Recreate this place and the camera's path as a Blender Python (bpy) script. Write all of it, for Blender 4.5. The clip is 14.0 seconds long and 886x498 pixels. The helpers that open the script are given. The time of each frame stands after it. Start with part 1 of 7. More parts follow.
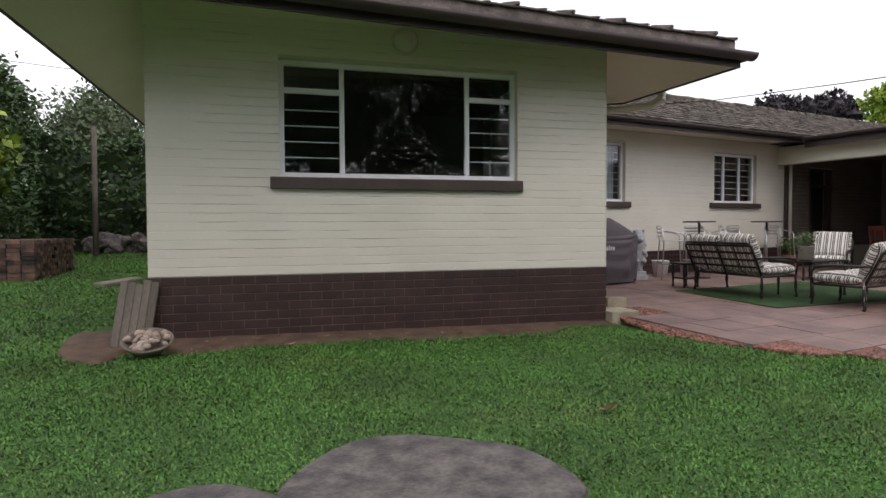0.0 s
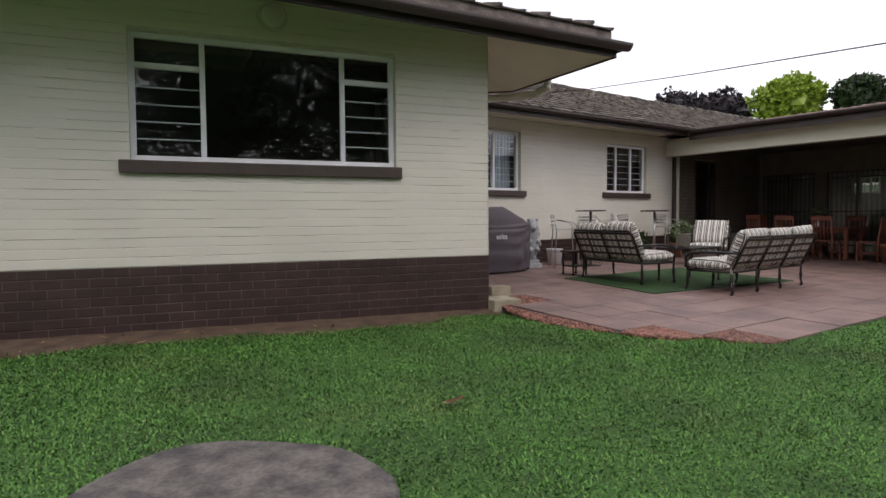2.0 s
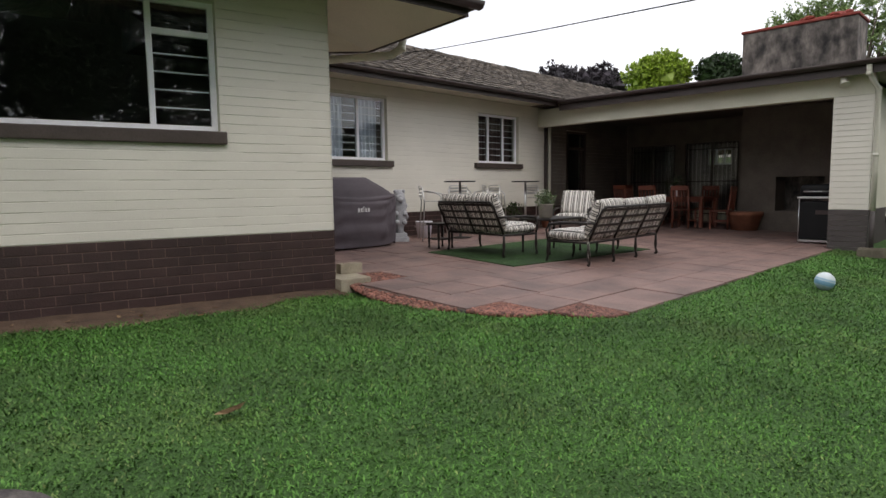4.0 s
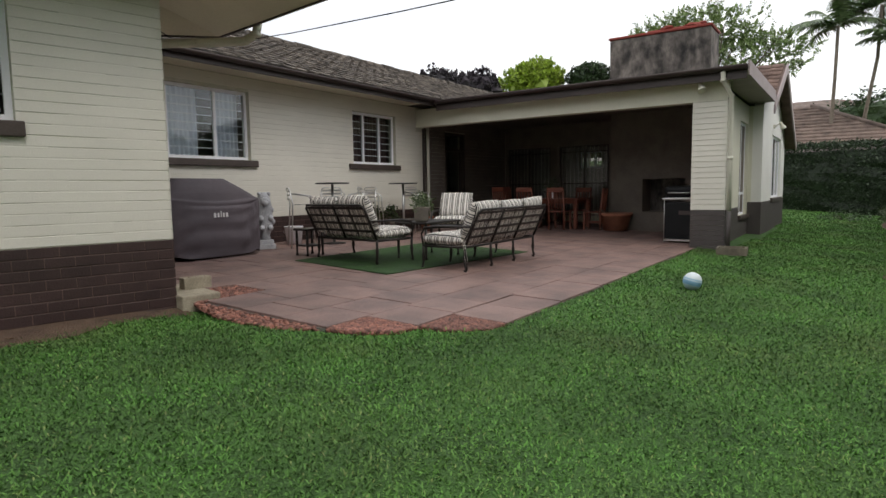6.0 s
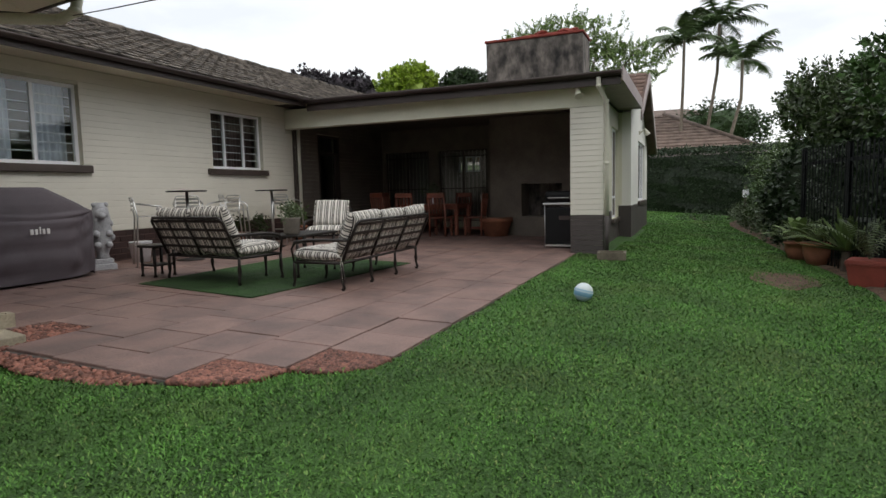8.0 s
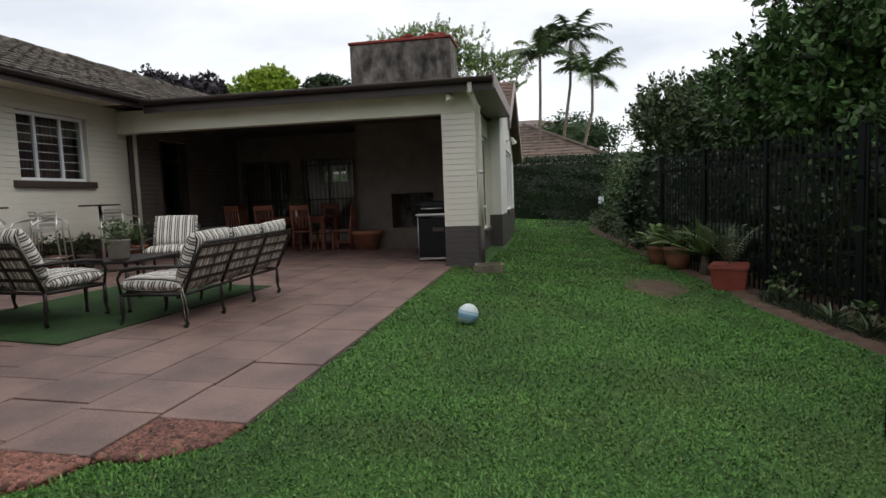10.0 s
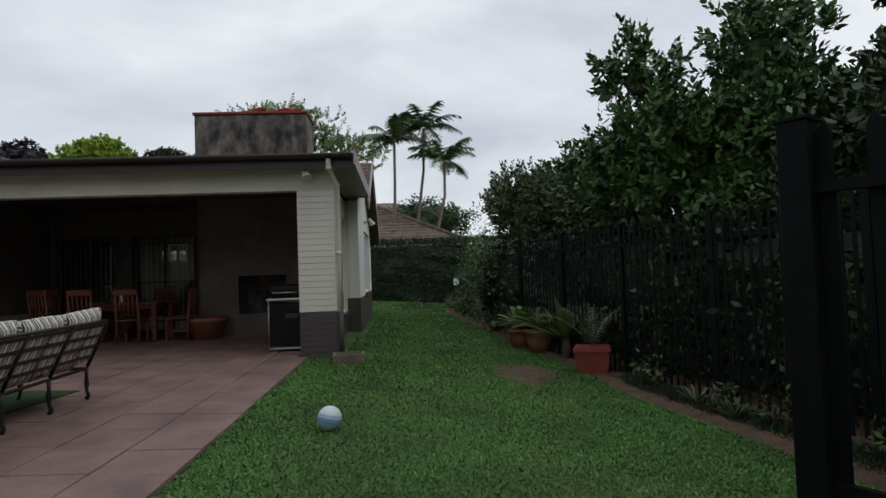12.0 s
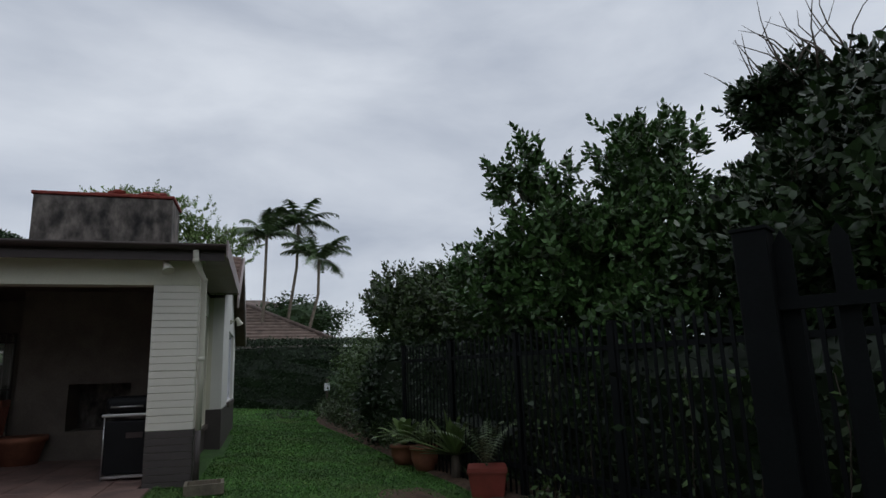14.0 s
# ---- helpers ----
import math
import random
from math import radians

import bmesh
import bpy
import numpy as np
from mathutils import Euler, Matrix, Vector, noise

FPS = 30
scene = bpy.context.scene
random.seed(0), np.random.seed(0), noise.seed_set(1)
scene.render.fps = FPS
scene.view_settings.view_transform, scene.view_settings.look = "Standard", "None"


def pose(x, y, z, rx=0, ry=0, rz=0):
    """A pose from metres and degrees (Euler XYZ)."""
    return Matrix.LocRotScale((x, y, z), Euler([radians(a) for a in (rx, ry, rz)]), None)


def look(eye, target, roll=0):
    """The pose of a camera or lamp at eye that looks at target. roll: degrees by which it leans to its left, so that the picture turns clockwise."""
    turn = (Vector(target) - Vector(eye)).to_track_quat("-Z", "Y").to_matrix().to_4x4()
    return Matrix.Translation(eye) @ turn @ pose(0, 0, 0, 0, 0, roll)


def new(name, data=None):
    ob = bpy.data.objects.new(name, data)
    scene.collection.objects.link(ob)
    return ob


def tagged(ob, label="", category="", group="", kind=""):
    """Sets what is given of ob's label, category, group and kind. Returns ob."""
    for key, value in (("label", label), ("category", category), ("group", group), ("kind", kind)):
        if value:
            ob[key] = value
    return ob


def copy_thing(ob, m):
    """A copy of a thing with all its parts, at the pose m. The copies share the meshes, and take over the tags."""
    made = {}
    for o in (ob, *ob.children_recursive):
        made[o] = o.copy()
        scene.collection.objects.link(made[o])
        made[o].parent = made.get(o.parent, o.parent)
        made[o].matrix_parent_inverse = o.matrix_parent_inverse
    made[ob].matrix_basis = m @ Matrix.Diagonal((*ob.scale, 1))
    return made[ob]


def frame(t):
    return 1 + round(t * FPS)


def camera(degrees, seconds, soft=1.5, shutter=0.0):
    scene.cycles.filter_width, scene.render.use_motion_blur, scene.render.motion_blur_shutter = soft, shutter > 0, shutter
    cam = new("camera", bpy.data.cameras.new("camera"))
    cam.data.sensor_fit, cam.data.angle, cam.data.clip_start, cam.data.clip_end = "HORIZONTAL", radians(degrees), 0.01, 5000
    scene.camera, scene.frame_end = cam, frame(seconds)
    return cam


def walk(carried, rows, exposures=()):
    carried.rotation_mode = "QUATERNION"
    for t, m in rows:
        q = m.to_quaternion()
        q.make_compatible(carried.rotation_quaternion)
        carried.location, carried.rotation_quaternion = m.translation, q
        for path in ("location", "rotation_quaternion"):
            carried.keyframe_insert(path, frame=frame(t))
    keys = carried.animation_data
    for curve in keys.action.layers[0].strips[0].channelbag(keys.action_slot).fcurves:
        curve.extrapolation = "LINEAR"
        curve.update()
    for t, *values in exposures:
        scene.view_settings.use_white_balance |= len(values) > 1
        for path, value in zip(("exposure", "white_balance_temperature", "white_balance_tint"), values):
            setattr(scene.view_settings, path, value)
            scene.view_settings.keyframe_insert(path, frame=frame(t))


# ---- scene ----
cam = camera(72.8, 14.0)
PATH = [
    (0, (0.463, -0.98, 1.145), (1.388, 0.792, 1.078), -0.3),
    (0.5, (0.598, -1.031, 1.136), (1.548, 0.727, 1.059), -0.3),
    (1, (0.703, -1.067, 1.127), (1.697, 0.667, 1.045), -0.3),
    (1.5, (0.837, -1.052, 1.107), (1.907, 0.635, 1.02), -0.3),
    (2, (1.008, -1.033, 1.114), (2.156, 0.601, 1.014), -0.4),
    (2.5, (1.173, -0.983, 1.112), (2.404, 0.588, 0.992), -0.5),
    (3, (1.333, -0.992, 1.1), (2.646, 0.509, 0.953), -0.6),
    (3.2, (1.455, -1.028, 1.091), (2.78, 0.462, 0.935), -0.8),
    (5.3, (2.152, -0.791, 1.111), (3.732, 0.419, 0.907), -0.5),
    (5.5, (2.217, -0.794, 1.093), (3.816, 0.392, 0.899), -0.8),
    (6, (2.412, -0.709, 1.085), (4.057, 0.411, 0.893), -0.9),
    (6.5, (2.594, -0.621, 1.102), (4.287, 0.427, 0.908), -0.9),
    (7, (2.748, -0.547, 1.102), (4.481, 0.433, 0.911), -1.0),
    (7.5, (2.92, -0.422, 1.116), (4.697, 0.477, 0.927), -1.2),
    (8, (3.072, -0.317, 1.142), (4.909, 0.45, 0.954), -1.4),
    (8.2, (3.138, -0.284, 1.154), (4.996, 0.431, 0.965), -1.6),
    (10.5, (3.999, 0.064, 1.194), (5.982, 0.288, 1.065), -2.0),
    (11, (4.135, 0.136, 1.21), (6.132, 0.216, 1.15), -1.9),
    (11.5, (4.312, 0.143, 1.215), (6.312, 0.116, 1.229), -2.0),
    (12, (4.508, 0.151, 1.211), (6.502, 0.009, 1.291), -2.1),
    (12.5, (4.661, 0.173, 1.221), (6.639, -0.078, 1.381), -2.0),
    (13, (4.823, 0.208, 1.253), (6.777, -0.144, 1.494), -2.2),
    (13.5, (5.07, 0.238, 1.289), (6.991, -0.214, 1.612), -1.9),
    (14, (5.245, 0.309, 1.338), (7.123, -0.255, 1.733), -1.9),
]
EXPOSURE = [(0, 0.67, 6750, 14), (2.5, 0.66, 6750, 13), (5.3, 0.62, 6850, 9), (6.5, 0.57, 6850, 8), (8, 0.45, 6800, 7), (10.5, 0.16, 6650, 7), (11, 0.0, 6550, 7), (12.5, -0.36, 6400, 7), (14, -0.58, 6150, 8)]
walk(cam, [(t, look(eye, target, roll)) for t, eye, target, roll in PATH], EXPOSURE)

# ---- world, sun and exposure ----
world = bpy.data.worlds.new("overcast")
scene.world = world
world.use_nodes = True
nt = world.node_tree
nt.nodes.clear()
w_out = nt.nodes.new("ShaderNodeOutputWorld")
w_bg = nt.nodes.new("ShaderNodeBackground")
sky = nt.nodes.new("ShaderNodeTexSky")
sky.sky_type = "NISHITA"
sky.sun_disc = False
sky.sun_elevation, sky.sun_rotation = radians(52), radians(200)
sky_dim = nt.nodes.new("ShaderNodeMix")
sky_dim.data_type, sky_dim.blend_type = "RGBA", "MULTIPLY"
sky_dim.inputs[0].default_value = 1.0
sky_dim.inputs[7].default_value = (0.1, 0.1, 0.1, 1)
w_tc = nt.nodes.new("ShaderNodeTexCoord")
w_map = nt.nodes.new("ShaderNodeMapping")
w_map.inputs["Scale"].default_value = (1.6, 1.6, 4.2)
w_noise = nt.nodes.new("ShaderNodeTexNoise")
w_noise.inputs["Scale"].default_value = 1.5
w_noise.inputs["Detail"].default_value = 7.0
w_noise.inputs["Roughness"].default_value = 0.52
w_noise.inputs["Distortion"].default_value = 0.25
w_ramp = nt.nodes.new("ShaderNodeValToRGB")
w_ramp.color_ramp.elements[0].position, w_ramp.color_ramp.elements[0].color = 0.30, (0.70, 0.735, 0.83, 1)
w_ramp.color_ramp.elements[1].position, w_ramp.color_ramp.elements[1].color = 0.68, (1.12, 1.135, 1.19, 1)
w_mix = nt.nodes.new("ShaderNodeMix")
w_mix.data_type = "RGBA"
w_mix.inputs[0].default_value = 0.9
nt.links.new(w_tc.outputs["Generated"], w_map.inputs["Vector"])
nt.links.new(w_map.outputs["Vector"], w_noise.inputs["Vector"])
nt.links.new(w_noise.outputs["Fac"], w_ramp.inputs["Fac"])
nt.links.new(sky.outputs["Color"], sky_dim.inputs[6])
nt.links.new(sky_dim.outputs[2], w_mix.inputs[6])
nt.links.new(w_ramp.outputs["Color"], w_mix.inputs[7])
nt.links.new(w_mix.outputs[2], w_bg.inputs["Color"])
w_bg.inputs["Strength"].default_value = 1.0
nt.links.new(w_bg.outputs["Background"], w_out.inputs["Surface"])

sun_data = bpy.data.lights.new("sun", "SUN")
sun_data.energy, sun_data.angle, sun_data.color = 0.5, radians(25), (1.0, 0.97, 0.92)
sun = new("sun", sun_data)
sun.matrix_world = pose(0, 0, 20, 38, 0, -20)


# ---- materials ----
def mat(name, base, rough=0.7, vary=0.25, scale=6.0, fine=60.0, bump=0.2, metal=0.0, dark=None, rand=0.0, spec=0.5, stretch=(1, 1, 1), dist=0.01):
    """A surface with a broad variation, a fine grain and relief, in metres; rand varies piece by piece."""
    m = bpy.data.materials.new(name)
    m.use_nodes = True
    n, l = m.node_tree.nodes, m.node_tree.links
    b = n["Principled BSDF"]
    geo = n.new("ShaderNodeNewGeometry")
    mp = n.new("ShaderNodeMapping")
    mp.inputs["Scale"].default_value = stretch
    l.new(geo.outputs["Position"], mp.inputs["Vector"])
    broad = n.new("ShaderNodeTexNoise")
    broad.inputs["Scale"].default_value, broad.inputs["Detail"].default_value = scale, 5.0
    grain = n.new("ShaderNodeTexNoise")
    grain.inputs["Scale"].default_value, grain.inputs["Detail"].default_value = fine, 3.0
    l.new(mp.outputs[0], broad.inputs["Vector"])
    l.new(mp.outputs[0], grain.inputs["Vector"])
    dk = dark or tuple(c * (1 - vary) for c in base)
    ramp = n.new("ShaderNodeValToRGB")
    ramp.color_ramp.elements[0].position, ramp.color_ramp.elements[0].color = 0.33, (*dk, 1)
    ramp.color_ramp.elements[1].position, ramp.color_ramp.elements[1].color = 0.62, (*base, 1)
    l.new(broad.outputs["Fac"], ramp.inputs["Fac"])
    gr = n.new("ShaderNodeMapRange")
    gr.inputs[1].default_value, gr.inputs[2].default_value = 0.3, 0.7
    gr.inputs[3].default_value, gr.inputs[4].default_value = 1 - vary * 0.6, 1 + vary * 0.35
    l.new(grain.outputs["Fac"], gr.inputs[0])
    mul = n.new("ShaderNodeMix")
    mul.data_type, mul.blend_type = "RGBA", "MULTIPLY"
    mul.inputs[0].default_value = 1.0
    l.new(ramp.outputs["Color"], mul.inputs[6])
    l.new(gr.outputs[0], mul.inputs[7])
    last = mul.outputs[2]
    if rand:
        info = n.new("ShaderNodeObjectInfo")
        rr = n.new("ShaderNodeMapRange")
        rr.inputs[3].default_value, rr.inputs[4].default_value = 1 - rand, 1 + rand * 0.6
        l.new(info.outputs["Random"], rr.inputs[0])
        isl = n.new("ShaderNodeMapRange")
        isl.inputs[3].default_value, isl.inputs[4].default_value = 1 - rand, 1 + rand * 0.6
        l.new(geo.outputs["Random Per Island"], isl.inputs[0])
        both = n.new("ShaderNodeMath")
        both.operation = "MULTIPLY"
        l.new(rr.outputs[0], both.inputs[0])
        l.new(isl.outputs[0], both.inputs[1])
        m2 = n.new("ShaderNodeMix")
        m2.data_type, m2.blend_type = "RGBA", "MULTIPLY"
        m2.inputs[0].default_value = 1.0
        l.new(last, m2.inputs[6])
        l.new(both.outputs[0], m2.inputs[7])
        last = m2.outputs[2]
    l.new(last, b.inputs["Base Color"])
    b.inputs["Roughness"].default_value, b.inputs["Metallic"].default_value = rough, metal
    b.inputs["Specular IOR Level"].default_value = spec
    if bump:
        bp = n.new("ShaderNodeBump")
        bp.inputs["Strength"].default_value, bp.inputs["Distance"].default_value = bump, dist
        l.new(grain.outputs["Fac"], bp.inputs["Height"])
        l.new(bp.outputs["Normal"], b.inputs["Normal"])
    return m


def glass(name, tint=(0.9, 0.95, 0.95)):
    m = bpy.data.materials.new(name)
    m.use_nodes = True
    b = m.node_tree.nodes["Principled BSDF"]
    b.inputs["Base Color"].default_value = (*tint, 1)
    b.inputs["Transmission Weight"].default_value, b.inputs["Roughness"].default_value, b.inputs["IOR"].default_value = 1.0, 0.0, 1.5
    return m


CREAM = mat("cream_paint", (0.74, 0.705, 0.62), 0.6, 0.06, 1.3, 90, 0.15, rand=0.02)
SOFFIT = mat("cream_soffit", (0.70, 0.64, 0.51), 0.7, 0.08, 1.0, 40, 0.1)
PLASTER = mat("cream_plaster", (0.66, 0.64, 0.52), 0.75, 0.08, 0.9, 50, 0.2)
WHITEPLASTER = mat("white_plaster", (0.77, 0.76, 0.71), 0.75, 0.07, 0.9, 50, 0.2)
PLINTH = mat("brown_painted_brick", (0.060, 0.032, 0.029), 0.55, 0.3, 3.0, 70, 0.35, rand=0.18)
MORTAR = mat("brown_mortar", (0.20, 0.135, 0.115), 0.9, 0.35, 3, 120, 0.4)
GREYPLINTH = mat("grey_brown_paint", (0.075, 0.062, 0.058), 0.6, 0.2, 3, 70, 0.3)
JOINT = mat("cream_joint", (0.62, 0.60, 0.50), 0.8, 0.15, 5, 90, 0.3)
GUTTER = mat("brown_gutter", (0.050, 0.033, 0.030), 0.5, 0.2, 2, 40, 0.08)
SILL = mat("brown_sill", (0.075, 0.055, 0.047), 0.5, 0.25, 4, 60, 0.2)
WHITE = mat("white_frame", (0.84, 0.84, 0.88), 0.4, 0.05, 3, 60, 0.05)
GLASS = glass("window_glass")
DARKROOM = mat("room_wall", (0.22, 0.20, 0.18), 0.8, 0.15, 2, 40, 0.1)
TILE = mat("mossy_roof_tile", (0.165, 0.138, 0.115), 0.92, 0.6, 5.5, 38, 0.9, dark=(0.040, 0.034, 0.028), rand=0.42, dist=0.03)
EAVETILE = mat("weathered_eave_tile", (0.25, 0.205, 0.185), 0.9, 0.45, 5, 45, 0.5, dark=(0.11, 0.09, 0.08), rand=0.15)
TILERED = mat("red_roof_tile", (0.19, 0.122, 0.098), 0.85, 0.4, 3.0, 45, 0.5, rand=0.25)
NBTILE = mat("brown_roof_tile", (0.24, 0.175, 0.145), 0.85, 0.45, 2.0, 30, 0.5, rand=0.25)
FASCIA = mat("pale_fascia", (0.34, 0.275, 0.265), 0.6, 0.15, 3, 50, 0.1)
SLAB = mat("pink_paving", (0.248, 0.157, 0.135), 0.62, 0.38, 2.1, 70, 0.4, dark=(0.145, 0.096, 0.086), rand=0.13)
SOIL = mat("red_soil", (0.15, 0.092, 0.060), 0.95, 0.45, 5, 60, 0.8, dark=(0.075, 0.045, 0.03), dist=0.03)
LAWN = mat("lawn_ground", (0.054, 0.132, 0.024), 0.95, 0.5, 1.6, 55, 0.9, dark=(0.036, 0.088, 0.017), dist=0.04)
STONE = mat("grey_stepping_stone", (0.150, 0.132, 0.120), 0.85, 0.5, 6.5, 42, 0.8, dark=(0.058, 0.050, 0.050), dist=0.02)
SOOT = mat("stained_chimney", (0.19, 0.165, 0.145), 0.9, 0.7, 3.4, 13, 0.6, dark=(0.022, 0.02, 0.019), stretch=(1, 1, 0.6))
REDCAP = mat("red_oxide", (0.27, 0.045, 0.03), 0.8, 0.4, 5, 60, 0.3)
BLACKSTEEL = mat("black_steel", (0.006, 0.007, 0.008), 0.65, 0.3, 4, 60, 0.1, spec=0.12)
# veranda walls: the dimness under the roof is put into this brown
SHADEDBROWN = mat("shaded_brown_wall", (0.172, 0.145, 0.122), 0.85, 0.25, 3, 50, 0.3)
TIMBERCEIL = mat("stained_ceiling", (0.14, 0.112, 0.09), 0.7, 0.2, 2, 40, 0.1)


# ---- mesh helpers ----
def box(bm, x0, x1, y0, y1, z0, z1, m=None):
    vs = [bm.verts.new((x, y, z)) for x in (x0, x1) for y in (y0, y1) for z in (z0, z1)]
    for f in ((0, 1, 3, 2), (4, 6, 7, 5), (0, 4, 5, 1), (2, 3, 7, 6), (0, 2, 6, 4), (1, 5, 7, 3)):
        bm.faces.new([vs[i] for i in f])
    if m is not None:
        bmesh.ops.transform(bm, matrix=m, verts=vs)
    return vs


def bbox(bm, x0, x1, y0, y1, z0, z1, r=0.01, seg=2, m=None):
    """A box with rounded edges."""
    vs = box(bm, x0, x1, y0, y1, z0, z1)
    es = {e for v in vs for e in v.link_edges}
    out = bmesh.ops.bevel(bm, geom=list(es), offset=r, segments=seg, affect="EDGES", profile=0.5)
    if m is not None:
        bmesh.ops.transform(bm, matrix=m, verts=list({v for f in out["faces"] for v in f.verts} | {v for v in vs if v.is_valid}))


def tube(bm, pts, r, n=8, cap=True, flat=1.0):
    """A round bar along points; r is one radius or one for each point."""
    pts = [Vector(p) for p in pts]
    rs = r if isinstance(r, (list, tuple)) else [r] * len(pts)
    rings = []
    side = None
    for i, p in enumerate(pts):
        d = (pts[min(i + 1, len(pts) - 1)] - pts[max(i - 1, 0)]).normalized()
        if side is None:
            side = d.orthogonal().normalized()
        side = (side - d * side.dot(d)).normalized()
        up = d.cross(side)
        rings.append([bm.verts.new(p + (side * math.cos(a) + up * math.sin(a) * flat) * rs[i]) for a in (2 * math.pi * k / n for k in range(n))])
    for a, b in zip(rings, rings[1:]):
        for k in range(n):
            bm.faces.new((a[k], a[(k + 1) % n], b[(k + 1) % n], b[k])).smooth = True
    if cap:
        bm.faces.new(rings[0][::-1])
        bm.faces.new(rings[-1])


def lathe(bm, prof, n=20, at=(0, 0, 0)):
    """A turned shape from (radius, height) pairs."""
    rings = [[bm.verts.new((at[0] + r * math.cos(2 * math.pi * k / n), at[1] + r * math.sin(2 * math.pi * k / n), at[2] + z)) for k in range(n)] for r, z in prof]
    for a, b in zip(rings, rings[1:]):
        for k in range(n):
            bm.faces.new((a[k], a[(k + 1) % n], b[(k + 1) % n], b[k])).smooth = True
    bm.faces.new(rings[0][::-1])
    bm.faces.new(rings[-1])


def done(bm, name, material):
    bmesh.ops.recalc_face_normals(bm, faces=bm.faces)
    me = bpy.data.meshes.new(name)
    bm.to_mesh(me)
    bm.free()
    for one in material if isinstance(material, (list, tuple)) else [material]:
        me.materials.append(one)
    return me


def part(name, bm, material, parent, label="", m=None):
    """ONE mesh under a thing or a part; m is its pose in the parent's space."""
    me = bm if isinstance(bm, bpy.types.Mesh) else done(bm, name, material)
    ob = new(name, me)
    ob.parent = parent
    if m is not None:
        ob.matrix_basis = m
    return tagged(ob, label)


def thing(name, label, category, m=None, group="", kind=""):
    ob = new(name)
    ob.empty_display_size = 0.1
    if m is not None:
        ob.matrix_basis = m
    return tagged(ob, label, category, group, kind)


def solid(name, bm, material, label, category, m=None, group="", kind=""):
    ob = new(name, bm if isinstance(bm, bpy.types.Mesh) else done(bm, name, material))
    if m is not None:
        ob.matrix_basis = m
    return tagged(ob, label, category, group, kind)


def structure(name, bm, material, label, category, m=None):
    return solid(name, bm, material, label, category, m, kind="structure")


def bulk(name, verts, faces, material, smooth=False):
    """A large mesh straight from arrays; verts (n, 3), faces (k, 3 or 4)."""
    me = bpy.data.meshes.new(name)
    verts, faces = np.asarray(verts, np.float32), np.asarray(faces, np.int32)
    k = faces.shape[1]
    me.vertices.add(len(verts))
    me.vertices.foreach_set("co", verts.ravel())
    me.loops.add(faces.size)
    me.loops.foreach_set("vertex_index", faces.ravel())
    me.polygons.add(len(faces))
    me.polygons.foreach_set("loop_start", np.arange(0, faces.size, k, dtype=np.int32))
    if smooth:
        me.polygons.foreach_set("use_smooth", np.ones(len(faces), bool))
    me.update(calc_edges=True)
    me.materials.append(material)
    return me


# ---- the lie of the ground ----
def lawn_z(x, y):
    """The lawn falls towards the fence."""
    near = np.clip((5.6 - x) / 2.5, 0, 1) * 0.035
    side = 0.042 * np.clip(y - 6.6, 0, 13.5) * np.clip((2.0 - x) / 1.0, 0, 1)  # the side lawn climbs
    kerb = 0.05 * np.exp(-((x - 5.25) / 0.5) ** 2 - ((y - 3.3) / 1.3) ** 2)  # turf built up to the patio edge
    return near + side + kerb - 0.06 - 0.075 * np.clip(1.7 - y, 0, 5.2) + 0.008 * np.sin(x * 1.7 + y) * np.sin(y * 1.3)


def patio_z(y):
    return -0.022 + 0.033 * (y - 2.2)


MA = pose(5.755, 4.757, 0, 0, 0, -12)  # the garden wing: x along its front wall, y into it
H = 0.0943  # one brick course


# ---- walls ----
def wall(name, m, x0, x1, thick, z0, z1, holes, material, label):
    """A wall along x with its face at y = 0, cut through by holes (x0, x1, z0, z1)."""
    bm = bmesh.new()
    xs = sorted({x0, x1, *[h[0] for h in holes], *[h[1] for h in holes]})
    for a, b in zip(xs, xs[1:]):
        cuts = sorted([(h[2], h[3]) for h in holes if h[0] <= a + 1e-6 and h[1] >= b - 1e-6])
        z = z0
        for c, d in cuts:
            if c > z:
                box(bm, a, b, 0, thick, z, c)
            z = d
        if z < z1:
            box(bm, a, b, 0, thick, z, z1)
    bmesh.ops.remove_doubles(bm, verts=bm.verts, dist=1e-5)
    return structure(name, bm, material, label, "wall", m)


def course_mesh(length, h, proud, material, name):
    """One brick or course, its outer edges rounded."""
    bm = bmesh.new()
    r = 0.004
    prof = [(0, 0), (-proud + r, 0), (-proud, r), (-proud, h - r), (-proud + r, h), (0, h)]
    a = [bm.verts.new((0, y, z)) for y, z in prof]
    b = [bm.verts.new((length, y, z)) for y, z in prof]
    for i in range(5):
        bm.faces.new((a[i], a[i + 1], b[i + 1], b[i]))
    bm.faces.new(a)
    bm.faces.new(b[::-1])
    return done(bm, name, material)


COURSES = {}


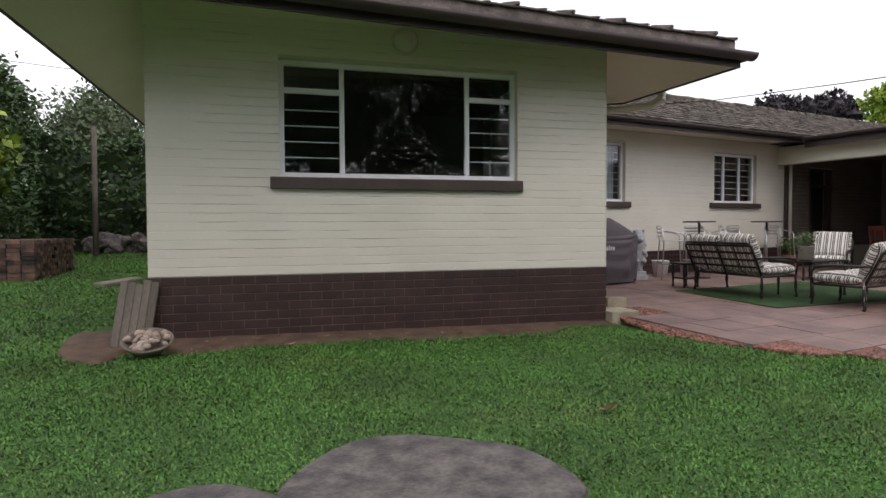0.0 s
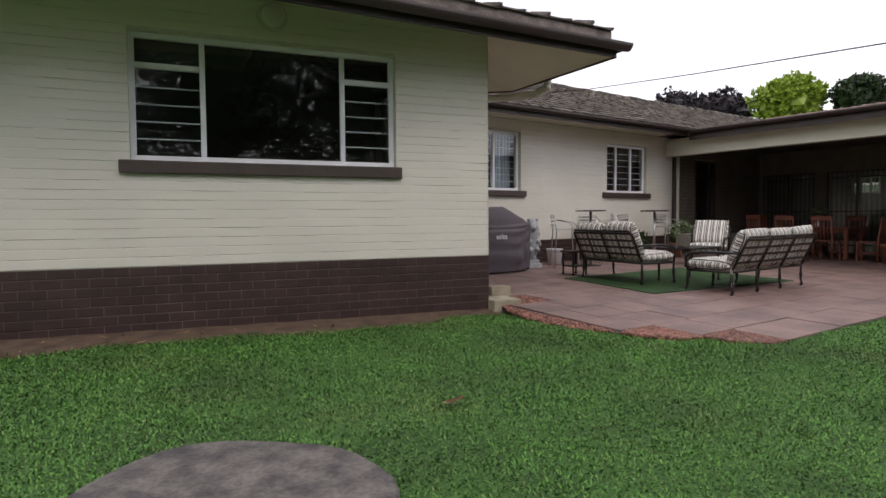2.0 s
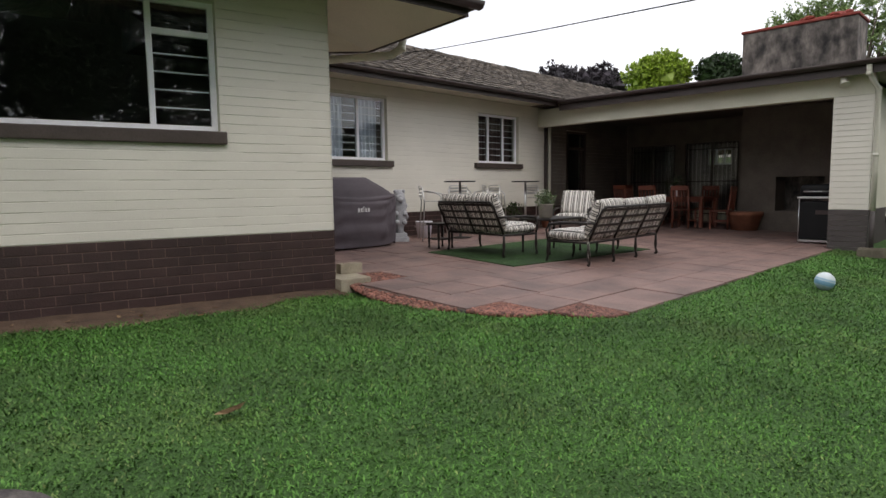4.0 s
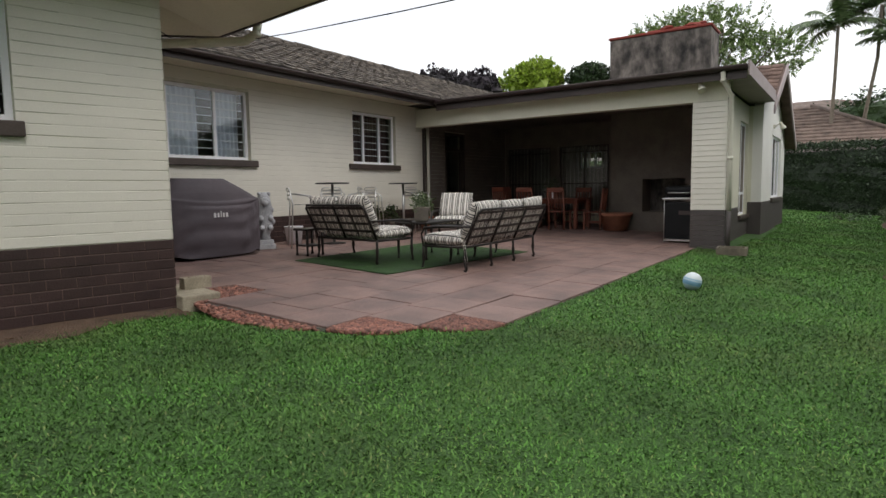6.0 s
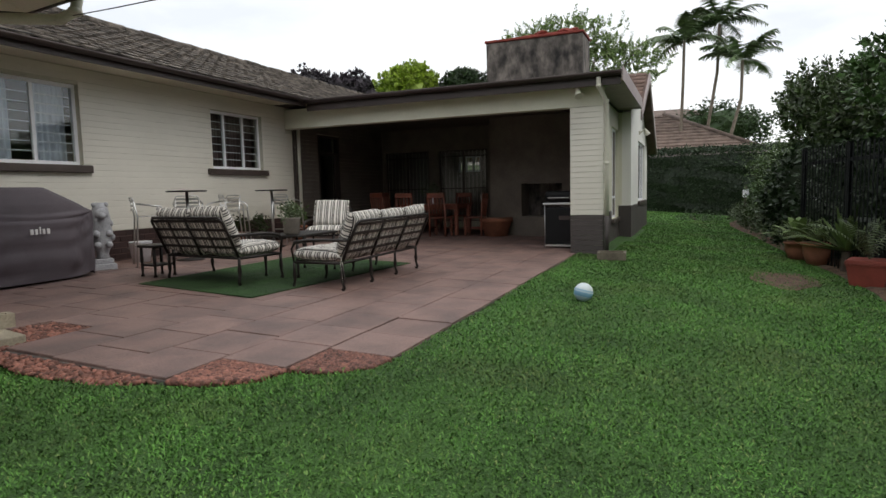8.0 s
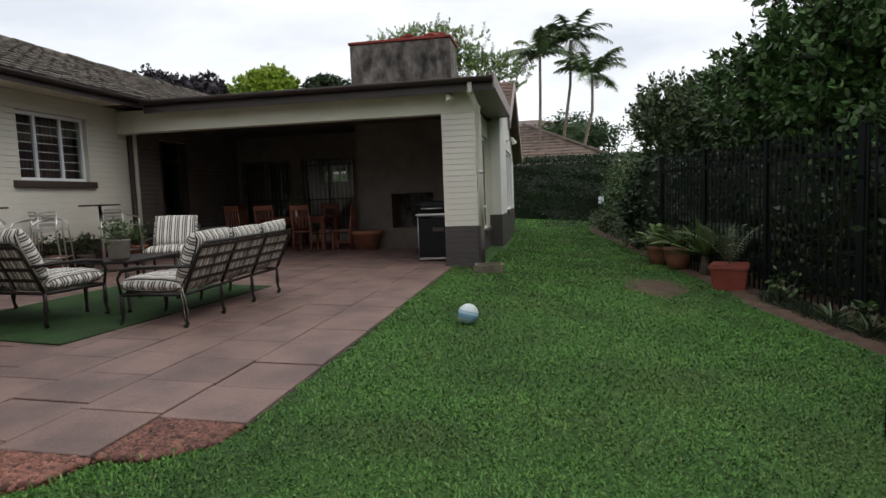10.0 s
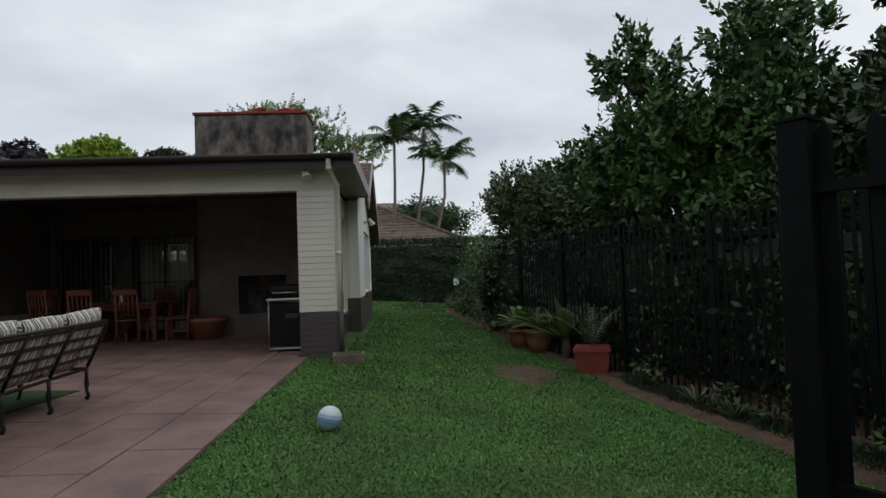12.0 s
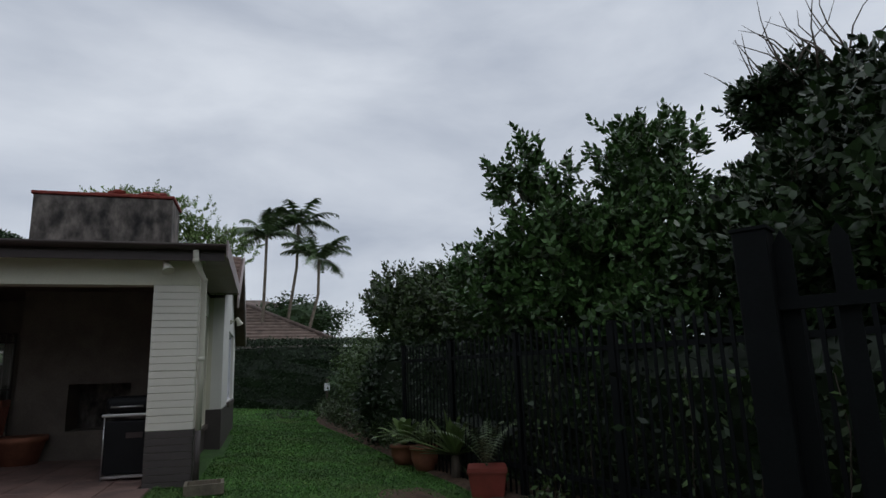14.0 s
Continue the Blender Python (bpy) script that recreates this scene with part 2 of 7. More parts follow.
def laid(parent, name, x0, x1, z0, rows, material, holes=(), unit=None, proud=0.007, gap=0.005, h=H):
    """Courses of painted brick on a wall's face; unit cuts them into single bricks in stretcher bond."""
    for r in range(rows):
        za = z0 + r * h
        spans = [(x0, x1)]
        for hx0, hx1, hz0, hz1 in holes:
            if hz0 < za + h * 0.6 and hz1 > za + h * 0.4:
                spans = [s for a, b in spans for s in ((a, min(b, hx0)), (max(a, hx1), b)) if s[1] - s[0] > 0.02]
        for a, b in spans:
            cuts = [a, b]
            if unit:
                first = a + (unit / 2 if r % 2 else unit)
                cuts = [a] + [first + k * unit for k in range(int((b - first) / unit) + 1) if b - first - k * unit > 0.03] + [b]
            for p, q in zip(cuts, cuts[1:]):
                g = gap if unit else 0.0
                key = (name, material.name, round(q - p, 3), h)
                if key not in COURSES:
                    COURSES[key] = course_mesh(q - p - g, h - gap, proud, material, name)
                jog = random.uniform(-0.0015, 0.0015)
                part(name, COURSES[key], None, parent, m=pose(p + g / 2, jog, za + gap / 2))


# ---- windows ----
def window(name, m, x0, x1, z0, z1, lights, depth, bars, label, transom=None):
    """A white window of fixed lights in a reveal: lights are the mullions' middles; bars the thin rails behind each light."""
    top = thing(name, label, "window", m, kind="structure")
    f = 0.055
    bm = bmesh.new()
    for a, b, c, d in ((x0, x1, z0, z0 + f), (x0, x1, z1 - f, z1), (x0, x0 + f, z0 + f, z1 - f), (x1 - f, x1, z0 + f, z1 - f)):
        box(bm, a, b, depth, depth + 0.05, c, d)
    part("window_frame", bm, WHITE, top)
    edges = [x0 + f / 2, *lights, x1 - f / 2]
    for c in lights:
        bm = bmesh.new()
        bbox(bm, c - f / 2, c + f / 2, depth + 0.003, depth + 0.053, z0 + f, z1 - f, 0.006)
        part("mullion", bm, WHITE, top)
    for i, (a, b) in enumerate(zip(edges, edges[1:])):
        split = [z0 + f, z1 - f]
        if transom and i in transom[1]:
            zt = transom[0]
            bm = bmesh.new()
            bbox(bm, a + f / 2, b - f / 2, depth + 0.001, depth + 0.051, zt - 0.03, zt + 0.03, 0.006)
            part("transom", bm, WHITE, top)
            split = [z0 + f, zt - 0.03, zt + 0.03, z1 - f]
        for c, d in zip(split[::2], split[1::2]):
            bm = bmesh.new()
            box(bm, a + f / 2, b - f / 2, depth + 0.022, depth + 0.027, c, d)
            pane = part("pane", bm, GLASS, top)
            pane.visible_shadow = False
            n = bars.get(i, 0)
            if n:
                gap = (z1 - z0) / (n + 1)
                k = int((d - c) / gap + 0.5)
                for j in range(1, k):
                    zz = c + (d - c) * j / k
                    bm = bmesh.new()
                    bbox(bm, a + f / 2, b - f / 2, depth + 0.06, depth + 0.075, zz - 0.007, zz + 0.007, 0.003, 1)
                    part("louvre_bar", bm, WHITE, top)
    return top


def sill(m, x0, x1, z, out, depth, thick=0.115):
    bm = bmesh.new()
    bbox(bm, x0, x1, -out, depth, z - thick, z, 0.012)
    return structure("window_sill", bm, SILL, "dark brown painted projecting window sill", "window sill", m)


# garden wing
A0, A1 = -5.243, 0.0
WA = (-3.93, -1.185, 1.715, 2.985)
A_TOP = 3.60
a_front = wall("wall_garden_front", MA, A0, A1, 0.22, -0.3, A_TOP, [WA], JOINT, "cream painted brick wall over a dark brown brick plinth")
a_right = wall("wall_garden_side", MA @ pose(0, 0, 0, 0, 0, 90), 0.22, 3.66, 0.22, -0.3, A_TOP, [], JOINT, "cream painted brick side wall facing the patio")
a_left = wall("wall_garden_back", MA @ pose(A0, 14, 0, 0, 0, -90), 0, 13.78, 0.22, -0.3, A_TOP, [], JOINT, "cream painted brick wall along the side lawn")
window("window_1", MA, WA[0], WA[1], WA[2], WA[3], [-3.25, -1.785], 0.09, {0: 6, 2: 6}, "white framed picture window with louvred side lights", (2.665, (0, 2)))
sill(MA, -4.03, -1.13, 1.712, 0.06, 0.09, 0.13)

# main house wall beside the patio
YB = 8.2
MB = pose(0, YB, 0)
WB1 = (7.62, 9.46, 1.68, 2.875)
WB2 = (12.13, 13.60, 1.70, 2.825)
DB = (15.66, 16.62, 0.16, 2.62)
B_TOP = 3.2
b_wall = wall("wall_patio", MB, 6.2, 19.2, 0.22, -0.3, B_TOP, [WB1, WB2, DB], JOINT, "cream painted brick house wall with a brown plinth")
window("window_2", MB, *WB1, [7.93, 8.81], 0.08, {0: 8, 1: 8, 2: 8}, "white framed window with rails and pale curtains")
window("window_3", MB, *WB2, [12.56, 13.10], 0.08, {0: 7, 1: 7, 2: 7}, "white framed three-light window with drawn brown curtains")
sill(MB, 7.5, 9.57, 1.678, 0.07, 0.08)
sill(MB, 11.98, 13.70, 1.698, 0.07, 0.08)

# veranda: beam, pillar, side and back walls
XC = 14.39
bm = bmesh.new()
box(bm, XC, XC + 0.25, 1.205, YB, 2.64, 3.0)
structure("veranda_beam", bm, PLASTER, "long cream plastered beam over the veranda opening", "beam")
p_core = structure("veranda_pillar", (lambda b: (box(b, XC + 0.012, XC + 0.44, 1.22, 1.805, -0.3, 2.639), b)[1])(bmesh.new()), JOINT, "cream painted brick pillar on a grey-brown base", "pillar")
SW = (17.5, 18.68, 0.42, 2.56)
MS = pose(0, 1.43, 0)
s_wall = wall("wall_veranda_side", MS, XC + 0.44, 18.79, 0.22, -0.3, 3.0, [SW], PLASTER, "cream plastered side wall of the veranda")
window("window_4", MS, *SW, [18.12], 0.06, {}, "white framed side window with a low transom", (0.92, (0, 1)))
sill(MS, 17.42, 18.78, 0.418, 0.07, 0.06, 0.09)
bm = bmesh.new()
box(bm, XC + 0.45, 18.785, 1.421, 1.427, -0.3, 0.325)
box(bm, XC + 0.45, 17.41, 1.421, 1.427, 0.325, 0.62)
structure("plinth_side", bm, GREYPLINTH, "grey-brown painted plinth band", "plinth")
XD = 19.0
DOORS = [(4.95, 6.40), (6.70, 8.10)]
wall("wall_veranda_back", pose(XD, YB, 0, 0, 0, -90), 0.0, 6.8, 0.22, -0.3, 3.2, [(YB - b, YB - a, 0.14, 2.32) for a, b in DOORS], SHADEDBROWN, "veranda back wall, its brown darkened for shade, with two barred glass doors")
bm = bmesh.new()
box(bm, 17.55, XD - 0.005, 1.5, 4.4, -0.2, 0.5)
fire = thing("fireplace", "braai fireplace breast, its brown darkened for shade, with a dark opening", "fireplace", pose(0, 0, 0), kind="structure")
part("hearth", bm, SHADEDBROWN, fire)
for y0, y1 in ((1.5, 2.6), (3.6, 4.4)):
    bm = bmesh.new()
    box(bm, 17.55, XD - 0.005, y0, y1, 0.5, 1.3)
    part("jamb", bm, SHADEDBROWN, fire)
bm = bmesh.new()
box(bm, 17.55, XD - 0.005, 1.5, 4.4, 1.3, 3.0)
part("breast", bm, SHADEDBROWN, fire)
bm = bmesh.new()
box(bm, 18.3, XD - 0.005, 2.6, 3.6, 0.5, 1.3)
part("fireback", bm, SOOT, fire, "sooty back of the fire opening")
bm = bmesh.new()
box(bm, XC + 0.25, XD, 1.655, YB, 2.95, 2.998)
structure("ceiling", bm, TIMBERCEIL, "stained brown veranda ceiling", "ceiling")

# far wing with its gable
XW0, XW1, YW = 18.8, 24.3, 1.126
MW = pose(0, YW, 0)
WW = (20.9, 23.3, 0.76, 2.45)
w_side = wall("wall_far_side", MW, XW0, XW1, 0.22, -0.4, 3.0, [WW], WHITEPLASTER, "pale plastered wall of the far wing")
window("window_5", MW, *WW, [21.7, 22.5], 0.06, {}, "white framed window in the far wing")
sill(MW, 20.8, 23.4, 0.758, 0.06, 0.06)
wall("wall_far_front", pose(XW0, 1.66, 0, 0, 0, -90), 0, 0.313, 0.195, -0.4, 3.0, [], PLASTER, "cream plastered return wall of the far wing")
bm = bmesh.new()
box(bm, XW0 - 0.008, XW1, YW - 0.008, YW - 0.001, -0.4, 0.70)
box(bm, XW0 - 0.008, XW0 - 0.001, YW - 0.001, 1.42, -0.4, 0.70)
structure("plinth_far", bm, GREYPLINTH, "grey-brown painted plinth band", "plinth")
bm = bmesh.new()
vs = [bm.verts.new(p) for p in ((18.81, YW, 3.0), (XW1, YW, 3.0), (20.9, YW, 4.2), (18.81, YW + 0.2, 3.0), (XW1, YW + 0.2, 3.0), (20.9, YW + 0.2, 4.2))]
for f in ((0, 1, 2), (5, 4, 3), (0, 3, 4, 1), (1, 4, 5, 2), (2, 5, 3, 0)):
    bm.faces.new([vs[i] for i in f])
structure("gable_wall", bm, WHITEPLASTER, "pale plastered gable end", "wall")

# closing walls out of sight, so that rooms are dark
bm = bmesh.new()
box(bm, 6.9, 22, 12.0, 12.2, -0.3, 3.2)
box(bm, 14.6, 14.75, 8.45, 12.0, -0.3, 3.2)
box(bm, 21.63, 21.85, 1.25, 6.05, -0.3, 3.2)
box(bm, 21.63, 21.85, 6.82, 12.0, -0.3, 3.2)
box(bm, 21.63, 21.85, 6.05, 6.82, -0.3, 1.78)
box(bm, 21.63, 21.85, 6.05, 6.82, 2.30, 3.2)
box(bm, XW1 - 0.22, XW1, 1.35, 4.4, -0.3, 3.0)
structure("wall_inner", bm, DARKROOM, "plain inner walls of the house", "wall")
bm = bmesh.new()
box(bm, 6.3, 21.6, 8.43, 12.0, -0.25, 0.15)
box(bm, 19.25, 21.6, 1.3, 8.43, -0.25, 0.12)
structure("floor_inner", bm, DARKROOM, "dark inner room floor", "floor")
bm = bmesh.new()
box(bm, 6.3, 21.6, 8.43, 12.0, 3.1, 3.15)
box(bm, 19.25, 21.6, 1.3, 8.43, 3.1, 3.15)
structure("ceiling_inner", bm, DARKROOM, "plain inner ceiling", "ceiling")
bm = bmesh.new()
box(bm, A0 + 0.23, -0.23, 4.0, 4.1, -0.2, A_TOP)
box(bm, A0 + 0.23, -0.23, 0.23, 4.0, -0.2, 0.3)
structure("room_back", bm, DARKROOM, "plain dark room behind the picture window", "wall", MA)


# ---- roofs ----
def tiled(parent, m, width, length, pitch_rows, material, name="roof_tile", first=(0, 1e9), wob=0.01):
    """Rows of lapped tiles up a slope along local y; tiles with x in first are parts, the rest one mesh."""
    tw, te = 0.30, length / pitch_rows
    bm = bmesh.new()
    prof = [(0, 0.0), (0.04, 0.012), (0.09, 0.013), (0.15, 0.002), (tw - 0.008, 0.0)]
    lo = [bm.verts.new((x, -0.02, z + 0.034)) for x, z in prof]
    lo2 = [bm.verts.new((x, -0.02, z + 0.008)) for x, z in prof]
    hi = [bm.verts.new((x, te + 0.03, z * 0.8 + 0.006)) for x, z in prof]
    for i in range(4):
        bm.faces.new((lo[i], lo[i + 1], hi[i + 1], hi[i]))
        bm.faces.new((lo2[i + 1], lo2[i], lo[i], lo[i + 1])[::-1])
    tile = done(bm, name, material)
    co = np.array([v.co[:] for v in tile.vertices])
    fc = np.array([p.vertices[:] for p in tile.polygons])
    rest_v, rest_f, n = [], [], 0
    for r in range(pitch_rows):
        for c in range(int(width / tw)):
            at = Vector((c * tw, r * te, random.uniform(0, wob)))
            if first[0] <= at.x <= first[1]:
                part(name, tile, None, parent, m=m @ pose(*at, random.uniform(-1, 1), 0, random.uniform(-0.8, 0.8)))
            else:
                mm = np.array(m @ pose(*at, random.uniform(-1, 1), 0, random.uniform(-0.8, 0.8)))
                rest_v.append(co @ mm[:3, :3].T + mm[:3, 3])
                rest_f.append(fc + n)
                n += len(co)
    if rest_v:
        ob = part("tiles_beyond", bulk("tiles_beyond", np.concatenate(rest_v), np.concatenate(rest_f), material), None, parent)
        tagged(ob, kind="stuff")


def gutter(name, a, b, m=None, label="dark brown half-round roof gutter", r=0.065):
    """An open half-round gutter from a to b."""
    a, b = Vector(a), Vector(b)
    d = (b - a).normalized()
    s = d.cross(Vector((0, 0, 1))).normalized()
    bm = bmesh.new()
    rings = []
    for p in (a, b):
        outer = [bm.verts.new(p + s * math.cos(t) * r - Vector((0, 0, 1)) * math.sin(t) * r) for t in (math.pi * k / 8 for k in range(9))]
        inner = [bm.verts.new(p + s * math.cos(t) * (r - 0.008) - Vector((0, 0, 1)) * (math.sin(t) * (r - 0.008) - 0.002)) for t in (math.pi * k / 8 for k in range(8, -1, -1))]
        rings.append(outer + inner)
    for k in range(18):
        f = bm.faces.new((rings[0][k], rings[0][(k + 1) % 18], rings[1][(k + 1) % 18], rings[1][k]))
        f.smooth = True
    bm.faces.new(rings[0])
    bm.faces.new(rings[1][::-1])
    return structure(name, bm, GUTTER, label, "gutter", m)


# main roof over the house wall: eave y 7.5, ridge y 11
main_roof = thing("roof_main", "mossy grey-brown tiled main roof", "roof", kind="structure")
SL = math.hypot(3.55, 1.52)
PITCH = math.degrees(math.atan2(1.52, 3.55))
bm = bmesh.new()
vs = [bm.verts.new(p) for p in ((5.0, 7.45, 3.20), (26, 7.45, 3.20), (26, 11, 4.71), (5.0, 11, 4.71), (5.0, 14.5, 3.2), (26, 14.5, 3.2))]
bm.faces.new((vs[0], vs[1], vs[2], vs[3]))
bm.faces.new((vs[3], vs[2], vs[5], vs[4]))
bm.faces.new((vs[0], vs[3], vs[4]))
bm.faces.new((vs[1], vs[5], vs[2]))
bm.faces.new((vs[0], vs[4], vs[5], vs[1]))
part("roof_deck", bm, TILE, main_roof)
tiled(main_roof, pose(5.0, 7.45, 3.225, PITCH, 0, 0), 21, SL, 14, TILE, first=(4.0, 10.5))
bm = bmesh.new()
for k in range(44):
    tube(bm, [(5.0 + k * 0.48, 11, 4.735 + 0.012 * math.sin(k * 1.9)), (5.5 + k * 0.48, 11, 4.75 + 0.012 * math.sin(k * 2.7))], [0.12, 0.105], 8)
part("ridge_capping", bm, TILE, main_roof, "mossy ridge tiles")
bm = bmesh.new()
box(bm, 6.9, 14.3, 7.45, YB, 3.13, 3.17)
structure("soffit_patio", bm, SOFFIT, "cream boarded soffit", "soffit")
bm = bmesh.new()
box(bm, 5.9, 14.25, 7.42, 7.45, 3.05, 3.2)
structure("fascia_patio", bm, GUTTER, "dark brown eave board", "fascia")
gutter("gutter_patio", (14.2, 7.35, 3.19), (6.0, 7.35, 3.19))

# flat roof of the veranda
bm = bmesh.new()
box(bm, 14.08, 18.9, 0.85, 8.2, 3.12, 3.18)
# dark strips added below the gutter, standing in for its shadow band
box(bm, 14.075, 14.098, 0.87, 7.36, 2.94, 3.06)
box(bm, 14.079, 14.0985, 0.87, 7.36, 3.062, 3.119)
structure("roof_veranda", bm, GUTTER, "flat dark veranda roof with dark eave strips for the gutter's shadow", "roof")
bm = bmesh.new()
box(bm, 14.1, XC, 0.87, 7.4, 3.06, 3.119)
structure("soffit_veranda", bm, SOFFIT, "cream soffit under the veranda eave", "soffit")
bm = bmesh.new()
box(bm, XC + 0.25, 18.79, 0.87, 1.425, 3.06, 3.119)
box(bm, XC + 0.001, XC + 0.249, 0.87, 1.165, 3.06, 3.119)
structure("soffit_side", bm, FASCIA, "grey-brown soffit boards under the side eave", "soffit")
bm = bmesh.new()
box(bm, XC + 0.02, XC + 0.24, 1.17, YB - 0.01, 3.0, 3.06)
structure("wall_plate", bm, PLASTER, "cream plastered wall plate over the beam", "beam")
gutter("gutter_veranda", (14.0, 0.85, 3.155), (14.0, 7.36, 3.155), r=0.08)
bm = bmesh.new()
box(bm, 14.0, 18.15, 0.82, 0.845, 2.98, 3.225)
structure("fascia_side", bm, FASCIA, "pale weathered fascia board along the side eave", "fascia")

# gabled roof of the far wing
far_roof = thing("roof_far", "red-brown tiled gable roof with pale barge boards", "roof", kind="structure")
bm = bmesh.new()
for foot, low in ((24.9, 2.25), (18.5, 3.05)):
    bm.faces.new([bm.verts.new(p) for p in ((20.9, 0.86, 4.25), (20.9, 9, 4.25), (foot, 9, low), (foot, 0.86, low))])
part("roof_deck", bm, TILERED, far_roof)
ang = math.degrees(math.atan2(1.2, 2.4))
tiled(far_roof, pose(18.5, 9, 3.07, 0, -ang, 0) @ pose(0, 0, 0, 0, 0, -90), 8.1, 2.68, 9, TILERED, first=(0, -1))
bm = bmesh.new()
d = Vector((2.0, 0, -1.0)).normalized()
for sx, ln in ((1, 4.2), (-1, 3.05)):
    a = Vector((20.9, 0, 4.28))
    e = a + Vector((d.x * sx, 0, d.z)) * ln
    q = [(a.x, a.z), (e.x, e.z), (e.x, e.z - 0.2), (a.x, a.z - 0.24)]
    f = [bm.verts.new((x, 0.82, z)) for x, z in q]
    g = [bm.verts.new((x, 0.855, z)) for x, z in q]
    bm.faces.new(f)
    bm.faces.new(g[::-1])
    for i in range(4):
        bm.faces.new((f[i], f[(i + 1) % 4], g[(i + 1) % 4], g[i]))
part("barge_board", bm, FASCIA, far_roof, "pale barge boards")

# roof of the garden wing
garden_roof = thing("roof_garden", "tiled hip roof with wide eaves over the garden wing", "roof", MA, kind="structure")
outline = [(-6.3, -1.34), (1.52, -0.52), (1.34, 1.72), (0.05, 2.55), (0.05, 14), (-6.3, 14)]
# the soffit follows the rafters, rising from the eave to the wall
bm = bmesh.new()
so = {k: bm.verts.new(p) for k, p in {"a": (-6.3, -1.34, 3.12), "b": (1.52, -0.52, 3.12), "c": (1.34, 1.72, 3.12), "d": (0.05, 2.55, 3.12), "e": (-6.3, 14, 3.12), "wa": (A0, 0, A_TOP), "wb": (0, 0, A_TOP), "wd": (0.02, 1.75, A_TOP), "we": (A0, 14, A_TOP)}.items()}
for q in (("a", "b", "wb", "wa"), ("b", "c", "wd", "wb"), ("c", "d", "wd"), ("e", "a", "wa", "we")):
    bm.faces.new([so[k] for k in q])
structure("soffit_garden", bm, SOFFIT, "cream boarded soffit under wide eaves", "soffit", MA)
bm = bmesh.new()
ov = [bm.verts.new((x, y, 3.24)) for x, y in outline]
top = [bm.verts.new((-2.4, 3.2, 4.9)), bm.verts.new((-2.4, 13, 4.9))]
bm.faces.new((ov[0], ov[1], top[0]))
bm.faces.new((ov[1], ov[2], top[0]))
bm.faces.new((ov[2], ov[3], top[0]))
bm.faces.new((ov[3], ov[4], top[1], top[0]))
bm.faces.new((ov[4], ov[5], top[1]))
bm.faces.new((ov[5], ov[0], top[0], top[1]))
part("roof_deck", bm, TILE, garden_roof)
bm = bmesh.new()
for i in range(len(outline)):
    a, b = Vector((*outline[i], 0)), Vector((*outline[(i + 1) % len(outline)], 0))
    dd = (b - a).normalized()
    s = Vector((dd.y, -dd.x, 0))
    q = [a, b, b + s * 0.025, a + s * 0.025]
    lo = [bm.verts.new((p.x, p.y, 3.10)) for p in q]
    hi = [bm.verts.new((p.x, p.y, 3.25)) for p in q]
    bm.faces.new(hi)
    bm.faces.new(lo[::-1])
    for k in range(4):
        bm.faces.new((lo[k], lo[(k + 1) % 4], hi[(k + 1) % 4], hi[k]))
part("fascia", bm, GUTTER, garden_roof, "dark brown fascia boards")
# lapped tile ends along the front eave, each with its raised roll
a, b = Vector((-6.3, -1.36, 0)), Vector((1.50, -0.54, 0))
dd = (b - a).normalized()
yaw = math.degrees(math.atan2(dd.y, dd.x))
bm = bmesh.new()
bbox(bm, 0.003, 0.327, 0, 0.34, 0, 0.022, 0.004, 1)
bbox(bm, 0.285, 0.335, -0.004, 0.34, 0.0225, 0.036, 0.006, 2)
plain_tile = done(bm, "tile", EAVETILE)
bm = bmesh.new()
bbox(bm, 0.003, 0.327, 0, 0.34, 0, 0.022, 0.004, 1)
bbox(bm, 0.285, 0.335, -0.012, 0.34, 0.0225, 0.066, 0.012, 2)
eave_tile = done(bm, "tile", EAVETILE)
rnd = random.Random(31)
for k in range(23):
    p = a + dd * (0.12 + k * 0.335)
    part("tile", eave_tile if k % 2 else plain_tile, None, garden_roof, m=pose(p.x, p.y, 3.425 + rnd.uniform(-0.006, 0.006), 17, 0, yaw + rnd.uniform(-0.6, 0.6)))
bm = bmesh.new()
box(bm, 0.06, (b - a).length - 0.03, 0.03, 0.06, 3.251, 3.44)
part("eave_batten", bm, EAVETILE, garden_roof, "mortar bedding under the eave tiles", m=pose(a.x, a.y, 0, 0, 0, yaw))
gutter("gutter_garden", (-6.35, -1.45, 3.245), (1.64, -0.62, 3.245), MA, r=0.086)
gutter("gutter_garden_end", (1.61, -0.6, 3.24), (1.43, 1.66, 3.24), MA, r=0.06)

# ---- ground ----
bm = bmesh.new()
xs = np.concatenate([[-400, -120, -40, -14], np.linspace(-6, 6.8, 40), np.linspace(7.3, 30, 50), [36, 45, 120, 400]])
ys = np.concatenate([[-400, -120, -40, -12], np.linspace(-7, 1.5, 24), [1.66, 1.9, 2.3], np.linspace(2.8, 20, 36), [32, 60, 120, 400]])


def under_house(x, y):
    return x > 7.2 and 1.88 < y < 30 and x < 22


gv = [[bm.verts.new((x, y, float(lawn_z(x, y)) - (0.25 if under_house(x, y) else 0))) for y in ys] for x in xs]
for i in range(len(xs) - 1):
    for j in range(len(ys) - 1):
        bm.faces.new((gv[i][j], gv[i + 1][j], gv[i + 1][j + 1], gv[i][j + 1])).smooth = True
structure("ground", bm, LAWN, "mown green lawn sloping gently to the fence", "lawn")

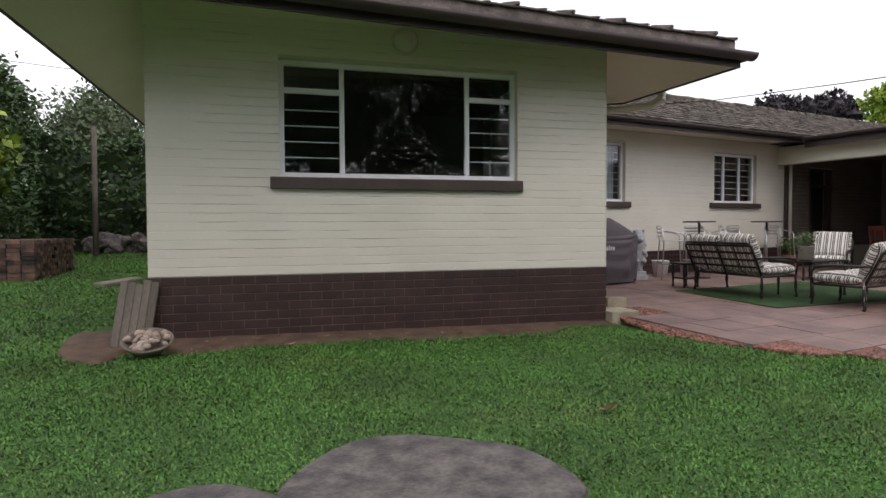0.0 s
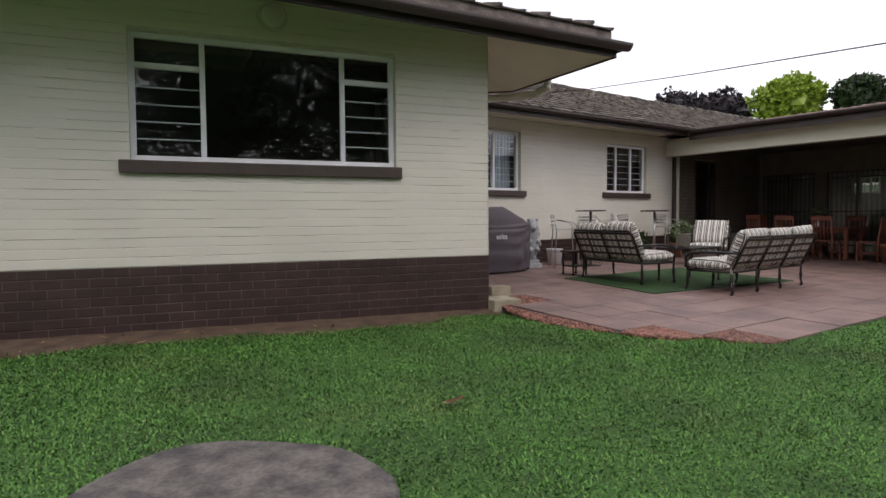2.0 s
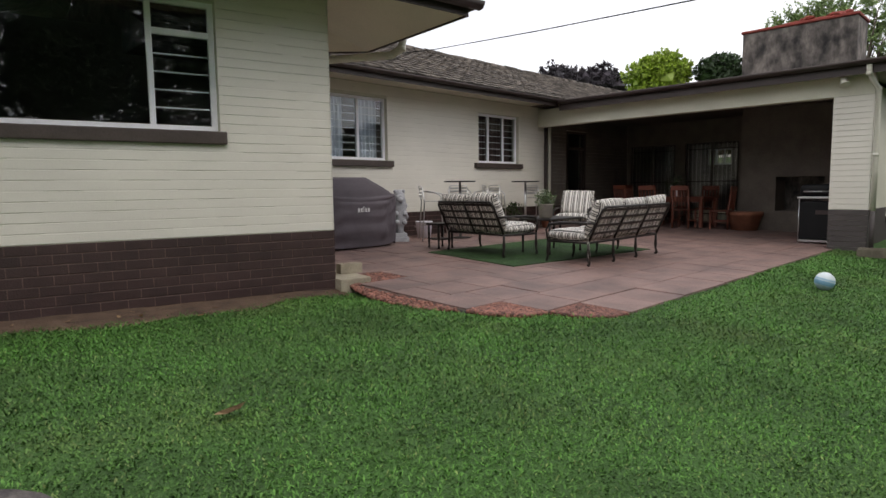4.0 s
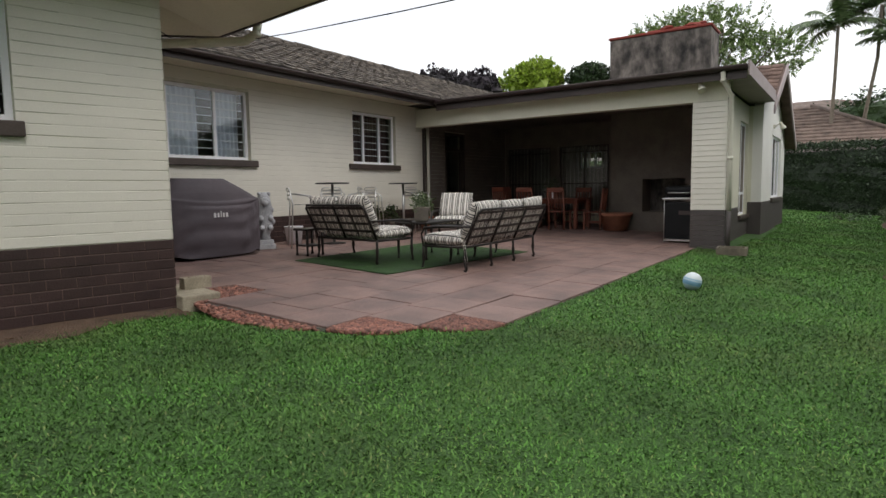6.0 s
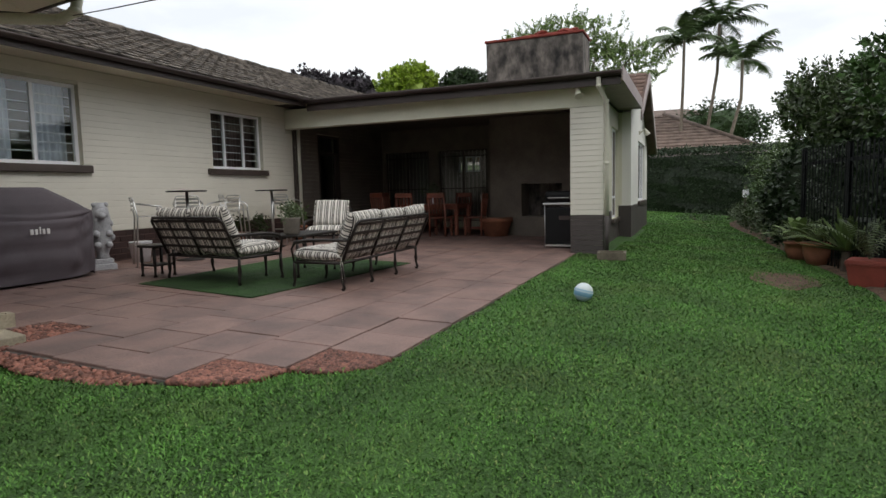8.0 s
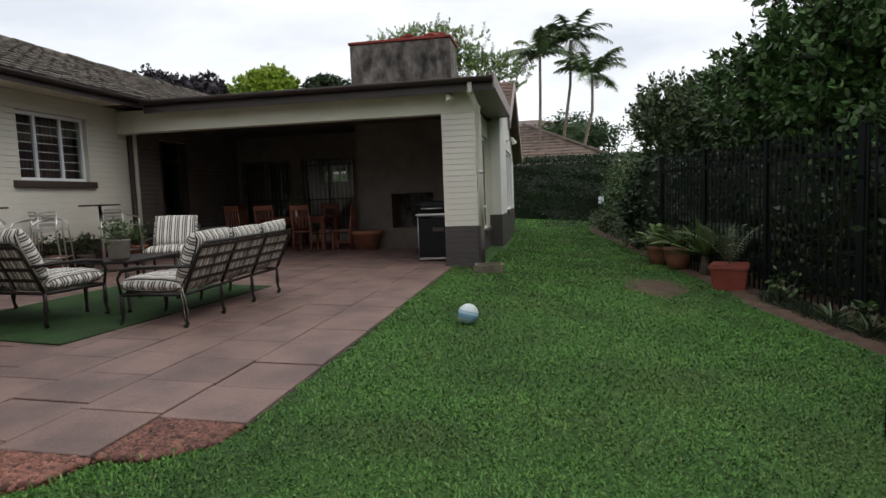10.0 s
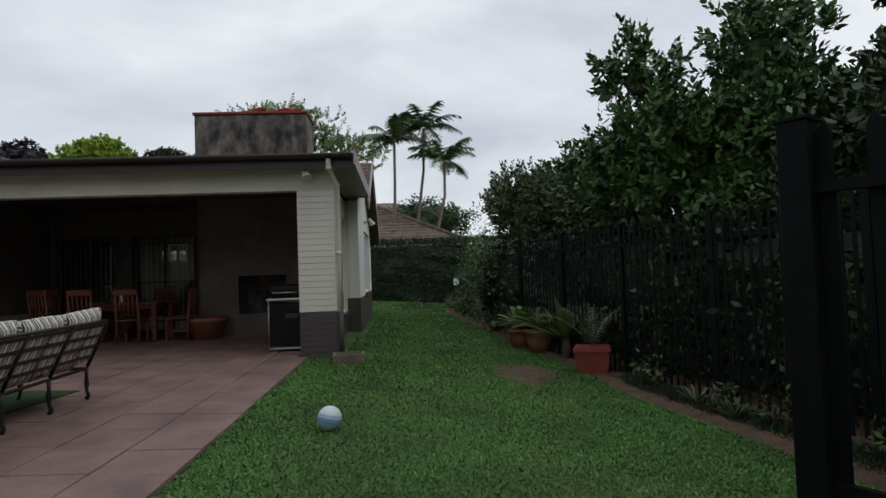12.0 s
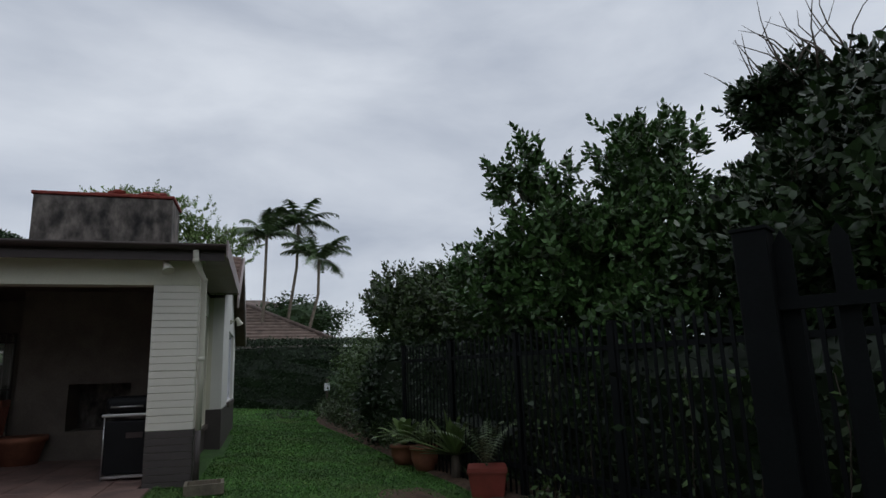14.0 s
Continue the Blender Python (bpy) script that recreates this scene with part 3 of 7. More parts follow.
# patio bed; the slabs come last
bm = bmesh.new()
bed = [(5.85, 2.8), (6.35, 2.8), (6.35, 2.24), (6.88, 2.24), (6.88, 1.68), (14.39, 1.68), (14.39, 1.82), (18.99, 1.82), (18.99, 8.19), (6.55, 8.19), (6.3, 5.1), (6.62, 4.98), (6.62, 4.5), (5.88, 4.48)]
lo = [bm.verts.new((x, y, -0.3)) for x, y in bed]
hi = [bm.verts.new((x, y, patio_z(y) - 0.022)) for x, y in bed]
bm.faces.new(hi)
for i in range(len(bed)):
    j = (i + 1) % len(bed)
    bm.faces.new((lo[i], lo[j], hi[j], hi[i]))
patio = structure("patio", bm, STONE, "pinkish concrete slab patio with stepped edge", "patio")


def rag(cx, cy, rx, ry, n, seed, rough=0.15):
    """An uneven closed outline."""
    rnd = random.Random(seed)
    ph = [rnd.uniform(0, 6.28) for _ in range(4)]
    return [(cx + rx * math.cos(a) * (1 + rough * (math.sin(2 * a + ph[0]) + 0.6 * math.sin(3 * a + ph[1]) + 0.4 * math.sin(5 * a + ph[2]))),
             cy + ry * math.sin(a) * (1 + rough * (math.sin(2 * a + ph[0]) + 0.6 * math.sin(3 * a + ph[1]) + 0.4 * math.sin(5 * a + ph[2]))))
            for a in (2 * math.pi * k / n for k in range(n))]


def patch(name, pts, material, label, category, lift=0.012):
    """Bare ground over the lawn, following its slope."""
    bm = bmesh.new()
    c = (sum(p[0] for p in pts) / len(pts), sum(p[1] for p in pts) / len(pts))
    rings = []
    for f, up in ((1.0, -0.02), (0.93, lift), (0.6, lift), (0.3, lift)):
        rings.append([bm.verts.new((c[0] + (x - c[0]) * f, c[1] + (y - c[1]) * f, float(lawn_z(c[0] + (x - c[0]) * f, c[1] + (y - c[1]) * f)) + up)) for x, y in pts])
    mid = bm.verts.new((*c, float(lawn_z(*c)) + lift))
    for a, b in zip(rings, rings[1:]):
        for k in range(len(pts)):
            bm.faces.new((a[k], a[(k + 1) % len(pts)], b[(k + 1) % len(pts)], b[k])).smooth = True
    for k in range(len(pts)):
        bm.faces.new((rings[-1][k], rings[-1][(k + 1) % len(pts)], mid)).smooth = True
    return structure(name, bm, material, label, category)


def a_out(lx, ly):
    p = MA @ Vector((lx, ly, 0))
    return (p.x, p.y)


soil_strip = [a_out(-5.9 + 6.0 * k / 24, -0.36 - 0.12 * math.sin(k * 1.3) - 0.10 * math.sin(k * 0.5) + (0.18 if k > 19 else 0)) for k in range(25)] + [a_out(0.02, 0.04), a_out(-5.2, 0.04), a_out(-5.3, 1.6), a_out(-6.0, 1.2)]
bm = bmesh.new()
cols = 60
rows_ = []
for j, fr in enumerate((0.0, 0.35, 0.7, 0.9, 1.0)):
    row = []
    for k in range(cols + 1):
        lx = -5.9 + 5.95 * k / cols
        wide = 0.62 + 0.10 * math.sin(lx * 2.3) + 0.07 * math.sin(lx * 5.1 + 1) - (0.3 * max(0, (lx + 1.0)))
        p = MA @ Vector((lx, 0.03 - wide * fr, 0))
        row.append(bm.verts.new((p.x, p.y, float(lawn_z(p.x, p.y)) + (0.045, 0.03, 0.018, 0.008, -0.03)[j] + 0.006 * math.sin(lx * 11 + j * 2))))
    rows_.append(row)
for a, b in zip(rows_, rows_[1:]):
    for k in range(cols):
        bm.faces.new((a[k], a[k + 1], b[k + 1], b[k])).smooth = True
structure("soil_bed", bm, SOIL, "bare reddish soil strip along the house", "soil")
patch("soil_corner", rag(0.20, 6.0, 0.36, 1.05, 20, 4), SOIL, "worn bare soil at the house corner", "soil", 0.026)
patch("soil_patch", rag(13.35, -1.62, 1.0, 0.46, 22, 5), SOIL, "worn bare patch in the lawn", "soil")
bed_line = [(7.0, -3.4), (8.4, -3.15), (9.7, -3.0), (10.9, -2.75), (12.2, -2.55), (12.9, -2.6), (14.6, -2.5), (16.5, -2.3), (19, -2.1), (22.3, -1.9), (26.3, -1.5), (29, -1.6), (33, -2.2)]
bm = bmesh.new()
strip = list(zip(bed_line, [(x, y - 2.6) for x, y in bed_line]))
ra = [bm.verts.new((a[0], a[1], float(lawn_z(*a)) - 0.02)) for a, b in strip]
rb = [bm.verts.new((a[0], a[1] - 0.12, float(lawn_z(a[0], a[1] - 0.12)) + 0.03)) for a, b in strip]
rc = [bm.verts.new((b[0], b[1], float(lawn_z(*b)) + 0.05)) for a, b in strip]
for k in range(len(strip) - 1):
    bm.faces.new((ra[k], ra[k + 1], rb[k + 1], rb[k])).smooth = True
    bm.faces.new((rb[k], rb[k + 1], rc[k + 1], rc[k])).smooth = True
structure("flower_bed", bm, SOIL, "bare earth border along the fence", "soil")


# stepping stones
def stone_slab(cx, cy, rx, ry, seed, label):
    bm = bmesh.new()
    pts = rag(cx, cy, rx, ry, 28, seed, 0.09)
    z = float(lawn_z(cx, cy))
    rings = []
    for f, up in ((1.0, -0.06), (1.0, 0.018), (0.965, 0.032), (0.6, 0.036), (0.25, 0.03)):
        rings.append([bm.verts.new((cx + (x - cx) * f, cy + (y - cy) * f, z + up + 0.006 * math.sin(9 * x) * math.cos(8 * y) * (f < 0.99))) for x, y in pts])
    for a, b in zip(rings, rings[1:]):
        for k in range(len(pts)):
            bm.faces.new((a[k], a[(k + 1) % len(pts)], b[(k + 1) % len(pts)], b[k])).smooth = True
    bm.faces.new(rings[-1])
    return solid("stepping_stone", bm, STONE, label, "stepping stone", group="stepping stones in the lawn")


stone_slab(1.68, 1.52, 0.64, 0.61, 11, "large flat grey stepping stone sunk in the lawn")
stone_slab(0.64, 1.56, 0.36, 0.36, 3, "flat grey stepping stone sunk in the lawn")


# ---- foliage ----
def leaf_mat(name, base, rand=0.45, rough=0.45):
    m = mat(name, base, rough, 0.25, 1.5, 30, 0.0, rand=rand, spec=0.35)
    return m


def grass_mat():
    """Lawn blades: lusher and duller patches, each blade its own shade, a few of them dry."""
    m = mat("grass_blades", (0.106, 0.275, 0.044), 0.62, 0.3, 1.1, 14, 0.0, dark=(0.070, 0.158, 0.030), rand=0.0, spec=0.35)
    n, l = m.node_tree.nodes, m.node_tree.links
    b = n["Principled BSDF"]
    was = b.inputs["Base Color"].links[0].from_socket
    geo = n.new("ShaderNodeNewGeometry")
    shade = n.new("ShaderNodeValToRGB")
    e = shade.color_ramp.elements
    e[0].position, e[0].color = 0.0, (0.44, 0.46, 0.45, 1)
    e[1].position, e[1].color = 0.86, (1.12, 1.08, 1.05, 1)
    for p, c in ((0.55, (0.86, 0.88, 0.86, 1)), (0.93, (1.4, 1.28, 1.5, 1)), (0.965, (1.9, 1.12, 1.8, 1)), (1.0, (2.2, 1.2, 2.1, 1))):
        e.new(p).color = c
    mul = n.new("ShaderNodeMix")
    mul.data_type, mul.blend_type = "RGBA", "MULTIPLY"
    mul.inputs[0].default_value = 1.0
    l.new(geo.outputs["Random Per Island"], shade.inputs["Fac"])
    l.new(was, mul.inputs[6])
    l.new(shade.outputs["Color"], mul.inputs[7])
    worn = n.new("ShaderNodeTexNoise")
    worn.inputs["Scale"].default_value, worn.inputs["Detail"].default_value = 0.75, 4.0
    thin = n.new("ShaderNodeMapRange")
    thin.inputs[1].default_value, thin.inputs[2].default_value, thin.inputs[4].default_value = 0.52, 0.75, 0.42
    l.new(geo.outputs["Position"], worn.inputs["Vector"])
    l.new(worn.outputs["Fac"], thin.inputs[0])
    dry = n.new("ShaderNodeMix")
    dry.data_type = "RGBA"
    dry.inputs[7].default_value = (0.150, 0.165, 0.055, 1)
    l.new(thin.outputs[0], dry.inputs[0])
    l.new(mul.outputs[2], dry.inputs[6])
    l.new(dry.outputs[2], b.inputs["Base Color"])
    return m


GRASS = grass_mat()
LEAF_BUSH = leaf_mat("shrub_leaves", (0.072, 0.140, 0.040), 0.6, 0.38)
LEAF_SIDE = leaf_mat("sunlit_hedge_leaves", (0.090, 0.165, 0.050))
RUGGREEN = mat("artificial_turf", (0.030, 0.085, 0.016), 0.85, 0.45, 3, 160, 0.9, dist=0.02)
LEAF_DARK = leaf_mat("dark_leaves", (0.042, 0.078, 0.028))
LEAF_MID = leaf_mat("green_leaves", (0.078, 0.128, 0.038))
LEAF_LIGHT = leaf_mat("bright_leaves", (0.31, 0.43, 0.05))
LEAF_FRESH = leaf_mat("fresh_leaves", (0.16, 0.235, 0.075))
LEAF_PALE = leaf_mat("grey_green_leaves", (0.13, 0.175, 0.085))
LEAF_PURPLE = leaf_mat("purple_leaves", (0.055, 0.042, 0.055))
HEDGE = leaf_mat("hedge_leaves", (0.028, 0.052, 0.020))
BARK = mat("bark", (0.12, 0.095, 0.075), 0.9, 0.4, 6, 40, 0.6, stretch=(1, 1, 0.3))


def leaves(points, size, rng, up=0.25, droop=0.0, aspect=0.45):
    """Folded leaf blades at the points, as arrays of corners and faces."""
    n = len(points)
    d = rng.normal(size=(n, 3))
    d[:, 2] = d[:, 2] * 0.7 + up - droop
    d /= np.linalg.norm(d, axis=1)[:, None]
    s = np.cross(d, rng.normal(size=(n, 3)))
    s /= np.linalg.norm(s, axis=1)[:, None] + 1e-9
    k = np.cross(d, s)
    ln = size * rng.uniform(0.6, 1.25, n)[:, None]
    a = points
    b = points + d * ln * 0.5 + s * ln * aspect * 0.5 + k * ln * 0.08
    c = points + d * ln
    e = points + d * ln * 0.5 - s * ln * aspect * 0.5 + k * ln * 0.08
    v = np.stack([a, b, c, e], 1).reshape(-1, 3)
    return v, np.arange(4 * n).reshape(n, 4)


def crown_points(blobs, n, rng, clump=0.28, per=26):
    """Leaf places in clumps over lumpy ellipsoids (centre, radii), thin inside."""
    out = []
    vol = np.array([b[1][0] * b[1][2] for b in blobs], float)
    for (c, r), share in zip(blobs, vol / vol.sum()):
        m = max(4, int(n * share / per))
        u = rng.normal(size=(m, 3))
        u /= np.linalg.norm(u, axis=1)[:, None]
        rad = 1 - 0.55 * rng.random(m) ** 2.2
        bump = 1 + 0.22 * np.sin(u[:, 0] * 5 + c[0]) * np.cos(u[:, 1] * 4 + c[1]) + 0.15 * np.sin(u[:, 2] * 6)
        cc = np.array(c) + u * np.array(r) * (rad * bump)[:, None]
        pts = np.repeat(cc, per, 0) + rng.normal(size=(m * per, 3)) * clump
        out.append(pts)
    return np.concatenate(out)


def sprays(blobs, n, size, rng, per=11):
    """Leafy shoots that grow up and out of the crown: leaf corners and faces, and the shoots as thin three-sided stems."""
    lv, lf, sv, sf = [], [], [], []
    vol = np.array([b[1][0] * b[1][2] for b in blobs], float)
    for (c, r), share in zip(blobs, vol / vol.sum()):
        m = max(4, int(n * share / per))
        u = rng.normal(size=(m, 3))
        u[:, 2] = u[:, 2] * 0.9 + 0.25
        u /= np.linalg.norm(u, axis=1)[:, None]
        bump = 1 + 0.2 * np.sin(u[:, 0] * 5 + c[0]) * np.cos(u[:, 1] * 4 + c[1]) + 0.12 * np.sin(u[:, 2] * 6)
        root = np.array(c) + u * np.array(r) * ((0.94 - 0.5 * rng.random(m) ** 1.6) * bump)[:, None]
        way = u * 0.55 + np.array([0, 0, 0.55]) + rng.normal(size=(m, 3)) * 0.38
        way /= np.linalg.norm(way, axis=1)[:, None]
        ln = rng.uniform(0.16, 0.40, m) * (1 + 0.5 * (u[:, 2] > 0.6) * (rng.random(m) < 0.3))
        side = np.cross(way, rng.normal(size=(m, 3)))
        side /= np.linalg.norm(side, axis=1)[:, None]
        other = np.cross(way, side)
        for j in range(per):
            t = (j + 1) / per
            a = j * 2.4
            out = side * math.cos(a) + other * math.sin(a)
            d = way * (0.45 + 0.5 * t) + out * (0.95 - 0.4 * t) + rng.normal(size=(m, 3)) * 0.18 - np.array([0, 0, 0.12])
            d /= np.linalg.norm(d, axis=1)[:, None]
            s = np.cross(d, way + rng.normal(size=(m, 3)) * 0.35)
            s /= np.linalg.norm(s, axis=1)[:, None] + 1e-9
            k = np.cross(d, s)
            L = (size * rng.uniform(0.7, 1.25, m) * (1.1 - 0.35 * t))[:, None]
            p = root + way * (ln * t)[:, None]
            rim = [p] + [p + d * L * q + s * L * w + k * L * 0.06 for q, w in ((0.28, 0.25), (0.66, 0.25))] + [p + d * L - k * L * 0.05] + [p + d * L * q - s * L * w + k * L * 0.06 for q, w in ((0.66, 0.25), (0.28, 0.25))]
            lv.append(np.stack(rim, 1).reshape(-1, 3))
        e = root + way * ln[:, None]
        b0 = [root + side * 0.006 * math.cos(q) + other * 0.006 * math.sin(q) for q in (0, 2.1, 4.2)]
        base = sum(len(q) for q in sv)
        sv.append(np.stack([*b0, e], 1).reshape(-1, 3))
        i = base + np.arange(m) * 4
        sf += [np.stack([i + q, i + (q + 1) % 3, i + 3], 1) for q in range(3)]
    v = np.concatenate(lv)
    return v, np.arange(len(v)).reshape(-1, 6), np.concatenate(sv), np.concatenate(sf)


def tree(name, base, blobs, n, size, material, label, category="tree", seed=0, trunk=0.12, limbs=8, clump=0.28, aspect=0.45, droop=0.0, core=0.72, shoots=False):
    rng = np.random.default_rng(seed)
    top = thing(name, label, category, pose(*base))
    b = Vector(base)
    bm = bmesh.new()
    cs = [Vector(c) - b for c, r in blobs]
    mid = cs[0]
    fork = Vector((mid.x * 0.4, mid.y * 0.4, mid.z * 0.5))
    tube(bm, [(0, 0, -0.2), (0.02, 0, fork.z * 0.5), fork, mid * 0.9], [trunk, trunk * 0.85, trunk * 0.7, trunk * 0.35], 8)
    for k in range(limbs):
        c, r = blobs[k % len(blobs)]
        e = Vector(c) - b + Vector([rng.uniform(-0.75, 0.75) * q for q in r])
        m1 = fork.lerp(e, 0.5) + Vector((rng.uniform(-0.2, 0.2), rng.uniform(-0.2, 0.2), 0.15))
        tube(bm, [fork, m1, e], [trunk * 0.45, trunk * 0.25, trunk * 0.08], 5)
    part("trunk", bm, BARK, top, "brown trunk and limbs")
    local = [((np.array(c) - np.array(base)), r) for c, r in blobs]
    if core:
        bm = bmesh.new()
        for c, r in local:
            ret = bmesh.ops.create_icosphere(bm, subdivisions=3, radius=1.0)
            for v in ret["verts"]:
                u = v.co.copy()
                k = core * (1 + 0.3 * noise.noise(u * 2.1 + Vector(c)) + 0.25 * noise.noise(u * 5.0 + Vector(c)))
                v.co = Vector([c[i] + u[i] * r[i] * k for i in range(3)])
        part("inner_foliage", bm, material, top, "dark inner foliage")
    if shoots:
        v, f, sv, sf = sprays(local, n, size, rng)
        tagged(part("shoots", bulk("shoots", sv, sf, BARK), None, top, "thin brown leafy shoots"), kind="stuff")
    else:
        v, f = leaves(crown_points(local, n, rng, clump), size, rng, aspect=aspect, droop=droop)
    part("crown", bulk("crown", v, f, material), None, top)
    return top


def hedge(name, x0, x1, y0, y1, z0, z1, n, size, material, label, seed, wob=0.12, yaw=0):
    """A clipped hedge: a core coloured dark for inner shade, under a skin of leaves."""
    rng = np.random.default_rng(seed)
    top = thing(name, label, "hedge", pose((x0 + x1) / 2, (y0 + y1) / 2, z0, 0, 0, yaw))
    c = np.array([(x0 + x1) / 2, (y0 + y1) / 2, z0])
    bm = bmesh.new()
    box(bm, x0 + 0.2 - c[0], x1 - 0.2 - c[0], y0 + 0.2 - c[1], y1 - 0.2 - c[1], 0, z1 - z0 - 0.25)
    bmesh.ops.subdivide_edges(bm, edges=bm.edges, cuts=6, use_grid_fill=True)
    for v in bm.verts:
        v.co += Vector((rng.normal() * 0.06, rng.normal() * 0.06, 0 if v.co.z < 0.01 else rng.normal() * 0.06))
    # darkest leaf colour here stands for the shade between the leaves
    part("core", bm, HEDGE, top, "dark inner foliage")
    p = rng.random((n, 3)) * np.array([x1 - x0, y1 - y0, z1 - z0]) + np.array([x0, y0, z0])
    side = rng.integers(0, 5, n)
    p[side == 0, 0] = x0
    p[side == 1, 0] = x1
    p[side == 2, 1] = y0
    p[side == 3, 1] = y1
    p[side == 4, 2] = z1
    p += rng.normal(size=(n, 3)) * wob * 0.6
    p += wob * np.sin(p[:, [1, 2, 0]] * 2.3)
    p[:, 2] = np.maximum(p[:, 2], z0 + 0.03)
    v, f = leaves(p - c, size, rng)
    part("leaves", bulk("leaves", v, f, material), None, top)
    return top


# behind the fence
tree("bush_tree", (13.4, -5.3, -0.45), [((13.4, -4.4, 2.6), (1.5, 1.2, 1.0)), ((13.4, -3.6, 4.05), (0.62, 0.55, 0.6)), ((13.3, -3.9, 3.1), (1.0, 0.8, 0.75)), ((12.8, -5.25, 4.15), (0.9, 0.8, 0.9)), ((14.6, -3.4, 2.75), (0.8, 0.6, 0.65)), ((12.8, -5.3, 3.0), (1.1, 0.9, 0.9)), ((12.7, -6.6, 3.1), (0.9, 0.8, 0.8)), ((13.0, -4.9, 1.5), (2.2, 1.2, 1.2)), ((15.8, -4.2, 2.3), (1.1, 0.8, 0.8))], 30000, 0.14, LEAF_BUSH, "tall leafy green shrub tree behind the steel fence", seed=1, trunk=0.09, limbs=40, core=0.36, shoots=True)
tree("bush_tree", (9.8, -6.6, -0.45), [((9.8, -6.6, 3.2), (1.7, 1.5, 1.5)), ((10.6, -5.6, 2.2), (1.4, 1.2, 1.4)), ((8.4, -5.6, 2.0), (1.5, 1.1, 1.5))], 20000, 0.16, LEAF_BUSH, "dense dark shrub tree behind the fence panel", seed=2, trunk=0.1, limbs=10, core=0.55, shoots=True)
tall = tree("tall_tree", (13.0, -10.5, -0.4), [((13.9, -9.7, 6.2), (1.25, 1.2, 0.65)), ((12.6, -9.9, 5.5), (1.1, 1.1, 0.6)), ((14.4, -9.8, 4.6), (1.1, 1.2, 0.8))], 15000, 0.17, LEAF_DARK, "tall dark tree with bare twigs on top", seed=3, trunk=0.2, limbs=26, core=0.25, shoots=True)
rng = np.random.default_rng(8)
for k in range(26):
    bm = bmesh.new()
    p = Vector((rng.uniform(-0.7, 1.2), rng.uniform(0.7, 1.8), rng.uniform(6.5, 7.0)))
    d = Vector((rng.uniform(-0.3, 0.7), rng.uniform(-0.3, 0.7), 0.9)).normalized()
    pts = [p]
    for j in range(4):
        d = (d + Vector((rng.normal() * 0.25, rng.normal() * 0.25, 0.05))).normalized()
        pts.append(pts[-1] + d * 0.36)
    tube(bm, pts, [0.022, 0.018, 0.013, 0.009, 0.004], 4)
    part("twig", bm, BARK, tall, "bare grey twig")
tree("round_tree", (21.8, -4.6, -0.4), [((21.5, -4.2, 2.5), (2.0, 1.7, 1.7)), ((22.6, -3.6, 3.2), (1.3, 1.1, 1.1)), ((19.6, -4.6, 2.6), (1.6, 1.4, 1.6)), ((17.6, -4.6, 2.2), (1.6, 1.3, 1.5))], 26000, 0.14, LEAF_MID, "rounded green shrub trees beyond the fence", seed=4, trunk=0.1, limbs=12, core=0.6, shoots=True)
tree("small_tree", (27.5, -3.6, -0.4), [((27.3, -3.3, 1.3), (2.2, 1.0, 1.3)), ((25, -3.6, 1.3), (1.8, 1.0, 1.3))], 12000, 0.12, LEAF_MID, "creeper-covered shrubs at the end of the border", seed=5, trunk=0.07)
# behind the walker, seen in the window glass; crowns raised to block low sky light
tree("shade_tree", (1.0, -9.5, -0.4), [((0.5, -10.5, 5.2), (3.8, 2.0, 4.6)), ((5.5, -11.5, 5.6), (3.8, 2.0, 4.6)), ((-4.6, -9.5, 5.0), (3.4, 2.2, 4.4)), ((-9.5, -5, 5.0), (2.6, 4.0, 4.4)), ((-10.5, 4, 4.6), (2.4, 4.4, 4.0))], 34000, 0.34, LEAF_DARK, "broad dark garden trees across the lawn", seed=6, trunk=0.25, limbs=12, clump=0.45, core=0.42)
hedge("boundary_hedge", -9, 7.2, -6.9, -5.8, -0.5, 1.9, 14000, 0.14, HEDGE, "dark clipped hedge along the garden boundary", 7)
# distance
tree("feathery_tree", (31, 4.5, -0.3), [((31, 5.2, 7.6), (1.3, 2.8, 1.3)), ((31.5, 3.0, 6.4), (1.2, 2.2, 1.3)), ((31, 6.8, 7.2), (1.2, 1.6, 1.1))], 17000, 0.13, LEAF_FRESH, "pale feathery tree beyond the roof", seed=9, trunk=0.16, limbs=40, core=0, shoots=True)
tree("round_tree", (45, 20, -0.3), [((45, 19.6, 9.0), (2.0, 2.2, 1.8))], 12000, 0.27, LEAF_LIGHT, "bright yellow-green rounded tree in the distance", seed=10, trunk=0.2, core=0.8, shoots=True)
tree("dark_tree", (47, 15.2, -0.3), [((46.5, 15.8, 8.9), (1.6, 1.6, 1.4))], 6000, 0.27, LEAF_DARK, "dark far tree behind the roofs", seed=11, trunk=0.2, core=0.8, shoots=True)
tree("dark_tree", (47, 27, -0.3), [((46, 25.4, 9.0), (2.0, 2.6, 1.9)), ((46, 29.5, 9.6), (2.0, 3.0, 2.0))], 13000, 0.27, LEAF_PURPLE, "purplish dark far trees behind the roof", seed=12, trunk=0.2, core=0.8, shoots=True)
tree("dark_tree", (48, 22, -0.3), [((48, 17.5, 6.6), (2, 6.0, 1.8)), ((48, 28, 7.0), (2, 6.0, 1.8))], 9000, 0.36, LEAF_DARK, "dark far tree belt behind the roofs", seed=13, trunk=0.2)
hedge("boundary_hedge", 35.2, 36.6, -5.5, 6, -0.5, 2.85, 44000, 0.14, HEDGE, "tall dark clipped boundary hedge", 14)
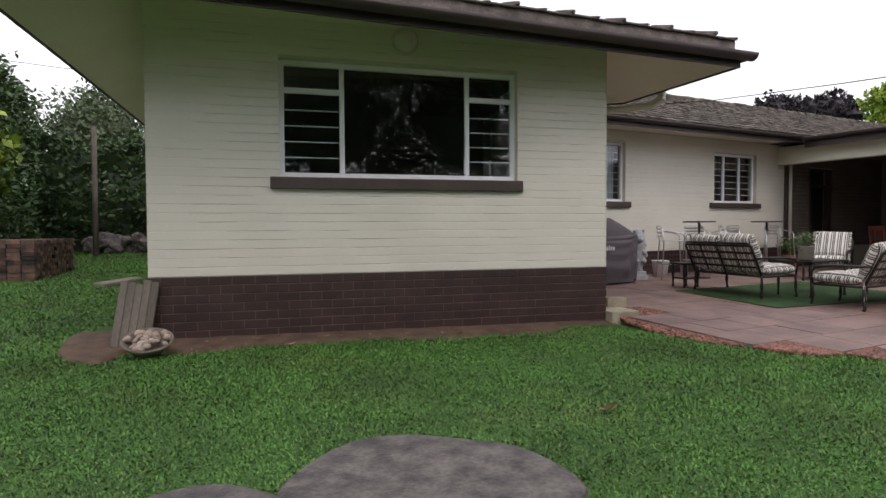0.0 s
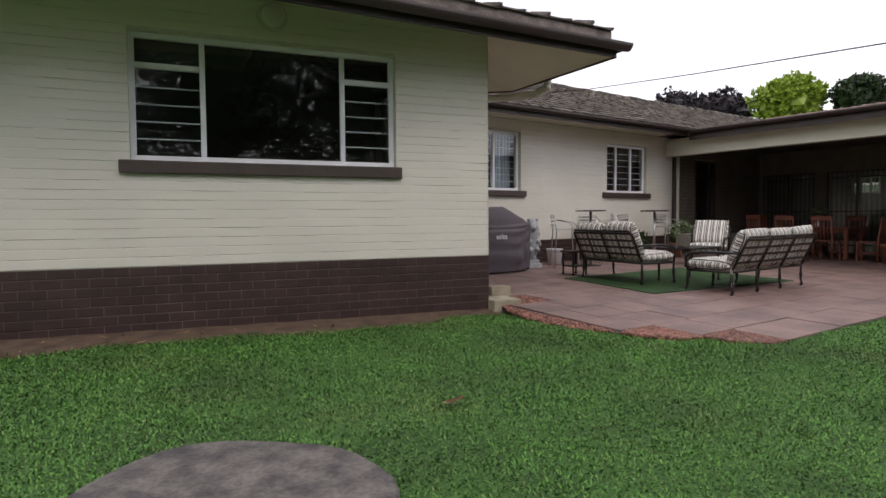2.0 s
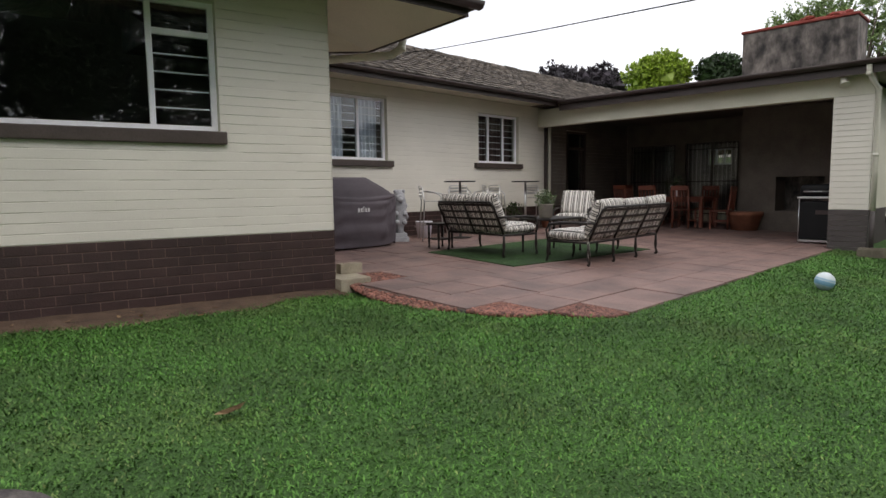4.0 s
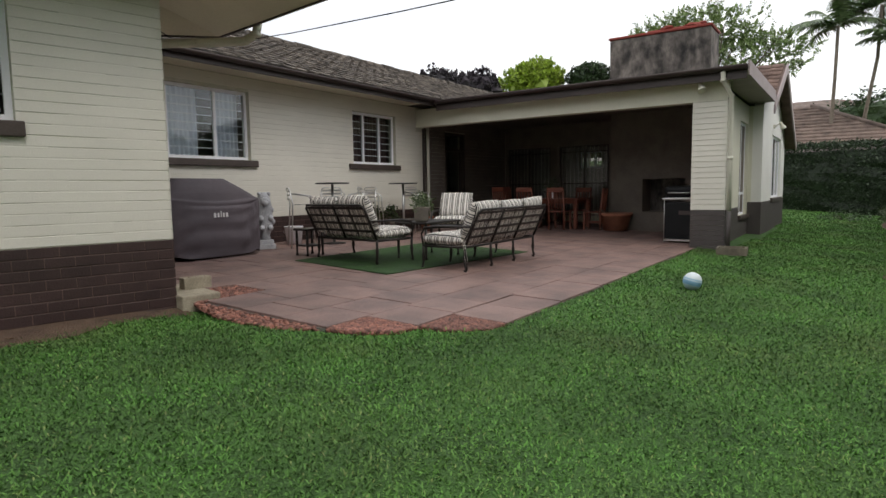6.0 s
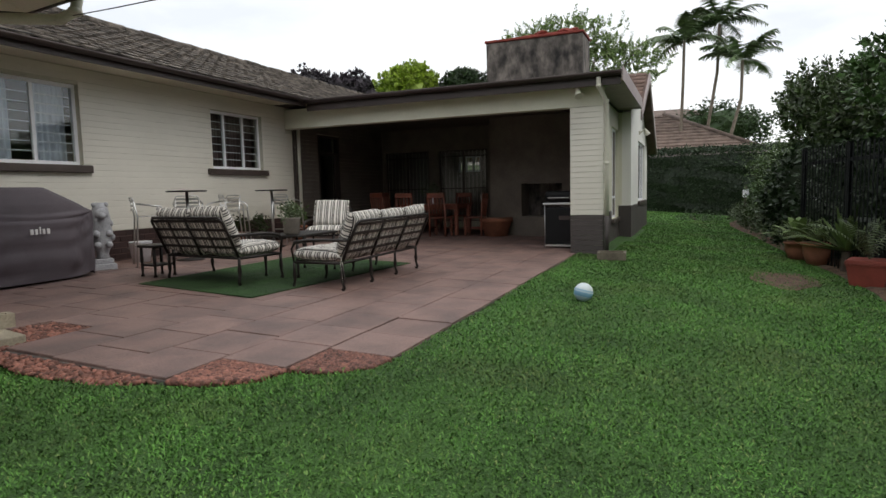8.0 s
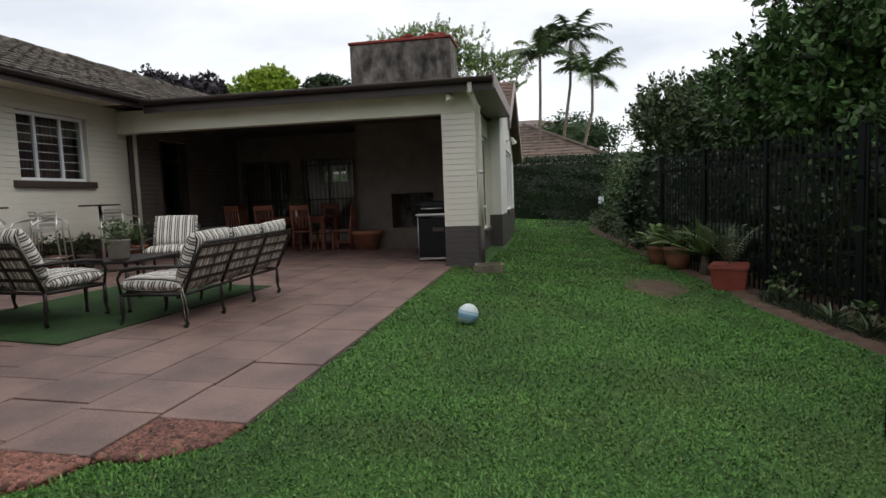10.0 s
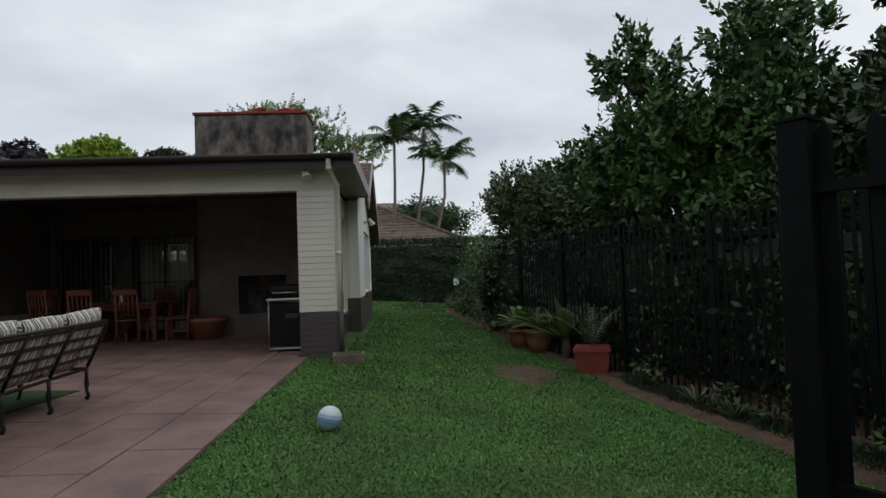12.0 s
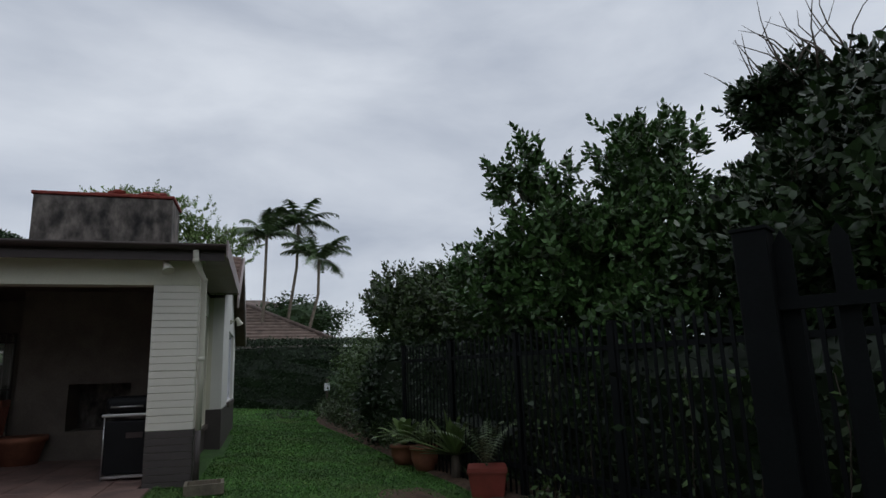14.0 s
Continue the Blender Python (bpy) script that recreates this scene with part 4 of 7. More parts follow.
# low foliage at the fence: its shade is put into the darker leaf colour
hedge("fence_hedge", 4.5, 20.5, -5.05, -3.75, -0.6, 1.75, 20000, 0.15, HEDGE, "foliage crowding behind the steel fence, coloured dark for shade", 18, 0.2, 11.75)
hedge("fence_hedge", 4.25, 7.75, -4.8, -3.8, -0.6, 1.45, 7000, 0.13, HEDGE, "foliage behind the heavy fence panel, coloured dark for shade", 24, 0.15, 32.7)
hedge("border_hedge", 18.5, 35, -4.4, -3.4, -0.5, 1.35, 16000, 0.15, LEAF_DARK, "dark overgrown hedge along the far border", 19, 0.25, 3)
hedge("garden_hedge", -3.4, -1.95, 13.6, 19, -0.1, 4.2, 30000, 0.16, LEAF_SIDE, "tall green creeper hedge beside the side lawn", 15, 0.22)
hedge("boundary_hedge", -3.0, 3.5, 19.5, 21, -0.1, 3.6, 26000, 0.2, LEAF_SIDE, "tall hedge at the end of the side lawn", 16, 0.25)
tree("side_tree", (-0.6, 23, -0.1), [((-0.4, 22.8, 4.6), (1.6, 1.0, 1.3))], 5000, 0.2, LEAF_PALE, "pale tree above the side hedge", seed=17)
rng = np.random.default_rng(30)
creeper = thing("creeper", "bright lime-green creeper leaves on the side hedge", "creeper", pose(-1.95, 14.2, 2.6))
v, f = leaves(crown_points([((0, 0, 0), (0.15, 0.7, 0.6)), ((-0.2, -1.3, 0.9), (0.2, 0.6, 0.2))], 420, rng, 0.1, 12), 0.26, rng, droop=0.6, aspect=0.8)
part("leaves", bulk("leaves", v, f, LEAF_LIGHT), None, creeper)


# palms beyond the boundary
PALMLEAF = leaf_mat("palm_leaves", (0.15, 0.22, 0.10), 0.5, 0.4)


def palm(x, y, crown, base, lean, seed, label):
    rng = np.random.default_rng(seed)
    top = thing("palm_tree", label, "palm tree", pose(x, y, -0.4), group="palms beyond the hedge")
    bm = bmesh.new()
    h = crown + 0.4
    tube(bm, [(0, base, 0), (0, base * 0.7 + lean * 0.3, h * 0.4), (0, lean * 0.8, h * 0.75), (0, lean, h)], [0.115, 0.10, 0.085, 0.08], 8)
    part("trunk", bm, mat("palm_trunk", (0.22, 0.18, 0.14), 0.85, 0.35, 4, 30, 0.4), top, "grey ringed palm trunk")
    for k in range(18):
        a = 2 * math.pi * k / 18 * 2.4 + rng.uniform(-0.2, 0.2)
        lift = rng.uniform(0.15, 1.4)
        ln = rng.uniform(2.2, 2.9)
        dirv = np.array([math.cos(a), math.sin(a)])
        t = np.linspace(0, 1, 26)
        rx = t * ln * math.cos(lift * 0.6)
        rz = t * ln * math.sin(lift) - 1.2 * t ** 2.6
        spine = np.stack([dirv[0] * rx, lean + dirv[1] * rx, h + rz], 1)
        side = np.array([-dirv[1], dirv[0], 0])
        vs, fs = [], []
        for j in range(2, 26):
            w = 0.75 * math.sin(math.pi * min(1, 0.12 + t[j] * 0.86)) ** 0.7
            fw = (spine[j] - spine[j - 1]) / np.linalg.norm(spine[j] - spine[j - 1])
            for s in (-1, 1):
                tip = spine[j] + s * side * w * 0.8 + fw * w * 0.45 + np.array([0, 0, -0.45 * w + rng.uniform(-0.16, 0.12)])
                n = len(vs)
                vs += [spine[j] - fw * 0.065, tip, spine[j] + fw * 0.065]
                fs.append((n, n + 1, n + 2))
        for j in range(1, 25):
            n = len(vs)
            vs += [spine[j] + side * 0.025, spine[j] - side * 0.025, spine[j + 1]]
            fs.append((n, n + 1, n + 2))
        part("frond", bulk("frond", vs, fs, PALMLEAF), None, top)


palm(42, 0.5, 9.6, 0.0, -0.2, 20, "tall palm with drooping dark green fronds")
palm(43, -1.2, 10.6, 0.5, -0.4, 21, "tallest slim palm with feathery fronds")
palm(42, -2.6, 8.2, 0.9, -0.2, 22, "leaning palm with wide drooping fronds")


# neighbouring house
nb = thing("neighbour_house", "neighbouring house with brown tiled hip roof behind the hedge", "house", pose(41, 2, -0.4))
bm = bmesh.new()
box(bm, -1.0, 8, -5.0, 14, 0, 3.3)
part("wall", bm, PLASTER, nb)


def hip(x0, x1, y0, y1, z0, z1, name, material, thick=0.12):
    bm = bmesh.new()
    k = (x1 - x0) / 2
    v = [bm.verts.new(p) for p in ((x0, y0, z0), (x1, y0, z0), (x1, y1, z0), (x0, y1, z0), ((x0 + x1) / 2, y0 + k, z1), ((x0 + x1) / 2, y1 - k, z1))]
    w = [bm.verts.new((p.co.x, p.co.y, z0 - thick)) for p in v[:4]]
    for f in ((v[0], v[1], v[4]), (v[1], v[2], v[5], v[4]), (v[2], v[3], v[5]), (v[3], v[0], v[4], v[5]), w[::-1]):
        bm.faces.new(f)
    for i in range(4):
        bm.faces.new((v[i], w[i], w[(i + 1) % 4], v[(i + 1) % 4]))
    return bm


roof = part("roof", hip(-1.8, 8.8, -5.8, 14.8, 3.4, 6.1, "roof", NBTILE), NBTILE, nb)
for k in range(13):
    f = k / 13
    bm = bmesh.new()
    x = -1.8 + 5.3 * f
    z = 3.4 + 2.7 * f
    box(bm, x - 0.03, x + 0.02, -5.8 + 5.3 * f, 14.8 - 5.3 * f, z + 0.01, z + 0.075)
    part("roof_course", bm, NBTILE, roof)
bm = bmesh.new()
for y, e in ((-5.8, -0.5), ):
    tube(bm, [(-1.8, y, 3.46), (3.5, e, 6.16)], 0.12, 6)
part("ridge_capping", bm, NBTILE, roof)
bm = bmesh.new()
box(bm, -1.95, -1.8, -5.9, 14.9, 3.2, 3.42)
part("gutter", bm, FASCIA, nb, "pale gutter board")
nb2 = thing("neighbour_house", "further house with a low brown roof", "house", pose(54, 2, -0.4))
bm = bmesh.new()
box(bm, 0, 8, -5.5, 10, 0, 6.0)
part("wall", bm, PLASTER, nb2)
part("roof", hip(-1.2, 9.2, -6.6, 11, 6.4, 8.0, "roof", NBTILE, 0.3), NBTILE, nb2)
tree("dark_tree", (50, -3, -0.3), [((50, -2.0, 5.2), (1.5, 3.2, 1.6))], 5000, 0.3, LEAF_DARK, "dark tree between the neighbouring roofs", seed=23)


# ---- steel fence ----
def fence(name, a, b, posts, pale_gap, pale_w, top, rail_hi, rail_lo, label, post_w=0.09):
    """A palisade of flat pointed pales between posts."""
    a, b = Vector((*a, 0)), Vector((*b, 0))
    ln = (b - a).length
    ang = math.degrees(math.atan2(b.y - a.y, b.x - a.x))
    z0 = float(lawn_z(*((a + b) / 2).xy)) - 0.05
    top_ob = thing(name, label, "fence", pose(a.x, a.y, 0, 0, 0, ang), kind="structure")

    def pale_mesh(w, zt, d):
        bm = bmesh.new()
        q = [(-w / 2, z0 + 0.08), (w / 2, z0 + 0.08), (w / 2, zt - w * 0.9), (0.0, zt), (-w / 2, zt - w * 0.9)]
        f = [bm.verts.new((x, -d, z)) for x, z in q]
        g = [bm.verts.new((x, d, z)) for x, z in q]
        bm.faces.new(f)
        bm.faces.new(g[::-1])
        for i in range(5):
            bm.faces.new((f[i], f[(i + 1) % 5], g[(i + 1) % 5], g[i]))
        return done(bm, "pale", BLACKSTEEL)

    pale = pale_mesh(pale_w, top, 0.004)
    for k in range(int(ln / pale_gap)):
        part("pale", pale, None, top_ob, m=pose((k + 0.5) * pale_gap, 0.03, 0))
    bm = bmesh.new()
    bbox(bm, -post_w / 2, post_w / 2, -post_w / 2, post_w / 2, z0 - 0.2, top, 0.006, 1)
    box(bm, -post_w / 2 - 0.008, post_w / 2 + 0.008, -post_w / 2 - 0.008, post_w / 2 + 0.008, top + 0.001, top + 0.018)
    post = done(bm, "post", BLACKSTEEL)
    for p in posts:
        part("post", post, None, top_ob, m=pose(p, 0, 0))
    for z in (rail_hi, rail_lo):
        bm = bmesh.new()
        box(bm, 0, ln, -0.02, 0.024, z - 0.03, z + 0.03)
        part("rail", bm, BLACKSTEEL, top_ob)
    return top_ob


FD = Vector((0.979, 0.2035))
F0 = Vector((11.39, -3.545))
fa, fb = F0 - FD * 5.82, F0 + FD * 5.82
fence("fence_1", fa, fb, [1.94 * k for k in range(7)], 0.135, 0.042, 1.82, 1.53, 0.0, "black steel palisade fence with pointed pales", 0.075)
fence("fence_2", (7.66, -2.06), (4.51, -4.08), [0.0, 1.9, 3.7], 0.24, 0.085, 1.97, 1.60, 0.0, "heavy black steel palisade fence panel", 0.16)

# low plants along the border
rng = np.random.default_rng(40)


def shrub(x, y, r, h, n, size, material, label, seed, name="border_shrub", aspect=0.4):
    rg = np.random.default_rng(seed)
    z = float(lawn_z(x, y)) + 0.03
    top = thing(name, label, "shrub", pose(x, y, z), group="plants along the border")
    bm = bmesh.new()
    for k in range(6):
        a = rg.uniform(0, 6.28)
        tube(bm, [(0, 0, -0.02), (math.cos(a) * r * 0.5, math.sin(a) * r * 0.5, h * 0.8)], [0.012, 0.004], 4)
    part("stem", bm, BARK, top)
    p = crown_points([((0, 0, h * 0.55), (r, r, h * 0.42))], n, rg, 0.06, 10)
    p[:, 2] = np.maximum(p[:, 2], 0.01)
    v, f = leaves(p, size, rg, aspect=aspect)
    part("leaves", bulk("leaves", v, f, material), None, top)


for k, x in enumerate(np.linspace(16.8, 31, 17)):
    y = float(np.interp(x, [p[0] for p in bed_line], [p[1] for p in bed_line])) - 0.55 + 0.15 * math.sin(k * 2.1)
    shrub(float(x), y, 0.5 + 0.1 * (k % 3), 0.5 + 0.12 * (k % 4), 500, 0.10, LEAF_MID if k % 2 else LEAF_PALE, "low leafy green border shrub", 50 + k)
rg = np.random.default_rng(81)
q = rg.uniform(7.4, 13.0, 22000)
back = rg.beta(2.0, 1.6, 22000) * 0.50 + 0.24
edge = np.interp(q, [p[0] for p in bed_line], [p[1] for p in bed_line])
p = np.stack([q, edge - back, lawn_z(q, edge - back) + 0.02], 1)
v, f = leaves(p, 0.11, rg, up=0.7, aspect=0.08)
tagged(new("edging_grass", bulk("edging_grass", v, f, HEDGE)), "dense dark edging grass along the fence foot", "grass", kind="stuff")
for k, x in enumerate((8.9, 10.15, 10.9, 12.2)):
    y = float(np.interp(x, [p[0] for p in bed_line], [p[1] for p in bed_line])) - 0.5
    shrub(x, y, 0.16 + 0.05 * (k % 2), 0.3 + 0.14 * (k % 3 == 0), 70, 0.10, LEAF_MID, "small straggling light green plant at the fence foot", 80 + k)
for k in range(7):
    x = 9.2 + k * 0.75
    y = -3.545 + (x - 11.39) * 0.2079 - 0.25
    rg = np.random.default_rng(100 + k)
    z = float(lawn_z(x, y))
    top = thing("fence_creeper", "thin green creeper growing behind the fence", "creeper", pose(x, y, z), group="creepers on the fence")
    p = np.stack([rg.normal(0, 0.22, 160), rg.normal(0, 0.1, 160), rg.uniform(0.05, 1.7, 160)], 1)
    v, f = leaves(p, 0.11, rg, aspect=0.5)
    part("leaves", bulk("leaves", v, f, LEAF_MID), None, top)
    bm = bmesh.new()
    tube(bm, [(0, 0, 0), (0.06, 0, 0.6), (-0.05, 0.02, 1.2), (0.03, 0, 1.7)], [0.012, 0.009, 0.007, 0.004], 4)
    part("stem", bm, BARK, top)
# ragged edging in the lawn near the far hedge
shrub(28.6, -0.45, 0.95, 0.24, 500, 0.10, LEAF_DARK, "low flat dark clump of ground cover in the lawn", 130, "ground_cover")
bm = bmesh.new()
box(bm, -0.05, 0.05, -0.05, 0.05, -0.1, 1.5)
stake = thing("garden_stake", "grey garden stake with a small white tag", "stake", pose(34.2, -2.55, -0.37))
part("stake", bm, BARK, stake)
bm = bmesh.new()
box(bm, -0.075, -0.052, -0.13, 0.13, 0.95, 1.3)
part("tag", bm, WHITE, stake, "white tag")

# ---- fixtures on the house ----
chim = thing("chimney", "broad soot-stained rendered chimney with a red oxide rim", "chimney", pose(16.8, 1.97, 3.2), kind="structure")
bm = bmesh.new()
bbox(bm, 0, 0.95, 0, 2.23, -0.1, 1.36, 0.02, 2)
part("shaft", bm, SOOT, chim)
bm = bmesh.new()
bbox(bm, -0.03, 0.98, -0.03, 2.26, 1.362, 1.42, 0.012, 1)
bbox(bm, 0.2, 0.75, 0.5, 1.35, 1.421, 1.5, 0.02, 1)
part("rim", bm, REDCAP, chim, "red oxide painted rim")
rnd = random.Random(44)
bm = bmesh.new()
bmesh.ops.create_icosphere(bm, subdivisions=2, radius=1.0)
for v in bm.verts:
    v.co = Vector((v.co.x * 0.11, v.co.y * 0.13, v.co.z * 0.055)) * (1 + 0.4 * noise.noise(v.co * 1.9))
lump = done(bm, "broken_cap", REDCAP)
for k in range(9):
    part("broken_cap", lump, None, chim, m=pose(rnd.uniform(0.05, 0.5), 0.25 + 0.14 * k + rnd.uniform(-0.05, 0.05), 1.45 + rnd.uniform(0, 0.05), rnd.uniform(-20, 20), rnd.uniform(-20, 20), rnd.uniform(0, 360)))
PIPE = mat("cream_pipe", (0.62, 0.60, 0.50), 0.5, 0.1, 3, 40, 0.05)
LAMPGLASS = mat("pale_lamp_glass", (0.62, 0.60, 0.55), 0.3, 0.1, 5, 60, 0.0)


def pipe(name, pts, r, material, label, m=None):
    bm = bmesh.new()
    tube(bm, pts, r, 10)
    for p in pts[1:-1]:
        lathe(bm, [(r * 1.18, -0.03), (r * 1.18, 0.03)], 10, p)
    return structure(name, bm, material, label, "pipe", m)


pipe("downpipe_pillar", [(14.02, 1.24, 3.08), (14.04, 1.235, 2.93), (14.36, 1.15, 2.70), (14.40, 1.145, 1.6), (14.40, 1.145, 0.64)], 0.042, PIPE, "cream painted downpipe on the pillar")
pipe("downpipe_foot", [(14.40, 1.145, 0.638), (14.40, 1.145, -0.1)], 0.042, GREYPLINTH, "brown painted foot of the downpipe")
pipe("downpipe_corner", [(14.78, 8.12, 2.95), (14.78, 8.12, 0.16)], 0.04, PIPE, "cream downpipe in the veranda corner")
pipe("conduit_corner", [(14.62, 8.14, 2.58), (14.62, 8.14, 0.16)], 0.02, GUTTER, "thin brown pipe in the veranda corner")
pipe("downpipe_garden", [(1.49, 0.92, 3.19), (1.47, 0.96, 3.02), (1.38, 1.10, 2.95), (0.95, 1.45, 2.93), (0.30, 1.7, 2.86), (0.07, 1.75, 2.7)], 0.055, PIPE, "cream swan-neck downpipe under the garden eave", MA)


def flood(name, m, label):
    top = thing(name, label, "lamp", m)
    bm = bmesh.new()
    bbox(bm, -0.03, 0.03, -0.05, 0.0, -0.05, 0.05, 0.008, 1)
    part("bracket", bm, PIPE, top)
    bm = bmesh.new()
    tube(bm, [(0, -0.045, 0.0), (0, -0.11, 0.05), (0.03, -0.17, 0.06)], [0.016, 0.016, 0.02], 8)
    part("arm", bm, PIPE, top)
    bm = bmesh.new()
    lathe(bm, [(0.03, 0.0), (0.042, 0.02), (0.048, 0.09), (0.078, 0.17), (0.08, 0.19), (0.07, 0.185)], 16)
    part("lamp_head", bm, PIPE, top, "cream lamp head", pose(-0.03, -0.16, 0.10, 150, 0, 35))


flood("spot_lamp", pose(14.385, 1.62, 2.86, 0, 0, -90), "cream outdoor spot lamp on the beam")
flood("spot_lamp", pose(20.9, 1.116, 2.66), "pale outdoor lamp on the far wing")
top = thing("ceiling_lamp", "round pale bulkhead lamp high on the wall", "lamp", MA @ pose(-2.55, -0.012, 3.26, -90, 0, 0))
bm = bmesh.new()
lathe(bm, [(0.15, -0.03), (0.155, -0.001)], 24)
part("base", bm, PIPE, top)
bm = bmesh.new()
lathe(bm, [(0.02, -0.105), (0.08, -0.095), (0.12, -0.065), (0.135, -0.031)], 24)
part("shade", bm, LAMPGLASS, top, "round pale glass shade")
top = thing("wall_lamp", "small dark lamp under the side eave", "lamp", MA @ pose(A0 - 0.002, 2.2, 2.75))
bm = bmesh.new()
tube(bm, [(0, 0, 0), (-0.1, 0, 0), (-0.16, 0, -0.06)], [0.04, 0.07, 0.09], 12)
part("lamp_head", bm, GUTTER, top)
bm = bmesh.new()
tube(bm, [(6.6, 6.2 + 0.0, 3.05), (7.4, 6.9, 3.1), (8.3, 7.4, 3.25)], 0.006, 5)
structure("cable_eave", bm, BLACKSTEEL, "thin slack black cable at the eave", "cable")
bm = bmesh.new()
tube(bm, [(7.12, 5.06, 2.87), (6.6, 3.9, 2.645), (6.0, 2.1, 2.395), (5.42, 0.3, 2.17), (5.1, -2.0, 1.98), (4.94, -4.27, 1.92)], 0.0045, 6)
structure("washing_line", bm, BLACKSTEEL, "thin twisted dark line from the eave to the fence", "line")
bm = bmesh.new()
a, b = Vector((-1.5, 30, 8.2)), Vector((-16, 30, 8.7))
tube(bm, [a.lerp(b, k / 8) for k in range(9)], 0.016, 5)
structure("cable_side", bm, BLACKSTEEL, "thin overhead cable beyond the side hedge", "cable")
top = thing("pole", "weathered wooden pole by the side hedge", "pole", pose(-0.35, 17.8, -0.05))
bm = bmesh.new()
tube(bm, [(0, 0, -0.2), (0.03, 0, 4.0)], [0.075, 0.06], 8)
part("shaft", bm, BARK, top)

# veranda doors with bars, and the door in the house wall
DARKWOOD = mat("dark_timber", (0.05, 0.035, 0.028), 0.5, 0.3, 3, 40, 0.1, stretch=(1, 1, 0.2))
PALEMETAL = mat("pale_bars", (0.42, 0.40, 0.37), 0.5, 0.15, 4, 50, 0.05)
for i, (y0, y1) in enumerate(DOORS):
    door = thing(f"door_{i + 1}", "glazed double door behind pale security bars", "door", pose(XD, y0, 0.14), kind="structure")
    w, h = y1 - y0, 2.18
    bm = bmesh.new()
    for a, b, c, d in ((0, w, h - 0.06, h), (0, 0.06, 0, h - 0.06), (w - 0.06, w, 0, h - 0.06), (w / 2 - 0.04, w / 2 + 0.04, 0, h - 0.06)):
        box(bm, 0.08, 0.14, a, b, c, d)
    part("door_frame", bm, DARKWOOD, door)
    for a, b in ((0.06, w / 2 - 0.04), (w / 2 + 0.04, w - 0.06)):
        bm = bmesh.new()
        box(bm, 0.10, 0.106, a, b, 0.3, h - 0.06)
        part("pane", bm, GLASS, door).visible_shadow = False
        bm = bmesh.new()
        box(bm, 0.09, 0.12, a, b, 0.0, 0.3)
        part("kick_panel", bm, PLASTER if i == 0 else DARKWOOD, door, "pale kick panel" if i == 0 else "")
    for k in range(12):
        bm = bmesh.new()
        yy = 0.08 + (w - 0.16) * k / 11
        tube(bm, [(0.03, yy, 0.02), (0.03, yy, h - 0.03)], 0.009, 6)
        part("bar", bm, PALEMETAL, door, "pale steel bar")
    for z in (0.2, 1.1, 2.0):
        bm = bmesh.new()
        box(bm, 0.022, 0.038, 0.03, w - 0.03, z - 0.015, z + 0.015)
        part("cross_bar", bm, DARKWOOD, door)
# a window added in the far room's wall makes the gleam behind the bars
window("window_6", pose(21.63, 6.82, 0, 0, 0, -90), 0.0, 0.77, 1.78, 2.30, [0.26, 0.51], 0.06, {}, "small white window added in the inner room's far wall for a gleam")
door = thing("door_3", "dark glazed door with a fanlight in the house wall", "door", pose(DB[0], YB, DB[2]), kind="structure")
w, h = DB[1] - DB[0], DB[3] - DB[2]
bm = bmesh.new()
for a, b, c, d in ((0, w, h - 0.06, h), (0, 0.06, 0, h - 0.06), (w - 0.06, w, 0, h - 0.06), (0.06, w - 0.06, 1.98, 2.05)):
    box(bm, a, b, -0.006, 0.12, c, d)
part("door_frame", bm, DARKWOOD, door)
bm = bmesh.new()
box(bm, 0.06, w - 0.06, 0.07, 0.10, 0, 0.6)
for a, b in ((0.06, 0.16), (w - 0.16, w - 0.06)):
    box(bm, a, b, 0.07, 0.10, 0.6, 1.98)
part("leaf", bm, DARKWOOD, door, "dark timber door leaf")
bm = bmesh.new()
box(bm, 0.16, w - 0.16, 0.085, 0.09, 0.6, 1.98)
box(bm, 0.06, w - 0.06, 0.085, 0.09, 2.05, h - 0.06)
part("pane", bm, GLASS, door).visible_shadow = False
bm = bmesh.new()
tube(bm, [(0.11, 0.07, 1.0), (0.11, 0.03, 1.0), (0.2, 0.03, 1.0)], 0.01, 6)
part("handle", bm, PALEMETAL, door)


# curtains
def curtain(x0, x1, z0, z1, y, material, label, fold=0.09):
    n = int((x1 - x0) / 0.015)
    xs_ = np.linspace(x0, x1, n)
    ys_ = y + 0.025 * np.sin(xs_ / fold * 6.28) + 0.012 * np.sin(xs_ / fold * 2.3)
    v = np.concatenate([np.stack([xs_, ys_, np.full(n, z0)], 1), np.stack([xs_, ys_ * 1.0, np.full(n, z1)], 1)])
    k = np.arange(n - 1)
    f = np.stack([k, k + 1, k + 1 + n, k + n], 1)
    ob = new("curtain", bulk("curtain", v, f, material, True))
    tagged(ob, label, "curtain", "curtains in the windows")


SHEER = mat("pale_curtain", (0.70, 0.74, 0.84), 0.9, 0.1, 2, 200, 0.1)
BROWNCLOTH = mat("brown_curtain", (0.16, 0.105, 0.10), 0.9, 0.2, 2, 200, 0.1)
curtain(7.98, 8.62, 1.62, 2.98, YB + 0.34, SHEER, "pale blue-white drawn curtain behind the window")
curtain(8.95, 9.46, 1.62, 2.98, YB + 0.34, SHEER, "pale blue-white drawn curtain behind the window")
curtain(12.0, 13.65, 1.62, 3.0, YB + 0.32, BROWNCLOTH, "brown drawn curtain behind the window")


# ---- patio furniture ----
IRON = mat("dark_bronze_iron", (0.022, 0.017, 0.015), 0.45, 0.3, 5, 60, 0.15, metal=0.3)
